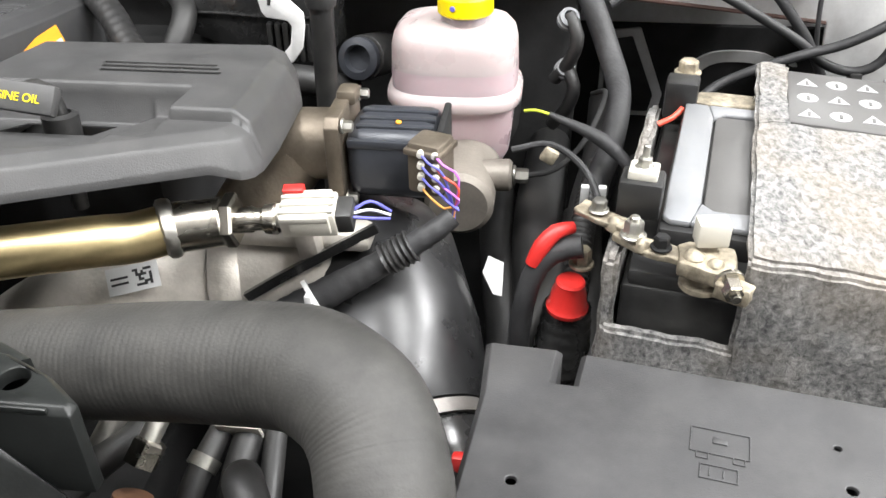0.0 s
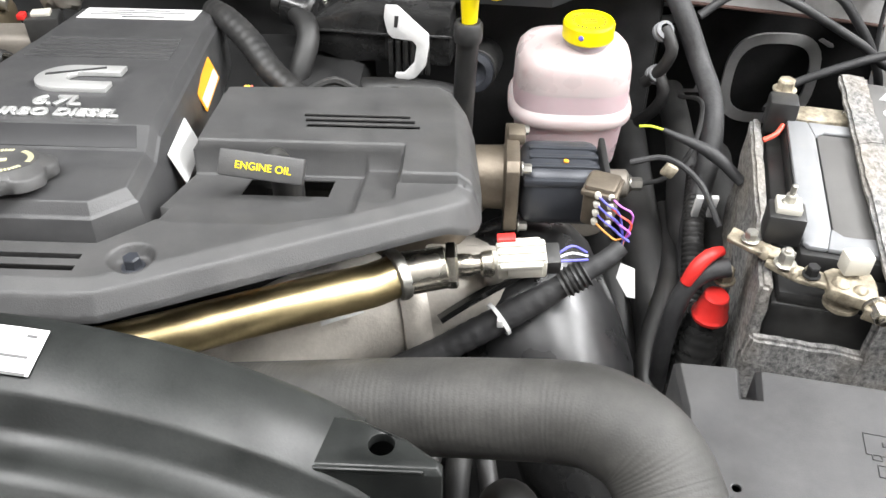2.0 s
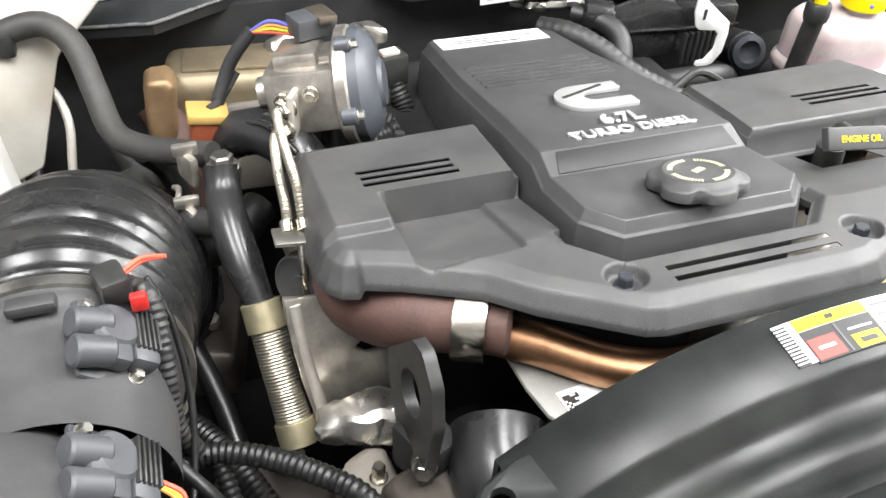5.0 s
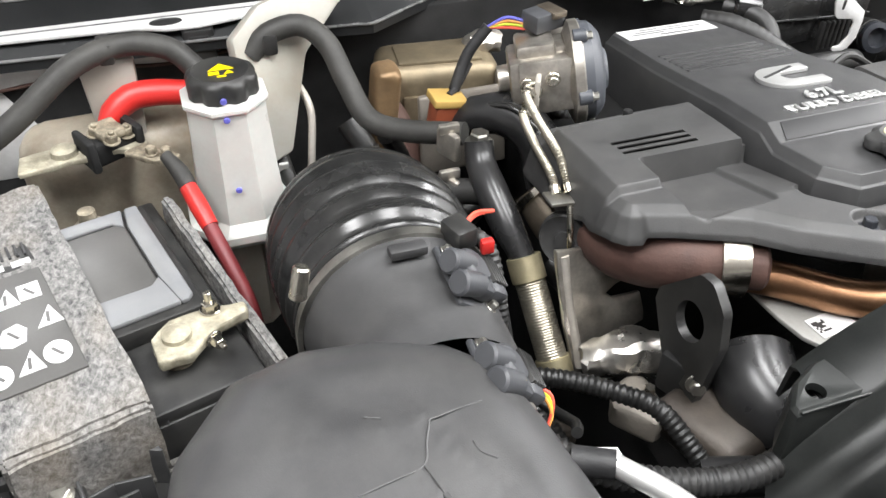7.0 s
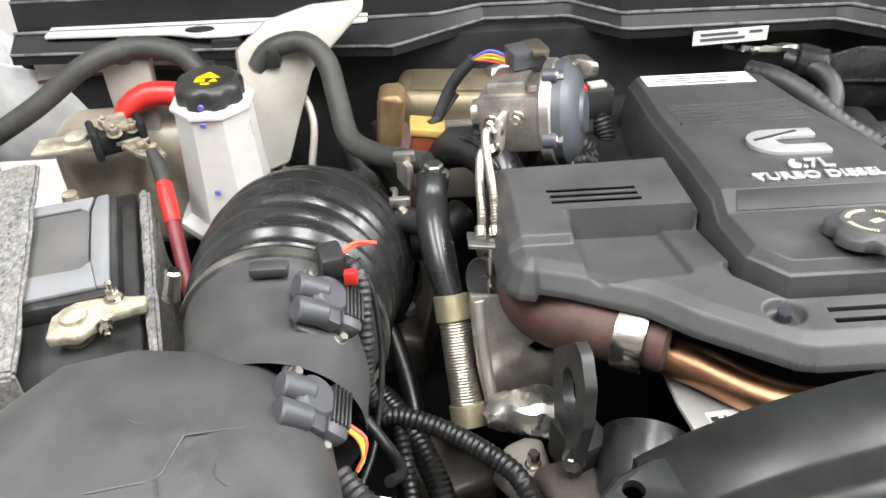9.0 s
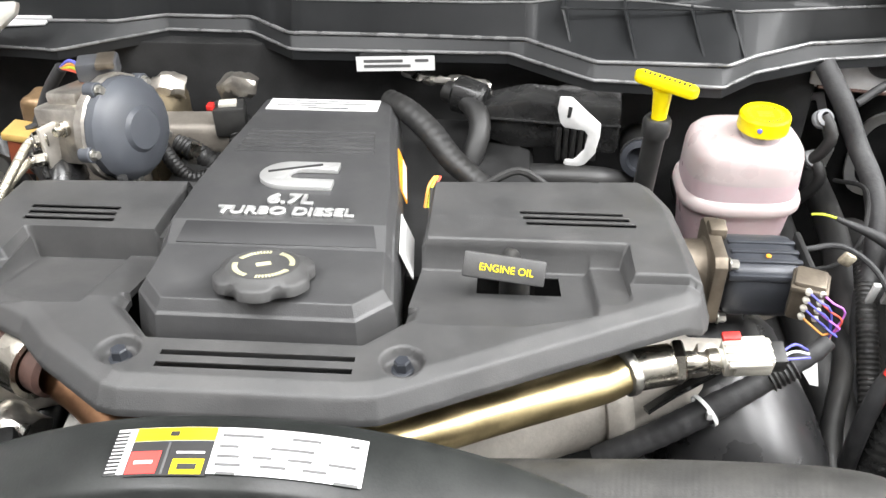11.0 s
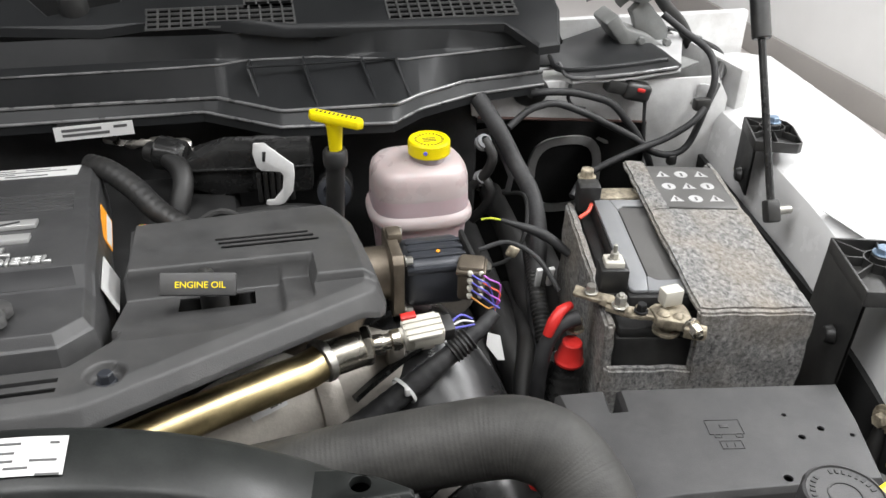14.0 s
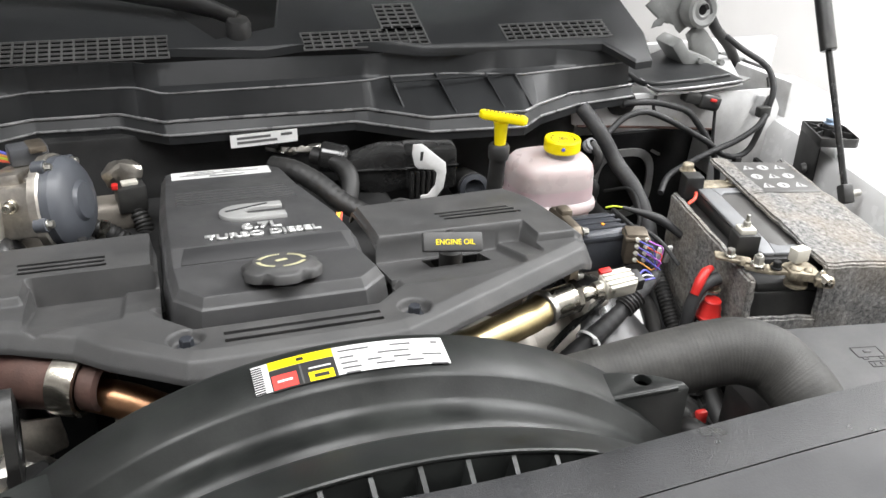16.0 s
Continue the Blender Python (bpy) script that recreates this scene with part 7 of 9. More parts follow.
def firewall_unit():
    t = thing("heater_valve_unit", (-0.17, 1.01, 1.1), "black plastic unit with hoses and a pale steel bracket", "control unit")
    bm = prism(bm_new(), [(-0.055, 0.004), (-0.035, 0.022), (0.01, 0.036), (0.052, 0.036), (0.052, -0.030), (0.0, -0.036), (-0.055, -0.016)], -0.025, 0.025, 0.005, basis((-0.205, 1.02, 1.142), (1, -0.12, 0), (0, 0, 1)))
    box(bm, (0.085, 0.055, 0.07), (-0.115, 1.01, 1.145), Matrix.Rotation(-0.12, 4, "Z"), 0.008)
    rod(bm, (-0.245, 1.02, 1.16), (-0.285, 1.035, 1.165), 0.022, 0.024, 24, 0.004)
    part("body", bm, GLOSS, t)
    part("seam", tube(bm_new(), [(-0.258, 0.999, 1.148), (-0.22, 0.994, 1.150), (-0.156, 0.986, 1.150), (-0.075, 0.978, 1.152)], 0.002, 8), GLOSS, t)
    for k in range(6):
        part("fin", box(bm_new(), (0.006, 0.012, 0.045), (-0.150 + k * 0.009, 0.985, 1.122), None, 0.002), BLACK, t)
    m = basis((-0.145, 0.966, 1.150), (1, -0.1, 0), (0, 0.1, 1))
    pts = [(-0.008, 0.046), (0.006, 0.046), (0.022, 0.032), (0.043, 0.014), (0.044, 0.0), (0.040, -0.026), (0.028, -0.042), (0.012, -0.048), (0.002, -0.042), (0.004, -0.036), (0.014, -0.036), (0.026, -0.022), (0.029, -0.002), (0.024, 0.004), (0.0, 0.006), (-0.006, 0.012), (-0.010, 0.03)]
    part("bracket", crumple(prism(bm_new(), pts, 0, 0.004, 0.0012, m), 0.0006, 120, 0), PRIMER, t, "pale bent steel bracket")
    part("bracket_slot", prism(bm_new(), [(0.002, 0.020), (0.006, 0.020), (0.008, 0.034), (0.003, 0.034)], 0.003, 0.0046, 0.0003, m), INK, t)
    part("port", lathe(bm_new(), [(0.018, 0), (0.024, 0.004), (0.024, 0.014), (0.016, 0.016), (0.014, 0.006), (0.0001, 0.004)], (-0.045, 0.985, 1.105), (-0.2, -1, 0.3), 28), MOTOR, t)
    part("port_body", rod(bm_new(), (-0.045, 0.985, 1.105), (-0.035, 1.07, 1.08), 0.026), BLACK, t)
    h = thing("corrugated_hose", (-0.30, 0.98, 1.1), "black corrugated hose beside the valve cover", "hose", "hoses")
    part("hose", tube(bm_new(), [(-0.365, 0.99, 1.175), (-0.338, 0.96, 1.176), (-0.307, 0.93, 1.163), (-0.280, 0.90, 1.145), (-0.250, 0.875, 1.132), (-0.22, 0.85, 1.12), (-0.18, 0.84, 1.09)], [0.013, 0.0145, 0.015, 0.0145, 0.0135, 0.012, 0.010], 18, 0.004, ribs=0.0007, pitch=0.011), RUBBER, h)
    for k, mm in enumerate((ORANGEW, YELW, REDW)):
        part("wire", tube(bm_new(), [(-0.306 + 0.004 * k, 0.825, 1.125), (-0.302 + 0.004 * k, 0.838, 1.146), (-0.296 + 0.003 * k, 0.852, 1.150)], 0.0018, 8, 0.004), mm, h)
    part("hose", tube(bm_new(), [(-0.295, 1.04, 1.165), (-0.262, 1.01, 1.16), (-0.25, 0.98, 1.145), (-0.262, 0.95, 1.11), (-0.29, 0.93, 1.06)], 0.014, 18), RUBBER, h)
    part("hose", tube(bm_new(), [(-0.20, 0.97, 1.08), (-0.16, 0.955, 1.09), (-0.10, 0.96, 1.085), (-0.06, 0.99, 1.06)], 0.017, 18), RUBBER, h)
    part("fitting", rod(bm_new(), (-0.215, 0.868, 1.122), (-0.195, 0.862, 1.112), 0.016, None, 20, 0.003), GLOSS, h)
    w = thing("foil_wrap", (-0.28, 1.04, 1.15), "crumpled silver foil strips on the firewall insulation", "foil")
    for pts, r in (([(-0.36, 1.10, 1.163), (-0.32, 1.085, 1.158), (-0.28, 1.075, 1.163), (-0.24, 1.07, 1.158)], 0.006), ([(-0.252, 1.04, 1.172), (-0.243, 1.035, 1.168)], 0.006), ([(-0.20, 0.845, 1.125), (-0.185, 0.84, 1.12)], 0.006)):
        part("strip", crumple(tube(bm_new(), pts, r, 10, 0.006), 0.004, 160, 0), FOIL, w, smooth=20)
    part("hose", tube(bm_new(), [(-0.24, 0.86, 1.135), (-0.20, 0.87, 1.15), (-0.16, 0.86, 1.13)], 0.005, 8), RUBBER, h)


firewall_unit()


def washer_bottle():
    c = Vector((0.270, 0.277, 0.0))
    t = thing("washer_bottle", (c.x, c.y, 0.8), "milky washer bottle with a black round cap", "washer bottle")
    rows = []
    for z, w, e in ((0.82, 0.055, 4), (0.83, 0.062, 4), (1.03, 0.062, 4), (1.082, 0.058, 3.4), (1.107, 0.048, 2.8), (1.122, 0.034, 2.2), (1.128, 0.027, 2), (1.152, 0.026, 2)):
        row = []
        for i in range(41):
            a = 2 * math.pi * i / 40
            ca, sa = math.cos(a), math.sin(a)
            row.append((c.x + w * math.copysign(abs(ca) ** (2 / e), ca), c.y + w * 0.85 * math.copysign(abs(sa) ** (2 / e), sa), z))
        rows.append(row)
    part("bottle", sheet(bm_new(), rows), TRANSL, t, "milky moulded bottle", smooth=60)
    rows = []
    for z, k, w in ((1.144, 0.96, 0.6), (1.146, 1.0, 1), (1.164, 1.0, 1), (1.169, 0.95, 0.5), (1.170, 0.88, 0), (1.1685, 0.86, 0), (1.1685, 0.01, 0)):
        row = []
        for i in range(97):
            a = 2 * math.pi * i / 96
            r = 0.034 * k * (1 - 0.07 * w * (0.5 + 0.5 * math.cos(a * 8)) ** 3)
            row.append((c.x + r * math.cos(a), c.y + r * math.sin(a), z))
        rows.append(row)
    cap = part("cap", sheet(bm_new(), rows), PLATE, t, "black scalloped screw cap", smooth=45)
    bm = bm_new()
    for k in range(30):
        if k % 10 > 7:
            continue
        a = 2 * math.pi * k / 30
        slab(bm, Matrix.Translation((c.x + 0.0245 * math.cos(a), c.y + 0.0245 * math.sin(a), 1.1685)) @ Matrix.Rotation(a, 4, "Z"), -0.002, 0.002, -0.0012, 0.0012, 0.0008)
    part("print", bm, INK, cap)
    part("mark", lathe(bm_new(), [(0.012, 0), (0.0122, 0.0008), (0.0135, 0.0008), (0.0138, 0)], (c.x, c.y, 1.1685), (0, 0, 1), 30), INK, cap)
    part("tab", box(box(bm_new(), (0.030, 0.018, 0.008), (0.353, 0.303, 1.150), Matrix.Rotation(-0.3, 4, "Z"), 0.002), (0.056, 0.008, 0.004), (0.325, 0.292, 1.149), Matrix.Rotation(0.35, 4, "Z"), 0.001), YELLOW, cap, "yellow tab")
    part("dot", rod(bm_new(), (0.285, 0.2240, 1.057), (0.285, 0.2210, 1.057), 0.003), BLUEW, t, "blue paint dot")


washer_bottle()


def lower_lines():
    t = thing("lower_hose_bundle", (0.15, 0.75, 0.7), "dark oily hoses low beside the battery", "hose", "hoses")
    for pts, r in (([(0.19, 0.52, 0.80), (0.175, 0.62, 0.86), (0.17, 0.74, 0.92), (0.16, 0.88, 0.95), (0.17, 1.08, 0.95)], 0.028), ([(0.225, 0.60, 0.85), (0.215, 0.72, 0.93), (0.21, 0.85, 0.97), (0.23, 1.0, 0.98), (0.24, 1.16, 0.98)], 0.020),
                   ([(0.13, 0.62, 0.80), (0.135, 0.74, 0.88), (0.12, 0.86, 0.92), (0.10, 1.05, 0.92)], 0.024), ([(0.15, 0.56, 0.88), (0.145, 0.66, 0.93), (0.185, 0.78, 0.96), (0.20, 0.92, 0.94)], 0.012),
                   ([(0.25, 0.70, 0.90), (0.27, 0.90, 0.92), (0.30, 1.10, 0.90)], 0.035)):
        part("hose", tube(bm_new(), pts, r, 18, 0.02), RUBBER, t)
    part("corrugated", tube(bm_new(), [(0.205, 0.60, 0.84), (0.20, 0.70, 0.93), (0.205, 0.79, 1.0), (0.22, 0.88, 1.03)], 0.011, 14, 0.004, ribs=0.0018, pitch=0.006), RUBBER, t)


lower_lines()


def earth_stud():
    t = thing("earth_stud", (0.508, 0.477, 1.022), "dull brass earth stud with a black cable on the wing", "earth stud")
    o = Vector((0.508, 0.477, 1.022))
    part("lug", lathe(bm_new(), [(0.0001, 0), (0.016, 0), (0.017, 0.002), (0.016, 0.004), (0.0001, 0.004)], o, (-1, -0.15, 0.1), 24), OXIDE, t, "round brass cable lug")
    hexbolt("nut", o + Vector((-0.004, -0.0006, 0.0004)), (-1, -0.15, 0.1), 0.0085, 0.010, OXIDE, t)
    part("cable", tube(bm_new(), [o + Vector((-0.004, 0, -0.010)), o + Vector((-0.008, -0.004, -0.035)), o + Vector((-0.010, -0.010, -0.075)), o + Vector((-0.006, -0.03, -0.14)), o + Vector((0.0, -0.05, -0.25))], [0.006, 0.009, 0.010, 0.010, 0.010], 14), RUBBER, t)


earth_stud()


# ---- passenger's side ----
def left_battery():
    at, ang = (-1.150, 0.540, 1.140), 15
    m0 = Matrix.Translation(at) @ Matrix.Rotation(radians(ang), 4, "Z") @ Matrix.Translation((-0.018, 0, 0))
    at = m0.translation
    t, m = battery(at, ang, -1, "batteries")
    j = felt_jacket(m, t, False, 0.002)
    pm = Matrix.Translation(at) @ Matrix.Rotation(radians(ang), 4, "Z")
    bm = prism(bm_new(), [(-0.116, 0.062), (-0.032, 0.062), (-0.035, 0.215), (-0.116, 0.217)], 0.003, 0.0065, 0.001, pm)
    wp = part("warning_panel", bm, BATTDARK, None, "")
    wp.matrix_basis = LEFT_SEAT
    tagged(wp, "dark panel with large white warning symbols on the battery", "label")
    for u, v, shape in ((-0.045, 0.139, 3), (-0.049, 0.091, 0), (-0.072, 0.089, 3), (-0.097, 0.086, 0), (-0.076, 0.130, 5), (-0.099, 0.128, 0), (-0.072, 0.180, 3), (-0.051, 0.182, 4), (-0.098, 0.176, 4)):
        if shape == 0:
            outline = [(0.0115 * math.cos(a * math.pi / 12), 0.0145 * math.sin(a * math.pi / 12)) for a in range(24)]
        elif shape == 3:
            outline = [(-0.011, -0.011), (0.011, -0.011), (0.004, 0.016)]
        elif shape == 4:
            outline = [(-0.010, -0.010), (0.009, -0.011), (0.010, 0.012), (-0.009, 0.012)]
        else:
            outline = [(-0.012, -0.010), (-0.004, -0.015), (0.008, -0.012), (0.012, 0.004), (0.006, 0.014), (-0.006, 0.011), (-0.010, 0.004)]
        m1 = pm @ Matrix.Translation((u, v, 0.0065))
        sign = part("symbol", prism(bm_new(), outline, 0, 0.0008, 0, m1), PAPER, wp)
        part("mark", slab(bm_new(), m1 @ Matrix.Rotation(0.5 if shape != 3 else -0.15, 4, "Z"), -0.0014, 0.0014, -0.007, 0.007, 0.0012), BATTDARK, sign)
    comb = part("vent_comb", prism(bm_new(), [(-0.116, 0.226), (-0.034, 0.224), (-0.037, 0.262), (-0.116, 0.270)], -0.001, 0.004, 0.001, pm), BLACK, wp, "ribbed black vent comb")
    for k in range(11):
        part("rib", slab(bm_new(), pm @ Matrix.Translation((-0.112 + k * 0.007, 0, 0.004)), 0, 0.0028, 0.242, 0.262, 0.0026, 0.0006), PLATE, comb)
    for k in range(3):
        part("print", slab(bm_new(), pm @ Matrix.Translation((-0.104 + k * 0.024, 0, 0.004)), 0, 0.017, 0.228, 0.237, 0.0006), PAPER, comb)
    c = thing("battery_clamp", (-1.135, 0.615, 1.1), "pale oxidised battery clamp with steel bolt", "battery clamp", "battery clamps")
    bm = bm_new()
    prism(bm, [(0.018, 0.045), (0.045, 0.040), (0.075, 0.060), (0.108, 0.064), (0.112, 0.078), (0.075, 0.090), (0.045, 0.092), (0.022, 0.078)], -0.018, -0.006, 0.003, pm)
    part("clamp", crumple(bm, 0.0012, 120, 2), PALELEAD, c, "pale oxidised lead clamp")
    part("post", crumple(lathe(bm_new(), [(0.014, -0.006), (0.013, 0.004), (0.010, 0.0055), (0.0001, 0.006)], pm @ Vector((0.043, 0.068, -0.006)), (0, 0, 1), 20), 0.0008, 150, 0), PALELEAD, c)
    hexbolt("bolt", pm @ Vector((0.070, 0.052, -0.010)), (0.5, -1, 0), 0.006, 0.010, STEEL, c, stud=0.018)
    hexbolt("nut", pm @ Vector((0.080, 0.083, -0.006)), (0, 0, 1), 0.007, 0.009, STEEL, c, stud=0.022)
    c = thing("battery_clamp", (-1.2, 0.91, 1.1), "corroded rear battery clamp with a fuse holder", "battery clamp", "battery clamps")
    bm = prism(bm_new(), [(-1.285, 0.915), (-1.235, 0.925), (-1.180, 0.935), (-1.150, 0.930), (-1.145, 0.945), (-1.185, 0.965), (-1.240, 0.962), (-1.285, 0.950)], 1.132, 1.139, 0.0015)
    part("strap", crumple(bm, 0.0014, 110, 2), PALELEAD, c, "pale crusted strap")
    part("post", crumple(lathe(bm_new(), [(0.015, 0), (0.014, 0.008), (0.010, 0.010), (0.0001, 0.010)], (-1.236, 0.943, 1.138), (0, 0, 1), 20), 0.001, 150, 0), PALELEAD, c)
    holder = part("holder", crumple(box(bm_new(), (0.058, 0.034, 0.030), (-1.186, 0.952, 1.136), Matrix.Rotation(0.45, 4, "Z"), 0.006), 0.0018, 120, 1), DARK, c)
    for dx in (-0.026, 0.026):
        part("arm", crumple(box(bm_new(), (0.010, 0.044, 0.040), (-1.186 + dx, 0.950 + dx * 0.45, 1.140), Matrix.Rotation(0.45, 4, "Z"), 0.004), 0.0012, 120, 1), DARK, holder)
    part("saddle", crumple(box(bm_new(), (0.030, 0.036, 0.012), (-1.186, 0.952, 1.156), Matrix.Rotation(0.45, 4, "Z"), 0.003), 0.0018, 120, 2), OXIDE, holder, "corroded saddle")
    for dx, dy, dz in ((-0.016, 0.010, 0.016), (0.002, -0.012, 0.016), (0.018, 0.006, 0.012)):
        hexbolt("nut", (-1.184 + dx, 0.943 + dy, 1.136 + dz), (0.1, -0.2, 1), 0.007, 0.010, OXIDE, c, stud=0.016)
    bm = prism(bm_new(), [(-1.172, 0.912), (-1.140, 0.885), (-1.118, 0.880), (-1.112, 0.892), (-1.130, 0.905), (-1.150, 0.930)], 1.140, 1.147, 0.0015)
    part("link", crumple(bm, 0.0014, 120, 2), OXIDE, c, "corroded link plate")
    for x, y in ((-1.142, 0.900), (-1.126, 0.893)):
        hexbolt("nut", (x, y, 1.147), (0, 0, 1), 0.006, 0.008, OXIDE, c)
    k = thing("battery_cable", (-1.12, 0.88, 1.1), "red battery cable with a glossy red boot", "cable", "battery cables")
    part("boot", tube(bm_new(), [(-1.190, 0.975, 1.142), (-1.178, 0.985, 1.158), (-1.155, 0.995, 1.170), (-1.125, 0.995, 1.172), (-1.085, 0.99, 1.168)], [0.010, 0.015, 0.0165, 0.016, 0.015], 18), RED, k, "glossy red rubber boot")
    part("cable", tube(bm_new(), [(-1.128, 0.888, 1.150), (-1.116, 0.868, 1.138), (-1.110, 0.850, 1.128)], [0.007, 0.010, 0.010], 16), HOSE, k)
    part("sleeve", tube(bm_new(), [(-1.111, 0.852, 1.129), (-1.103, 0.828, 1.115), (-1.096, 0.806, 1.102)], [0.0095, 0.0105, 0.0095], 16), RED, k, "bright red sleeve")
    part("cable", tube(bm_new(), [(-1.097, 0.808, 1.103), (-1.083, 0.765, 1.075), (-1.072, 0.73, 1.045), (-1.068, 0.70, 1.00)], 0.0085, 16), REDDARK, k)


PALELEAD = mat("pale_oxidised_lead", (0.42, 0.39, 0.30), 0.6, 0.25, grain=260, bump=0.9, vary=0.35, blotch=70, dirt=(0.12, 0.1, 0.06), dirt_amount=0.7)
left_battery()


def coolant_bottle():
    t = thing("coolant_bottle", (-1.05, 0.93, 0.95), "translucent white coolant bottle with a black screw cap", "coolant bottle")
    cx, cy = -1.052, 0.922

    def octo(r, z, sx=1.0, n=8, oy=0.0):
        return [(cx + r * sx * math.cos(2 * math.pi * (i + 0.5) / n), cy + oy + r * math.sin(2 * math.pi * (i + 0.5) / n), z) for i in range(n + 1)]
    rows = [octo(0.066, 1.022), octo(0.071, 1.030), octo(0.071, 1.040), octo(0.056, 1.050), octo(0.053, 1.08), octo(0.050, 1.12), octo(0.047, 1.18), octo(0.047, 1.190), octo(0.051, 1.194), octo(0.051, 1.198), octo(0.036, 1.203)]
    part("neck", sheet(bm_new(), rows), MILK, t, "faceted milky filler column", smooth=20)
    part("lower_column", sheet(bm_new(), [octo(0.03, 0.86), octo(0.034, 1.022), octo(0.066, 1.0222)]), TRANSL, t, smooth=20)
    bm = box(bm_new(), (0.30, 0.10, 0.20), (-1.15, 1.03, 1.03), Matrix.Rotation(0.05, 4, "Z"), 0.04, 4)
    part("tank", bm, STAINED, t, "stained milky tank behind the column")
    bm = prism(bm_new(), [(-0.02, -0.10), (0.03, -0.09), (0.085, 0.02), (0.165, 0.08), (0.17, 0.095), (0.10, 0.10), (0.04, 0.09), (-0.005, 0.06)], -0.012, 0.012, 0.005, basis((-1.02, 0.985, 1.165), (1, 0.35, 0), (0, 0.45, 1)))
    part("ear", bm, TRANSL, t, "milky mounting ear")
    bm = prism(bm_new(), [(-0.022, -0.12), (0.024, -0.12), (0.030, 0.045), (-0.034, 0.05)], -0.01, 0.01, 0.004, basis((-1.172, 1.01, 1.168), (1, 0.0, 0), (0, 0.12, 1)))
    part("ear", bm, TRANSL, t)
    bm = bm_new()
    rows = []
    for z, k, w in ((1.197, 0.93, 0.5), (1.199, 1.0, 1), (1.218, 1.0, 1), (1.223, 0.94, 0.6), (1.225, 0.84, 0), (1.2265, 0.78, 0), (1.2258, 0.74, 0), (1.2258, 0.01, 0)):
        row = []
        for i in range(97):
            a = 2 * math.pi * i / 96
            r = 0.0405 * k * (1 - 0.10 * w * (0.5 + 0.5 * math.cos(a * 8)) ** 2)
            row.append((cx + r * math.cos(a), cy + r * math.sin(a), z))
        rows.append(row)
    cap = part("cap", sheet(bm, rows), BLACK, t, "black scalloped pressure cap", smooth=45)
    bm = bm_new()
    q = Matrix.Translation((cx, cy, 1.2260)) @ Matrix.Diagonal((0.85, 0.85, 1, 1))
    for pts in ([(-0.016, -0.002), (0.018, -0.002), (0.001, 0.016)], [(0.004, -0.014), (0.016, -0.014), (0.010, -0.005)]):
        prism(bm, pts, 0, 0.0006, 0, q)
    slab(bm, q, -0.016, -0.002, -0.014, -0.006, 0.0006)
    slab(bm, q, -0.006, 0.006, -0.022, -0.018, 0.0006)
    part("print", bm, YELINK, cap)
    for z, y in ((1.208, 0.8825), (1.188, 0.8765), (1.098, 0.872)):
        part("dot", rod(bm_new(), (-1.056, y, z), (-1.056, y - 0.0035, z), 0.0036), BLUEW, t, "blue paint dot")
    h = thing("coolant_hose", (-0.95, 1.0, 1.2), "grey rubber heater hose in an S bend", "hose", "hoses")
    part("hose", tube(bm_new(), [(-1.01, 1.0, 1.20), (-0.985, 1.005, 1.222), (-0.945, 1.005, 1.228), (-0.918, 0.985, 1.21), (-0.905, 0.945, 1.175), (-0.892, 0.90, 1.148), (-0.86, 0.865, 1.145), (-0.80, 0.815, 1.158)], 0.0135, 18), HOSE, h)
    part("clip", box(bm_new(), (0.018, 0.034, 0.026), (-0.985, 1.006, 1.213), None, 0.004), BLACK, h)
    h = thing("coolant_hose", (-1.25, 1.0, 1.2), "grey rubber hose rising to the coolant bottle", "hose", "hoses")
    part("hose", tube(bm_new(), [(-1.075, 0.985, 1.20), (-1.10, 1.0, 1.222), (-1.15, 1.005, 1.232), (-1.21, 0.985, 1.222), (-1.28, 0.955, 1.18), (-1.36, 0.93, 1.14)], 0.0135, 18), HOSE, h)
    part("clip", box(bm_new(), (0.018, 0.034, 0.026), (-1.17, 1.006, 1.228), None, 0.004), BLACK, h)


STAINED = mat("stained_tank", (0.42, 0.375, 0.30), 0.4, grain=200, bump=0.1, vary=0.2, blotch=14, dirt=(0.16, 0.11, 0.06), dirt_amount=0.8, sss=0.2)
coolant_bottle()


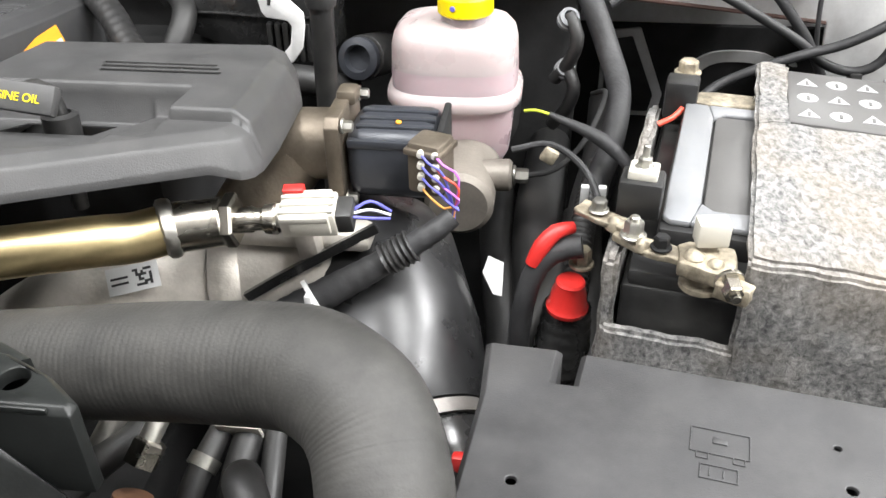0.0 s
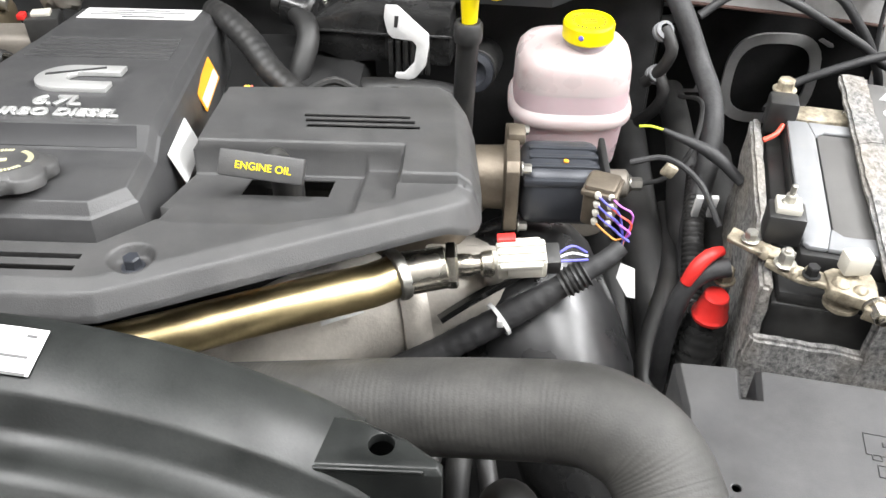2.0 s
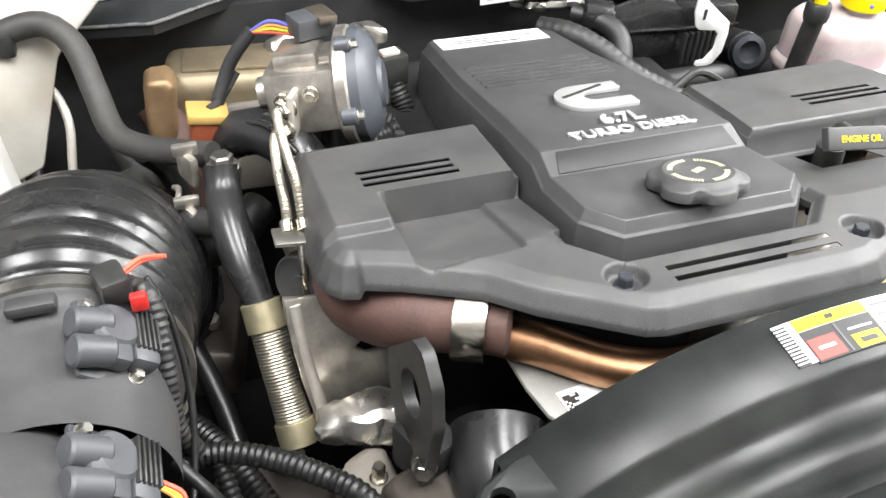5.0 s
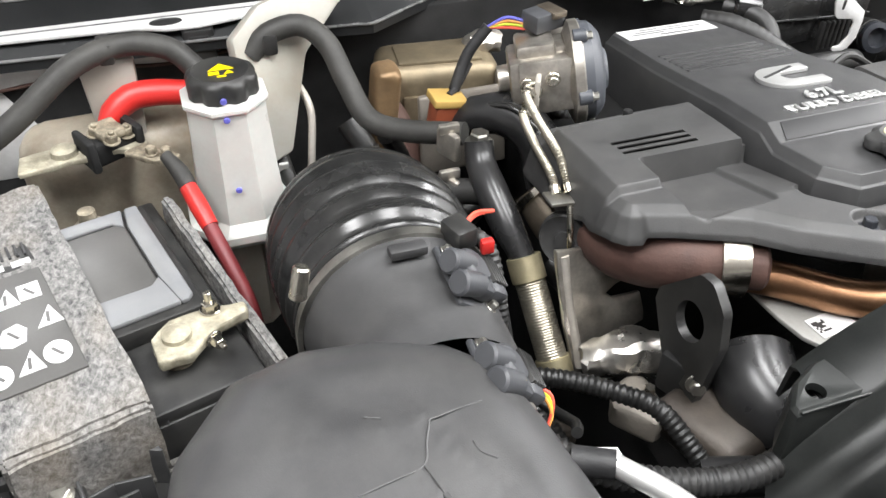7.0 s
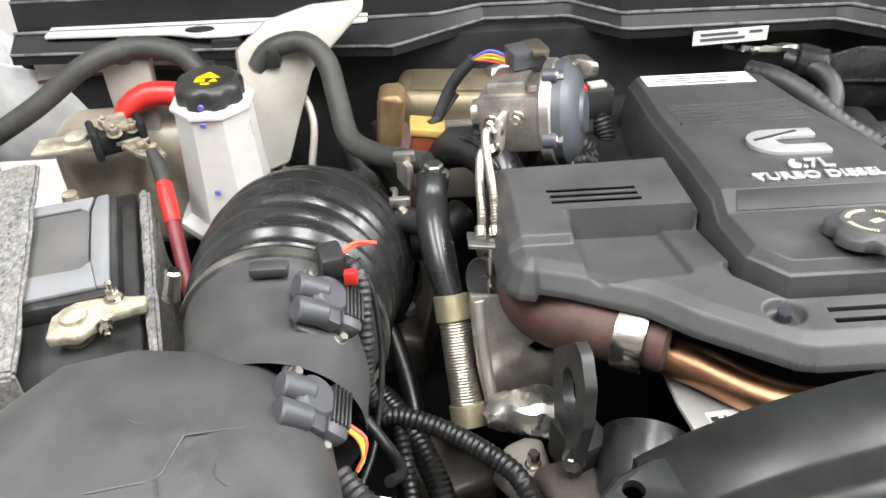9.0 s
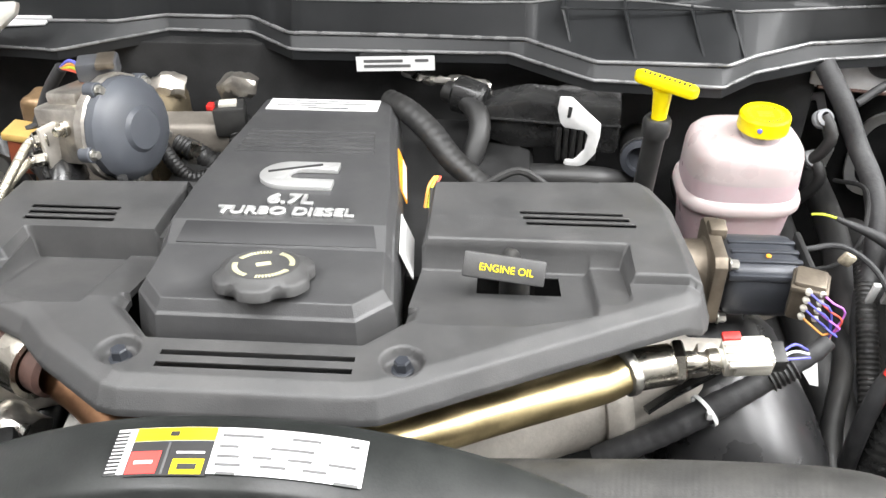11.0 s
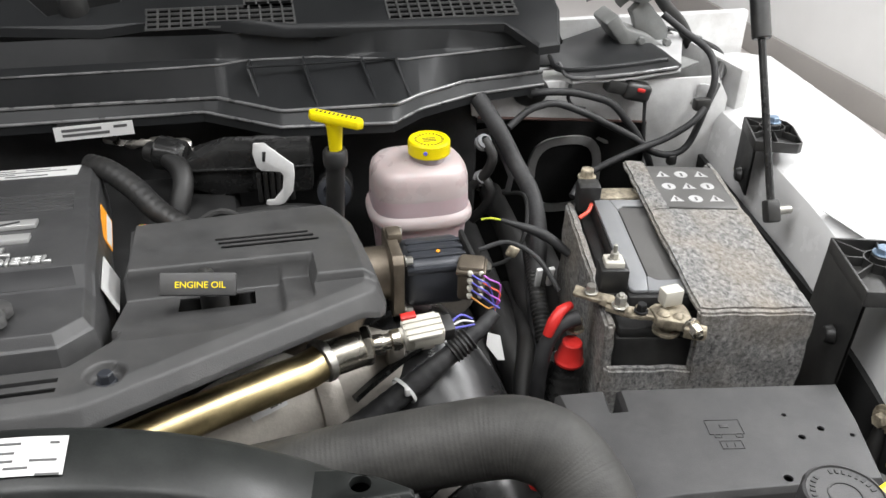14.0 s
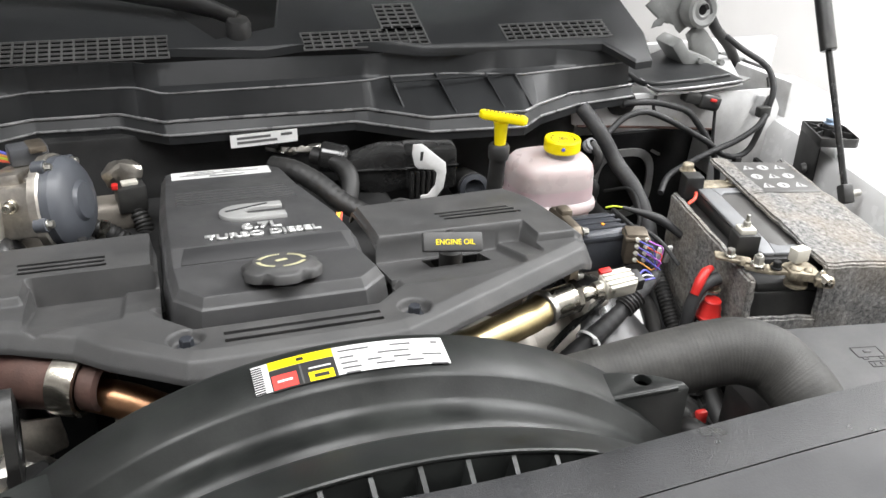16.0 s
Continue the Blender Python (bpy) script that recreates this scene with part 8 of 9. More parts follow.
def airbox():
    t = thing("air_filter_housing", (-1.0, 0.3, 0.9), "large rounded black air filter housing with raised lettering bars", "air filter box")
    poly = [(-1.05, 0.530), (-0.985, 0.522), (-0.93, 0.500), (-0.893, 0.46), (-0.880, 0.40), (-0.868, 0.33), (-0.838, 0.22), (-0.82, 0.10), (-1.16, 0.08), (-1.185, 0.24), (-1.182, 0.36), (-1.162, 0.45), (-1.115, 0.512)]

    def height(x, y, d):
        base = 1.206 - 0.10 * max(0, 0.40 - y)
        edge = 1 - min(1, d / 0.075)
        z = base - 0.075 * (1 - math.sqrt(max(0, 1 - edge ** 2.2)))
        a = abs((x + 0.955) + (y - 0.30) * 0.45)
        if y < 0.42:
            z += 0.0022 * (1 - ease(abs(a - 0.016), 0.0008, 0.003)) * ease(0.42 - y, 0, 0.02)
        return z
    part("dome", relief(bm_new(), poly, height, 0.005, (), 0.14), DOME, t, smooth=70)
    # outlet spigot towards the bellows
    bm = lathe(bm_new(), [(0.080, -0.06), (0.082, 0.0), (0.086, 0.02), (0.090, 0.045), (0.093, 0.05), (0.093, 0.06)], (-0.944, 0.535, 1.115), (0, 1, 0), 56)
    part("spigot", bm, DOME, t, smooth=60)
    m = basis((-0.985, 0.335, 1.1995), (1, 0.30, -0.0), (-0.3, 1, 0.1))
    for k, (x0, y0, w, h) in enumerate(((-0.06, -0.02, 0.004, 0.024), (-0.048, -0.02, 0.004, 0.024), (-0.03, -0.02, 0.004, 0.026), (-0.018, -0.02, 0.004, 0.026), (-0.004, -0.02, 0.004, 0.026), (-0.06, -0.056, 0.004, 0.026), (-0.045, -0.056, 0.014, 0.004), (-0.045, -0.034, 0.014, 0.004), (-0.022, -0.056, 0.004, 0.026), (-0.004, -0.056, 0.004, 0.026))):
        part("raised_bar", slab(bm_new(), m, x0, x0 + w, y0, y0 + h, 0.0028, 0.0008), DOME, t)
    # moulded ridges on the dome
    def skin(x, y):
        return Vector((x, y, height(x, y, max(0.0, -edge_distance(x, y, poly)[0])) + 0.0003))
    for pts in ([(-0.981, 0.395), (-0.988, 0.380), (-0.995, 0.364), (-1.018, 0.359), (-1.041, 0.355)], [(-0.995, 0.364), (-0.990, 0.345), (-0.985, 0.325), (-0.980, 0.306)], [(-1.023, 0.412), (-1.018, 0.410), (-1.012, 0.408)],
                [(-0.957, 0.372), (-0.955, 0.363), (-0.946, 0.355)], [(-0.981, 0.395), (-0.960, 0.399), (-0.940, 0.402)]):
        part("ridge", tube(bm_new(), [skin(x, y) for x, y in pts], 0.0009, 8, 0.004), DOME, t)
    # ribbed side wall with a screw boss
    side = part("ribbed_side", box(bm_new(), (0.10, 0.30, 0.02), (-1.20, 0.39, 1.045), None, 0.002), BLACK, t)
    for a, b in (((-1.234, 0.547), (-1.152, 0.546)), ((-1.236, 0.545), (-1.213, 0.455)), ((-1.213, 0.455), (-1.19, 0.33)), ((-1.232, 0.545), (-1.160, 0.516)), ((-1.228, 0.514), (-1.192, 0.530)), ((-1.190, 0.536), (-1.162, 0.519)),
                 ((-1.220, 0.486), (-1.199, 0.494)), ((-1.199, 0.494), (-1.170, 0.493)), ((-1.216, 0.474), (-1.180, 0.482)), ((-1.211, 0.454), (-1.176, 0.463)), ((-1.206, 0.425), (-1.176, 0.436))):
        va, vb = Vector((a[0] - 0.010, a[1] + 0.004, 1.070)), Vector((b[0] - 0.010, b[1] + 0.004, 1.070))
        bm = box(bm_new(), ((vb - va).length, 0.003, 0.058), (va + vb) / 2, Matrix.Rotation(math.atan2(vb.y - va.y, vb.x - va.x), 4, "Z"), 0.001)
        part("rib", bm, DOME, side)
    bm = lathe(bm_new(), [(0.020, -0.09), (0.018, 0.0), (0.015, 0.003), (0.0001, 0.003)], (-1.249, 0.503, 1.090), (0, 0, 1), 24)
    for k in range(3):
        lathe(bm, [(0.0185, 0), (0.0205, 0.002), (0.0185, 0.004)], (-1.249, 0.503, 1.065 - k * 0.014), (0, 0, 1), 24)
    part("screw_boss", bm, BLACK, t)
    hexbolt("screw", (-1.249, 0.503, 1.093), (0, 0, 1), 0.008, 0.006, ZINC, t)
    ledge = thing("battery_tray", (-1.3, 0.45, 0.9), "black plastic ledge in front of the felt-wrapped battery", "battery tray")
    part("tray", box(bm_new(), (0.26, 0.20, 0.05), (-1.395, 0.410, 1.072), Matrix.Rotation(radians(12), 4, "Z"), 0.006), BLACK, ledge)
    part("wall", box(bm_new(), (0.22, 0.010, 0.03), (-1.375, 0.506, 1.090), Matrix.Rotation(radians(12), 4, "Z"), 0.003), BLACK, ledge)
    b = thing("intake_bellows", (-0.945, 0.68, 1.0), "black ribbed rubber air intake bellows", "bellows hose")
    line = [(-0.944, 0.60, 1.112), (-0.943, 0.66, 1.105), (-0.938, 0.73, 1.085), (-0.93, 0.79, 1.04), (-0.925, 0.83, 0.97)]
    part("bellows", tube(bm_new(), line, [0.090, 0.098, 0.103, 0.106, 0.106], 56, 0.004, ribs=0.008, pitch=0.0245), GLOSS, b, smooth=60)
    bm = lathe(bm_new(), [(0.094, 0), (0.099, 0.0), (0.0995, 0.006), (0.099, 0.012), (0.094, 0.012)], (-0.944, 0.585, 1.113), (0, 1, -0.08), 56)
    part("clamp", bm, ZINC, b, "zinc worm-drive clamp")
    part("clamp_screw", rod(bm_new(), (-1.038, 0.586, 1.17), (-1.030, 0.592, 1.200), 0.008, None, 16, 0.002), STEEL, b, "bright steel clamp screw")
    part("clip", box(bm_new(), (0.034, 0.014, 0.010), (-0.942, 0.572, 1.211), None, 0.003), PLATE, b)


airbox()


def air_sensors():
    for at, rot, mm in (((-0.897, 0.548, 1.183), (0.25, 0.75, 0.2), GREYCON), ((-0.905, 0.446, 1.168), (0.15, 0.85, 0.1), GREYCON)):
        t = thing("air_flow_sensor", at, "grey plastic air sensor with its wiring plug", "sensor", "air sensors")
        R = Euler(rot).to_matrix().to_4x4()
        def there(*p):
            return Vector(at) + R @ Vector(p)
        part("flange", box(bm_new(), (0.052, 0.066, 0.007), there(0, 0, -0.002), R, 0.003), mm, t)
        bm = rod(bm_new(), there(-0.004, 0.004, 0.0), there(-0.004, 0.004, 0.020), 0.0195, 0.0180, 24, 0.003)
        box(bm, (0.030, 0.040, 0.016), there(-0.008, -0.006, 0.010), R, 0.004)
        part("body", bm, mm, t)
        for y in (-0.018, 0.006):
            part("socket", rod(bm_new(), there(-0.008, y, 0.014), there(-0.036, y - 0.004, 0.010), 0.0105, 0.0115, 20, 0.002), mm, t)
        plug = part("plug", box(bm_new(), (0.022, 0.046, 0.018), there(0.018, 0.000, 0.010), R, 0.005), mm, t)
        for k in range(5):
            part("rib", box(bm_new(), (0.0022, 0.034, 0.022), there(0.010 + k * 0.004, 0.004, 0.011), R, 0.0008), BLACK, plug)
        for q in ((-0.018, 0.026), (0.016, -0.026)):
            hexbolt("screw", there(*q, 0.002), R @ Vector((0, 0, 1)), 0.0045, 0.006, ZINC, t)
    w = thing("air_sensor_wiring", (-0.86, 0.5, 1.1), "black convoluted wiring beside the air filter housing", "wiring harness")
    part("loom", tube(bm_new(), [(-0.885, 0.60, 1.195), (-0.866, 0.580, 1.190), (-0.864, 0.550, 1.150), (-0.866, 0.535, 1.10), (-0.855, 0.533, 1.065)], 0.0070, 14, 0.004, ribs=0.0012, pitch=0.006), RUBBER, w)
    part("loom", tube(bm_new(), [(-0.885, 0.42, 1.12), (-0.85, 0.385, 1.11), (-0.79, 0.362, 1.095), (-0.73, 0.35, 1.09), (-0.68, 0.355, 1.09)], 0.0105, 16, 0.004, ribs=0.002, pitch=0.007), RUBBER, w)
    for k, mm in enumerate((ORANGEW, YELW, REDW)):
        part("wire", tube(bm_new(), [(-0.880 + 0.003 * k, 0.446, 1.150), (-0.868 + 0.003 * k, 0.440, 1.140), (-0.864, 0.432, 1.128), (-0.870, 0.426, 1.118)], 0.0018, 8, 0.004), mm, w)
    for k, mm in enumerate((REDW, REDW)):
        part("wire", tube(bm_new(), [(-0.885, 0.592, 1.205 + 0.003 * k), (-0.868, 0.605, 1.207 + 0.003 * k), (-0.85, 0.605, 1.208)], 0.0018, 8, 0.004), mm, w)
    part("lock", box(bm_new(), (0.012, 0.008, 0.014), (-0.872, 0.565, 1.203), None, 0.002), RED, w)
    part("connector", box(bm_new(), (0.022, 0.03, 0.022), (-0.89, 0.588, 1.205), Matrix.Rotation(0.3, 4, "Z"), 0.004), BLACK, w)
    s = thing("silver_sleeve_line", (-0.8, 0.36, 1.05), "shiny aluminium-sleeved line under white tape", "hose")
    part("sleeve", tube(bm_new(), [(-0.835, 0.375, 1.120), (-0.80, 0.335, 1.112), (-0.765, 0.285, 1.09), (-0.745, 0.22, 1.05)], 0.0092, 16, 0.008), SILVERP, s)
    part("tag", box(bm_new(), (0.045, 0.040, 0.001), (-0.815, 0.335, 1.085), Matrix.Rotation(-0.2, 4, "Z") @ Matrix.Rotation(0.5, 4, "X"), 0), PAPER, s, "curled white paper tag")
    part("tape", tube(bm_new(), [(-0.865, 0.392, 1.118), (-0.835, 0.375, 1.120)], 0.012, 16), TAPE, s)
    part("tag", box(bm_new(), (0.045, 0.020, 0.001), (-0.832, 0.398, 1.100), Matrix.Rotation(0.4, 4, "Y"), 0), PAPER, s)


air_sensors()


def turbo():
    t = thing("turbo_actuator", (-0.68, 0.84, 1.1), "turbo actuator with slate round cover and cast body", "turbo actuator")
    d = Vector((0.935, -0.31, 0.15)).normalized()
    c = Vector((-0.640, 0.835, 1.203))
    bm = lathe(bm_new(), [(0.0001, 0.022), (0.022, 0.021), (0.026, 0.017), (0.044, 0.014), (0.052, 0.008), (0.057, 0.002), (0.058, -0.008)], c, d, 18, 8)
    part("cover", bm, SLATE, t, "slate blue plastic cover", smooth=32)
    bm = lathe(bm_new(), [(0.0585, -0.008), (0.061, -0.010), (0.061, -0.020), (0.048, -0.026), (0.0001, -0.026)], c, d, 18, 8)
    part("housing_rim", bm, SHEETAL, t, smooth=25)
    R = basis(c, d, (0.1, 0.1, 1))
    for i in range(5):
        a = radians(28 + i * 72)
        p = R @ Vector((-0.006, 0.0575 * math.cos(a), 0.0575 * math.sin(a)))
        part("lug", rod(bm_new(), p - d * 0.012, p + d * 0.003, 0.009, None, 14), SLATE, t)
        hexbolt("screw", p + d * 0.003, d, 0.0048, 0.006, ZINC, t)
    def block(bm, size, at, bevel):
        return box(bm, size, (0, 0, 0), R @ Matrix.Translation(at), bevel)
    bm = block(bm_new(), (0.070, 0.062, 0.074), (-0.058, 0.004, 0.006), 0.006)
    block(bm, (0.030, 0.078, 0.050), (-0.036, 0.002, -0.004), 0.006)
    block(bm, (0.045, 0.020, 0.060), (-0.060, 0.038, 0.000), 0.005)
    cast = part("body", bm, SHEETAL, t, "machined aluminium body")
    part("cover_plate", block(bm_new(), (0.060, 0.062, 0.005), (-0.052, 0.004, 0.0445), 0.002), SHEETAL, cast)
    part("side_plate", block(bm_new(), (0.044, 0.005, 0.064), (-0.072, -0.030, 0.004), 0.002), SHEETDULL, cast)
    up = R.to_3x3() @ Vector((0, 0, 1))
    for u, v in ((-0.074, 0.010), (-0.045, 0.014)):
        p = R @ Vector((u, v, 0.045))
        part("plug", rod(bm_new(), p, p + up * 0.008, 0.0085, None, 18), STEEL, cast)
        part("stud", rod(bm_new(), p + up * 0.006, p + up * 0.016, 0.0055, None, 14), STEEL, cast)
    part("boss", rod(bm_new(), R @ Vector((-0.092, 0.006, 0.008)), R @ Vector((-0.106, 0.006, 0.008)), 0.016, None, 20), SHEETAL, cast)
    part("connector", box(bm_new(), (0.044, 0.03, 0.022), (-0.682, 0.880, 1.254), Matrix.Rotation(0.3, 4, "Z"), 0.003), GREYCON, t)
    part("connector_lock", box(bm_new(), (0.020, 0.034, 0.008), (-0.672, 0.880, 1.262), Matrix.Rotation(0.3, 4, "Z"), 0.002), BRONZE, t)
    for k, mm in enumerate((BLUEW, ORANGEW, YELW, REDW)):
        part("wire", tube(bm_new(), [(-0.702, 0.882, 1.252 - 0.003 * k), (-0.722, 0.895, 1.254 - 0.004 * k), (-0.742, 0.905, 1.240)], 0.002, 8, 0.005), mm, t)
    part("loom", tube(bm_new(), [(-0.740, 0.905, 1.241), (-0.765, 0.905, 1.21), (-0.785, 0.895, 1.17)], 0.007, 12), TAPE, t)
    l = thing("braided_coolant_lines", (-0.75, 0.74, 1.1), "pair of braided steel lines into the turbo", "braided line")
    for pts in ([(-0.722, 0.806, 1.206), (-0.735, 0.796, 1.206), (-0.737, 0.758, 1.196), (-0.735, 0.705, 1.182), (-0.737, 0.672, 1.158)],
                [(-0.726, 0.802, 1.184), (-0.740, 0.790, 1.184), (-0.746, 0.748, 1.178), (-0.748, 0.695, 1.168), (-0.751, 0.674, 1.157)]):
        part("line", tube(bm_new(), pts, 0.0042, 12, 0.003, ribs=0.0009, pitch=0.0032), BRAID, l, "ribbed steel braid")
        hexbolt("union", pts[0], (-0.8, -0.6, 0), 0.0085, 0.012, STEEL, l)
        part("ferrule", rod(bm_new(), pts[0], pts[1], 0.0062), STEEL, l)
        part("ferrule", rod(bm_new(), Vector(pts[-1]) + Vector((0.0005, 0.008, 0.007)), pts[-1], 0.0062), STEEL, l)
    part("union_plate", box(bm_new(), (0.006, 0.048, 0.050), (-0.712, 0.816, 1.196), Matrix.Rotation(-0.5, 4, "Z"), 0.002), CASTAL, l)
    part("plate", box(bm_new(), (0.060, 0.024, 0.004), (-0.735, 0.667, 1.155), Matrix.Rotation(0.12, 4, "Y"), 0.001), ZINC, l)
    part("drop_link", tube(bm_new(), [(-0.742, 0.658, 1.153), (-0.744, 0.648, 1.13), (-0.742, 0.645, 1.09)], 0.0035, 10), STEEL, l)
    p = thing("pulley_valve", (-0.75, 0.62, 1.0), "black round valve body under the steel plate", "valve")
    bm = lathe(bm_new(), [(0.0001, 0.003), (0.010, 0.003), (0.011, 0.001), (0.024, 0.001), (0.028, 0.003), (0.030, 0.001), (0.030, -0.006), (0.0001, -0.006)], (-0.746, 0.652, 1.112), (-0.75, -0.65, 0.2), 36)
    part("disc", bm, PLATE, p, "black ribbed disc")
    part("rim", lathe(bm_new(), [(0.028, -0.014), (0.031, -0.012), (0.031, -0.006), (0.028, -0.004)], (-0.746, 0.652, 1.112), (-0.75, -0.65, 0.2), 36), PLATE, p)
    part("body", rod(bm_new(), (-0.742, 0.656, 1.112), (-0.712, 0.682, 1.106), 0.026, None, 28, 0.003), BLACK, p)
    hexbolt("screw", (-0.708, 0.655, 1.125), (-0.5, -0.8, 0.2), 0.007, 0.01, ZINC, p)
    # exhaust elbow and its clamp
    e = thing("exhaust_elbow", (-0.69, 0.57, 1.1), "rusty brown cast exhaust elbow with a steel band clamp", "exhaust pipe")
    part("elbow", tube(bm_new(), [(-0.700, 0.668, 1.118), (-0.706, 0.640, 1.120), (-0.702, 0.610, 1.124), (-0.686, 0.581, 1.131), (-0.665, 0.561, 1.138), (-0.632, 0.539, 1.141)], [0.030, 0.032, 0.033, 0.032, 0.030, 0.027], 28), RUST, e, smooth=80)
    d = Vector((0.030, -0.015, 0.0)).normalized()
    bm = lathe(bm_new(), [(0.026, 0), (0.031, 0.0), (0.0315, 0.004), (0.0315, 0.022), (0.031, 0.026), (0.026, 0.026)], (-0.640, 0.542, 1.141), d, 36)
    part("band_clamp", bm, STEEL, e, "bright steel band clamp")
    part("sleeve", lathe(bm_new(), [(0.024, 0), (0.024, 0.016), (0.020, 0.020)], (-0.616, 0.531, 1.141), d, 32), RUST, e)
    # flexible pipe
    f = thing("flexible_oil_pipe", (-0.78, 0.63, 1.0), "braided flexible pipe with yellow zinc ferrules", "flexible pipe")
    a, b = Vector((-0.783, 0.673, 1.084)), Vector((-0.770, 0.588, 0.975))
    part("ferrule", rod(bm_new(), a, a.lerp(b, 0.2), 0.0192, None, 28), BRASSY, f)
    part("braid", tube(bm_new(), [a.lerp(b, 0.19), a.lerp(b, 0.36), a.lerp(b, 0.53), a.lerp(b, 0.70), a.lerp(b, 0.84)], 0.0162, 24, 0.0008, ribs=0.0010, pitch=0.0031), BRAID, f, "finely woven steel braid", smooth=50)
    part("ferrule", rod(bm_new(), a.lerp(b, 0.83), b, 0.0192, None, 28), BRASSY, f)
    k = thing("hose_elbow", (-0.79, 0.74, 1.1), "black moulded hose elbow under a steel cap", "hose", "hoses")
    part("elbow", tube(bm_new(), [(-0.795, 0.785, 1.165), (-0.797, 0.770, 1.145), (-0.797, 0.735, 1.130), (-0.792, 0.702, 1.108), (-0.783, 0.670, 1.082)], [0.016, 0.017, 0.0185, 0.018, 0.0135], 24), DUCT, k)
    part("cap", lathe(bm_new(), [(0.016, 0), (0.017, 0.012), (0.0165, 0.018), (0.012, 0.021), (0.0001, 0.022)], (-0.793, 0.787, 1.144), (0, 0, 1), 24), ZINC, k, "dull steel cap")
    part("cap_nut", lathe(bm_new(), [(0.0001, 0.010), (0.009, 0.010), (0.011, 0.008), (0.011, 0.0)], (-0.793, 0.787, 1.1655), (0, 0, 1), 6), ZINC, k, smooth=20)
    for at in ((-0.825, 0.80, 1.158), (-0.832, 0.775, 1.115)):
        bm = box(bm_new(), (0.010, 0.034, 0.034), at, Matrix.Rotation(0.4, 4, "Z"), 0.008)
        box(bm, (0.024, 0.008, 0.012), Vector(at) + Vector((0, 0, 0.02)), None, 0.002)
        part("spring_clip", bm, SHEETAL, k, "pale spring clip")
    part("branch", tube(bm_new(), [(-0.84, 0.78, 1.11), (-0.81, 0.755, 1.12), (-0.79, 0.735, 1.128)], 0.015, 18), RUBBER, k)
    r = thing("brown_plug", (-0.80, 0.90, 1.13), "brown sensor plug with a tan cap", "connector")
    part("plug", box(bm_new(), (0.036, 0.032, 0.048), (-0.800, 0.885, 1.140), Matrix.Rotation(0.15, 4, "Y"), 0.004), BROWNCON, r)
    part("cap", box(bm_new(), (0.042, 0.036, 0.010), (-0.797, 0.885, 1.166), Matrix.Rotation(0.15, 4, "Y"), 0.002), YELINK_TAN, r, "tan cap")
    part("wire", tube(bm_new(), [(-0.795, 0.885, 1.17), (-0.78, 0.895, 1.175), (-0.76, 0.91, 1.195)], 0.004, 8), TAPE, r)
    # heat shield far behind, lift hook, brackets
    h = thing("heat_shield", (-0.76, 1.05, 1.0), "bronze-coloured embossed heat shield box", "heat shield")
    R = Matrix.Rotation(-0.12, 4, "Z")
    part("box", crumple(box(bm_new(), (0.165, 0.10, 0.16), (-0.755, 1.055, 1.062), R, 0.022, 4), 0.002, 40, 0), SHIELD, h, "bronze pressed box", smooth=60)
    part("embossing", box(bm_new(), (0.115, 0.06, 0.006), (-0.755, 1.050, 1.1425), R, 0.003), SHIELD, h)
    part("embossing", box(bm_new(), (0.115, 0.006, 0.085), (-0.758, 1.003, 1.062), R, 0.003), SHIELD, h)
    part("neck", crumple(box(bm_new(), (0.036, 0.05, 0.15), (-0.848, 1.00, 1.085), Matrix.Rotation(0.12, 4, "Y"), 0.012, 3), 0.003, 40, 1), NECK, h, "tan pressed neck", smooth=60)
    part("stamped_plate", crumple(box(bm_new(), (0.12, 0.012, 0.11), (-0.750, 0.955, 1.075), Matrix.Rotation(-0.15, 4, "X"), 0.004, 2), 0.0015, 60, 2), CASTDULL, h, "stamped grey plate")
    part("plate_rib", box(bm_new(), (0.10, 0.010, 0.012), (-0.750, 0.944, 1.118), Matrix.Rotation(-0.15, 4, "X"), 0.004), CASTDULL, h)
    part("flange", crumple(tube(bm_new(), [(-0.85, 1.03, 1.10), (-0.83, 0.985, 1.06), (-0.825, 0.955, 1.00)], 0.024, 16), 0.003, 70, 0), RUST, h, "rusty inlet neck")
    o = thing("charge_pipe", (-0.74, 0.80, 1.1), "glossy black moulded charge pipe below the turbo", "pipe")
    part("bend", crumple(tube(bm_new(), [(-0.785, 0.885, 1.125), (-0.765, 0.862, 1.150), (-0.738, 0.835, 1.160), (-0.715, 0.800, 1.145), (-0.715, 0.765, 1.10)], [0.020, 0.024, 0.026, 0.026, 0.024], 22), 0.002, 60, 0), DUCT, o, smooth=70)
    part("seam", tube(bm_new(), [(-0.772, 0.852, 1.168), (-0.745, 0.818, 1.182), (-0.722, 0.785, 1.165)], 0.004, 10), GLOSS, o)
    part("throat", tube(bm_new(), [(-0.728, 0.765, 1.10), (-0.715, 0.735, 1.075), (-0.70, 0.70, 1.06)], [0.028, 0.031, 0.033], 24), BRONZE, o, "bronze cast throat")
    part("ring", lathe(bm_new(), [(0.030, 0), (0.033, 0.002), (0.033, 0.010), (0.030, 0.012)], (-0.728, 0.765, 1.10), (0.4, -0.75, -0.5), 28), STEEL, o)
    v = thing("vent_line", (-0.96, 1.0, 1.05), "thin bent steel vent line", "pipe")
    part("line", tube(bm_new(), [(-0.985, 1.03, 1.165), (-0.958, 1.015, 1.150), (-0.945, 0.99, 1.12), (-0.952, 0.97, 1.07), (-0.96, 0.96, 1.02)], 0.005, 12), CASTAL, v)
    part("sensor", rod(bm_new(), (-0.995, 0.975, 1.085), (-0.985, 0.935, 1.035), 0.010), BLACK, v)
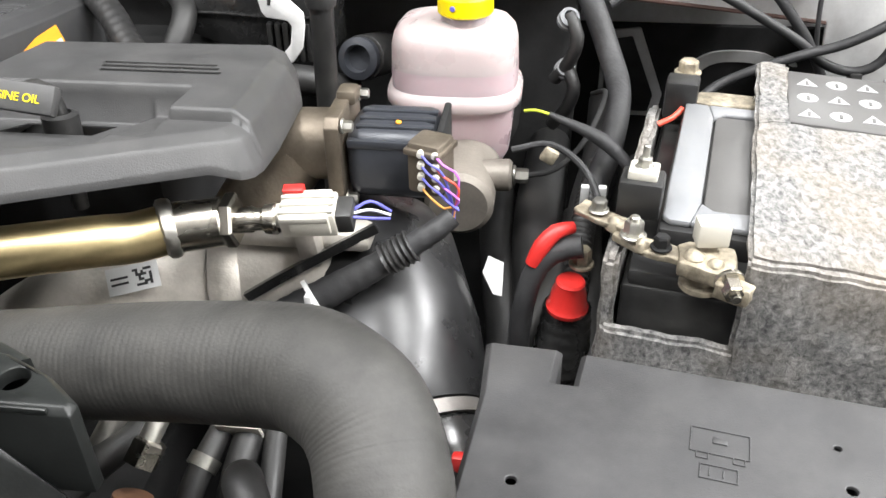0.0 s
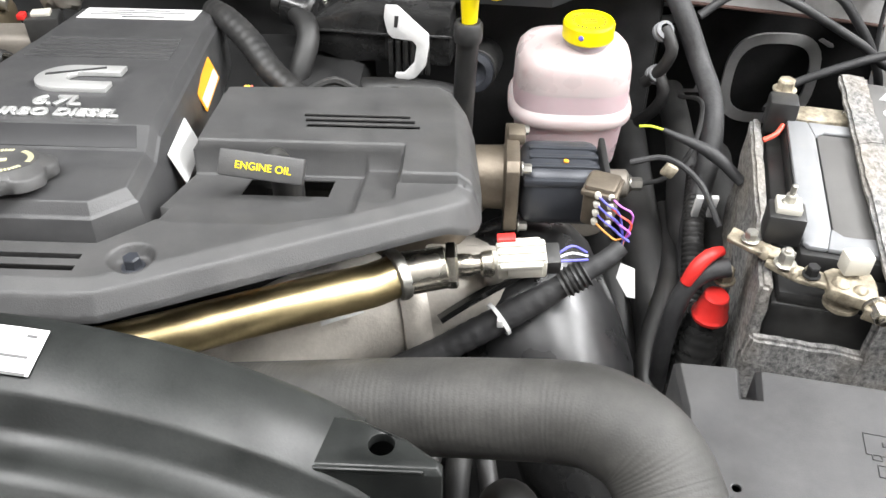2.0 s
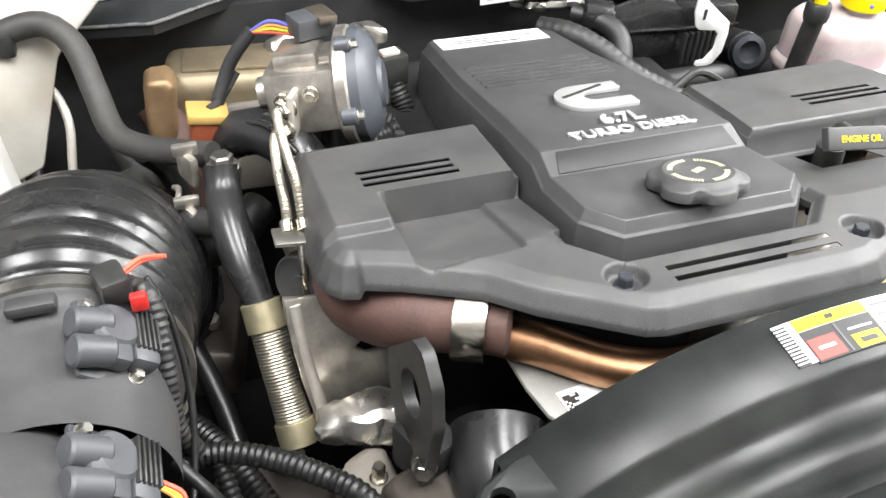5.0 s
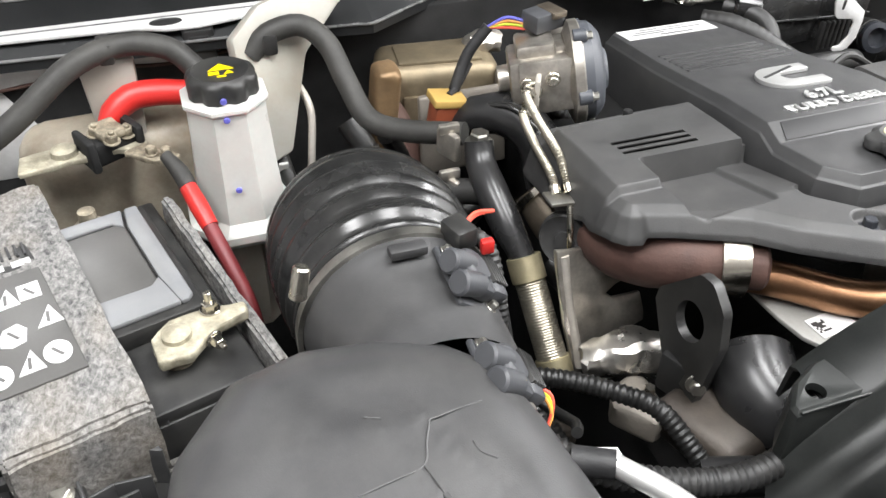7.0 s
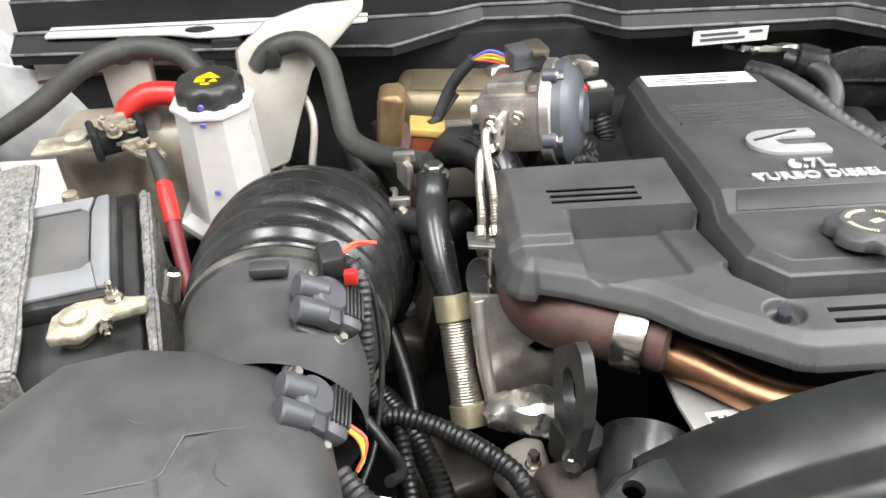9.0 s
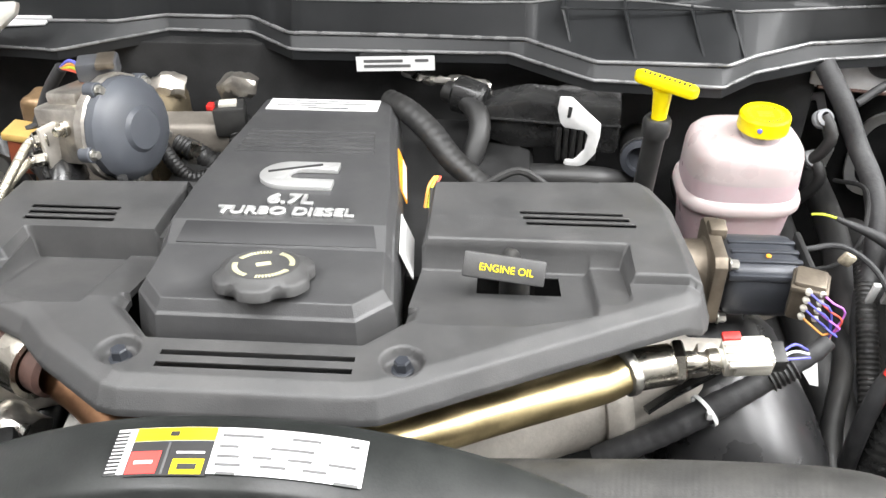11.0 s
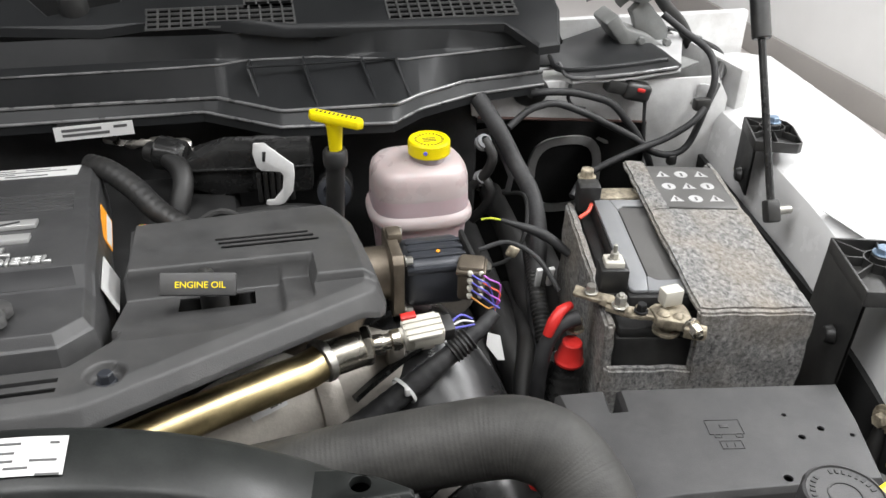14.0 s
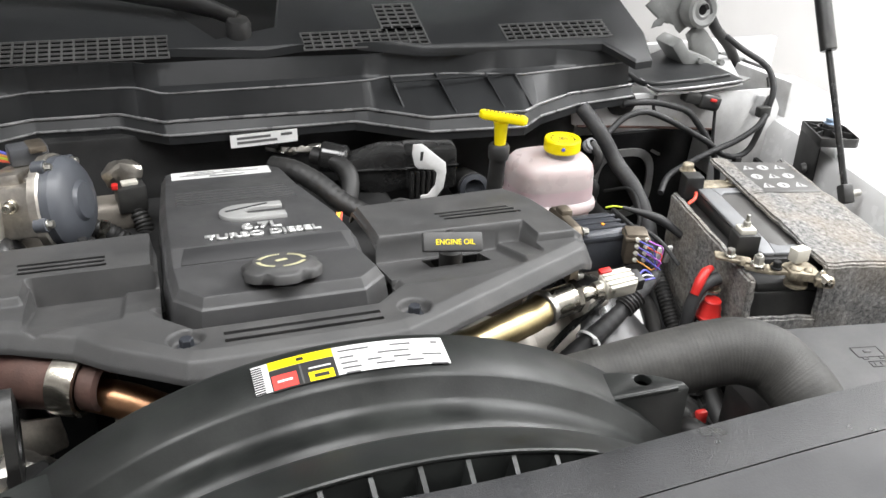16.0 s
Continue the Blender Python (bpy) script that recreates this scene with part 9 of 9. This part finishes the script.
    part("tag", box(bm_new(), (0.012, 0.004, 0.020), (-0.993, 0.948, 1.068), Matrix.Rotation(0.5, 4, "X"), 0.001), PAPER, v)
    f = thing("foil_wrapped_pipe", (-0.62, 1.05, 1.12), "foil-wrapped pipe and grey cast rail behind the turbo", "pipe")
    part("rail", box(bm_new(), (0.12, 0.05, 0.045), (-0.628, 0.985, 1.115), Matrix.Rotation(0.05, 4, "Z"), 0.012, 3), CASTDULL, f, "grey-brown cast rail", smooth=60)
    for x0, x1, z in ((-0.705, -0.665, 1.148), (-0.612, -0.565, 1.150)):
        bm = tube(bm_new(), [(x0, 1.06, z - 0.012), ((x0 + x1) / 2, 1.055, z), (x1, 1.06, z - 0.006)], [0.013, 0.018, 0.015], 18, 0.005)
        part("foil", crumple(bm, 0.006, 60, 0), SHEETAL, f, "crumpled foil sleeve", smooth=25)
    part("clip", box(bm_new(), (0.014, 0.006, 0.034), (-0.617, 0.935, 1.112), Matrix.Rotation(0.3, 4, "Y"), 0.002), STEEL, f)
    part("loom", tube(bm_new(), [(-0.655, 0.93, 1.125), (-0.635, 0.915, 1.105), (-0.612, 0.905, 1.095), (-0.585, 0.91, 1.10)], 0.009, 12, 0.004, ribs=0.0012, pitch=0.006), RUBBER, f)
    c = thing("injector_connector", (-0.577, 0.975, 1.13), "black wiring connector with white and red clips", "connector")
    part("body", box(bm_new(), (0.040, 0.030, 0.040), (-0.577, 0.975, 1.143), Matrix.Rotation(0.2, 4, "Z"), 0.004), BLACK, c)
    part("clip", box(bm_new(), (0.022, 0.014, 0.005), (-0.577, 0.973, 1.165), Matrix.Rotation(0.2, 4, "Z"), 0.001), WHITE, c, "white clip")
    part("lock", box(bm_new(), (0.008, 0.012, 0.007), (-0.596, 0.963, 1.165), None, 0.001), RED, c, "red lock")
    part("loom", tube(bm_new(), [(-0.571, 0.971, 1.123), (-0.564, 0.951, 1.093), (-0.581, 0.926, 1.073), (-0.606, 0.911, 1.063)], 0.011, 14, 0.004, ribs=0.0018, pitch=0.006), RUBBER, c)
    part("loom", tube(bm_new(), [(-0.646, 0.961, 1.113), (-0.606, 0.941, 1.103), (-0.581, 0.931, 1.083), (-0.566, 0.881, 1.073)], 0.012, 14, 0.004, ribs=0.0018, pitch=0.006), RUBBER, c)
    g = thing("lifting_eye", (-0.69, 0.5, 1.05), "black forged lifting eye", "lifting eye")
    m = basis((-0.684, 0.502, 1.114), (0.11, -0.99, 0.0), (0.04, 0.20, 0.97)) @ Matrix.Diagonal((0.95, 0.95, 1, 1))
    bm = bm_new()
    edge = [(0.036, -0.085), (0.045, 0.0), (0.036, 0.038), (0.014, 0.058), (-0.004, 0.057), (-0.050, 0.006), (-0.052, -0.010), (-0.022, -0.064)]
    rows = []
    n = 64
    for r0, zz in ((0.020, -0.0052), (0.020, 0.0052), (None, 0.0052), (None, -0.0052), (0.020, -0.0052)):
        row = []
        for i in range(n + 1):
            a = 2 * math.pi * i / n
            if r0:
                row.append(m @ Vector((r0 * math.cos(a), r0 * 1.15 * math.sin(a), zz)))
            else:
                rr = 1.0
                for p, q in zip(edge, edge[1:] + edge[:1]):
                    nx, ny = q[1] - p[1], p[0] - q[0]
                    k = nx * math.cos(a) + ny * math.sin(a)
                    if k > 1e-6:
                        rr = min(rr, (nx * p[0] + ny * p[1]) / k)
                row.append(m @ Vector((rr * math.cos(a), rr * math.sin(a), zz)))
        rows.append(row)
    part("eye", sheet(bm, rows), BLACK, g, smooth=40)
    part("foot", box(bm_new(), (0.04, 0.05, 0.05), (-0.675, 0.50, 1.04), Matrix.Rotation(0.4, 4, "Z"), 0.006), DARK, g)
    hexbolt("bolt", (-0.685, 0.475, 1.055), (-0.4, -0.9, 0.2), 0.008, 0.01, ZINC, g)
    b = thing("accessory_bracket", (-0.56, 0.46, 1.05), "grey steel accessory bracket with a printed label", "bracket")
    bm = prism(bm_new(), [(-0.595, 0.491), (-0.589, 0.46), (-0.57, 0.43), (-0.522, 0.429), (-0.489, 0.478), (-0.565, 0.531), (-0.598, 0.534)], 1.096, 1.102, 0.002)
    part("plate", bm, SHEETDULL, b)
    m = basis((-0.55, 0.467, 1.1025), (1, 0.12, 0), (-0.1, 1, 0))
    lab = part("label", slab(bm_new(), m, -0.024, 0.020, -0.013, 0.013, 0.0008), PAPER, b, "small printed label")
    bm = bm_new()
    random.seed(8)
    for i in range(6):
        for jn in range(6):
            if random.random() < 0.55:
                slab(bm, m, -0.022 + i * 0.0024, -0.0196 + i * 0.0024, -0.007 + jn * 0.0024, -0.0046 + jn * 0.0024, 0.0011)
    part("print", bm, INK, lab)
    c = thing("thermostat_pipe", (-0.60, 0.43, 1.0), "black painted coolant pipe bend", "pipe")
    part("pipe", tube(bm_new(), [(-0.615, 0.49, 1.055), (-0.625, 0.455, 1.045), (-0.61, 0.425, 1.035), (-0.57, 0.405, 1.035), (-0.50, 0.40, 1.03)], 0.042, 32), DUCT, c)
    q = thing("alternator_bracket", (-0.74, 0.52, 1.0), "bare aluminium bracket beside the exhaust elbow", "bracket")
    pts = [(-0.042, 0.058), (0.0, 0.050), (0.035, 0.060), (0.055, 0.050), (0.055, 0.006), (0.026, 0.002), (0.014, -0.007), (0.024, -0.017), (0.060, -0.019), (0.060, -0.055), (0.022, -0.065), (0.002, -0.095), (-0.030, -0.095), (-0.042, 0.0)]
    bm = prism(bm_new(), pts, -0.004, 0.004, 0.002, basis((-0.722, 0.622, 1.062), (1, 0.1, 0), (0, 0.3, 1)))
    part("plate", crumple(bm, 0.003, 25, 2), SHEETAL, q, "slotted aluminium plate")
    hexbolt("bolt", (-0.700, 0.632, 1.112), (-0.1, -1, 0.3), 0.009, 0.010, ZINC, q)
    bm = tube(bm_new(), [(-0.752, 0.575, 1.010), (-0.720, 0.565, 1.018), (-0.700, 0.560, 1.020), (-0.672, 0.550, 1.016)], [0.014, 0.024, 0.027, 0.025], 20, 0.005)
    part("foil", crumple(bm, 0.005, 55, 0), FOIL, q, "crumpled foil sleeve", smooth=25)
    part("edge_roll", tube(bm_new(), [(-0.757, 0.632, 1.11), (-0.752, 0.615, 1.05), (-0.742, 0.592, 0.98)], 0.006, 12), CASTAL, q)
    bm = prism(bm_new(), [(-0.757, 0.503), (-0.742, 0.529), (-0.719, 0.538), (-0.700, 0.530), (-0.697, 0.478), (-0.725, 0.465)], 0.985, 1.017, 0.009)
    part("foot", crumple(bm, 0.003, 50, 1), CASTDULL, q, "dull cast foot")
    hexbolt("bolt", (-0.717, 0.500, 1.016), (0, 0, 1), 0.006, 0.016, STEEL, q)
    n = thing("coolant_crossover", (-0.66, 0.47, 1.0), "oily cast housing between the brackets", "housing")
    part("housing", crumple(box(bm_new(), (0.11, 0.10, 0.05), (-0.655, 0.455, 1.012), Matrix.Rotation(0.3, 4, "Z"), 0.015, 3), 0.004, 40, 1), OILY, n, "oily brown cast housing", smooth=60)
    part("pipe", tube(bm_new(), [(-0.72, 0.40, 1.02), (-0.66, 0.375, 1.03), (-0.60, 0.36, 1.045), (-0.54, 0.36, 1.05)], 0.019, 20), DUCT, n)


YELINK_TAN = mat("tan_plastic", (0.5, 0.33, 0.1), 0.45, grain=400, bump=0.1, vary=0.1)
SHEETDULL = mat("dull_grey_sheet", (0.27, 0.265, 0.25), 0.6, 0.2, grain=300, bump=0.3, vary=0.15, dirt=DUST, dirt_amount=0.3)
BRAID = mat("tan_steel_braid", (0.42, 0.39, 0.32), 0.36, 0.85, grain=400, bump=0.4, vary=0.25)
NECK = mat("tan_heat_shield", (0.26, 0.17, 0.09), 0.5, 0.5, grain=150, bump=0.4, vary=0.25, dirt=(0.1, 0.07, 0.05), dirt_amount=0.4)
OILY = mat("oily_cast_iron", (0.05, 0.042, 0.036), 0.45, 0.3, grain=260, bump=0.5, vary=0.35, dirt=(0.09, 0.075, 0.055), dirt_amount=0.4)
SHIELD = mat("bronze_heat_shield", (0.25, 0.205, 0.135), 0.5, 0.65, grain=150, bump=0.4, vary=0.2, dirt=(0.1, 0.08, 0.06), dirt_amount=0.4)
turbo()


LOOMBLK = mat("black_loom", (0.006, 0.006, 0.006), 0.4, grain=500, bump=0.2, vary=0.3, dirt=(0.03, 0.03, 0.028), dirt_amount=0.2)


def left_clutter():
    t = thing("left_hose_bundle", (-0.82, 0.55, 0.8), "thin black hoses and wiring beside the flexible pipe", "hose", "hoses")
    for pts, r in (([(-0.868, 0.60, 1.195), (-0.856, 0.585, 1.165), (-0.852, 0.55, 1.11), (-0.862, 0.50, 1.06), (-0.875, 0.46, 1.05)], 0.003),
                   ([(-0.86, 0.75, 1.0), (-0.835, 0.68, 0.95), (-0.82, 0.60, 0.91), (-0.80, 0.50, 0.89), (-0.76, 0.42, 0.89)], 0.011), ([(-0.845, 0.70, 0.88), (-0.81, 0.60, 0.85), (-0.80, 0.48, 0.86), (-0.72, 0.42, 0.88)], 0.017),
                   ([(-0.87, 0.50, 1.10), (-0.845, 0.47, 1.085), (-0.835, 0.44, 1.095), (-0.845, 0.42, 1.11)], 0.005), ([(-0.72, 0.72, 1.02), (-0.70, 0.66, 1.0), (-0.70, 0.58, 0.97)], 0.02),
                   ([(-0.76, 0.84, 1.07), (-0.80, 0.80, 1.06), (-0.85, 0.79, 1.06)], 0.02), ([(-0.87, 0.90, 1.12), (-0.85, 0.92, 1.08), (-0.83, 0.90, 1.02)], 0.012), ([(-0.90, 0.98, 1.10), (-0.88, 0.95, 1.06), (-0.87, 0.92, 1.0)], 0.016)):
        part("hose", tube(bm_new(), pts, r, 14, 0.012), LOOMBLK, t)
    for pts, r in (([(-0.905, 0.515, 1.03), (-0.870, 0.529, 1.055), (-0.842, 0.532, 1.059), (-0.801, 0.514, 1.059), (-0.758, 0.480, 1.059), (-0.734, 0.453, 1.055), (-0.715, 0.41, 1.03)], 0.0085), ([(-0.842, 0.532, 1.055), (-0.835, 0.50, 1.03), (-0.832, 0.46, 1.0), (-0.84, 0.40, 0.96)], 0.0065),
                   ([(-0.90, 0.66, 0.97), (-0.86, 0.62, 0.99), (-0.825, 0.56, 0.985), (-0.80, 0.50, 0.96), (-0.79, 0.44, 0.92)], 0.012)):
        part("loom", tube(bm_new(), pts, r, 14, 0.004, ribs=0.0014, pitch=0.006), LOOMBLK, t, "black convoluted loom")
    part("block", crumple(box(bm_new(), (0.09, 0.10, 0.10), (-0.80, 0.60, 0.86), Matrix.Rotation(0.4, 4, "Z"), 0.012, 3), 0.004, 30, 1), OILY, t, "oily cast engine bracket", smooth=60)
    part("block", crumple(box(bm_new(), (0.10, 0.16, 0.06), (-0.845, 0.80, 0.95), Matrix.Rotation(-0.2, 4, "Z"), 0.012, 3), 0.004, 30, 1), OILY, t, "oily cast engine bracket", smooth=60)
    for p, q in (((-0.815, 0.57, 0.915), (-0.805, 0.555, 0.93)), ((-0.775, 0.62, 0.915), (-0.772, 0.61, 0.932)), ((-0.83, 0.76, 0.985), (-0.83, 0.755, 1.0))):
        part("bolt", rod(bm_new(), p, q, 0.008, None, 6), ZINC, t)
    part("wire", tube(bm_new(), [(-0.845, 0.90, 1.07), (-0.84, 0.86, 1.09), (-0.85, 0.83, 1.06), (-0.845, 0.79, 1.02)], 0.0035, 10), CASTAL, t, "thin bare steel line")
    part("clip", lathe(bm_new(), [(0.0165, 0), (0.0185, 0), (0.0185, 0.008), (0.0165, 0.008)], (-0.81, 0.60, 0.851), (0.1, -0.8, -0.2), 20), ZINC, t)
    part("fitting", rod(bm_new(), (-0.885, 0.955, 1.07), (-0.878, 0.94, 1.045), 0.019), BLACK, t)


left_clutter()
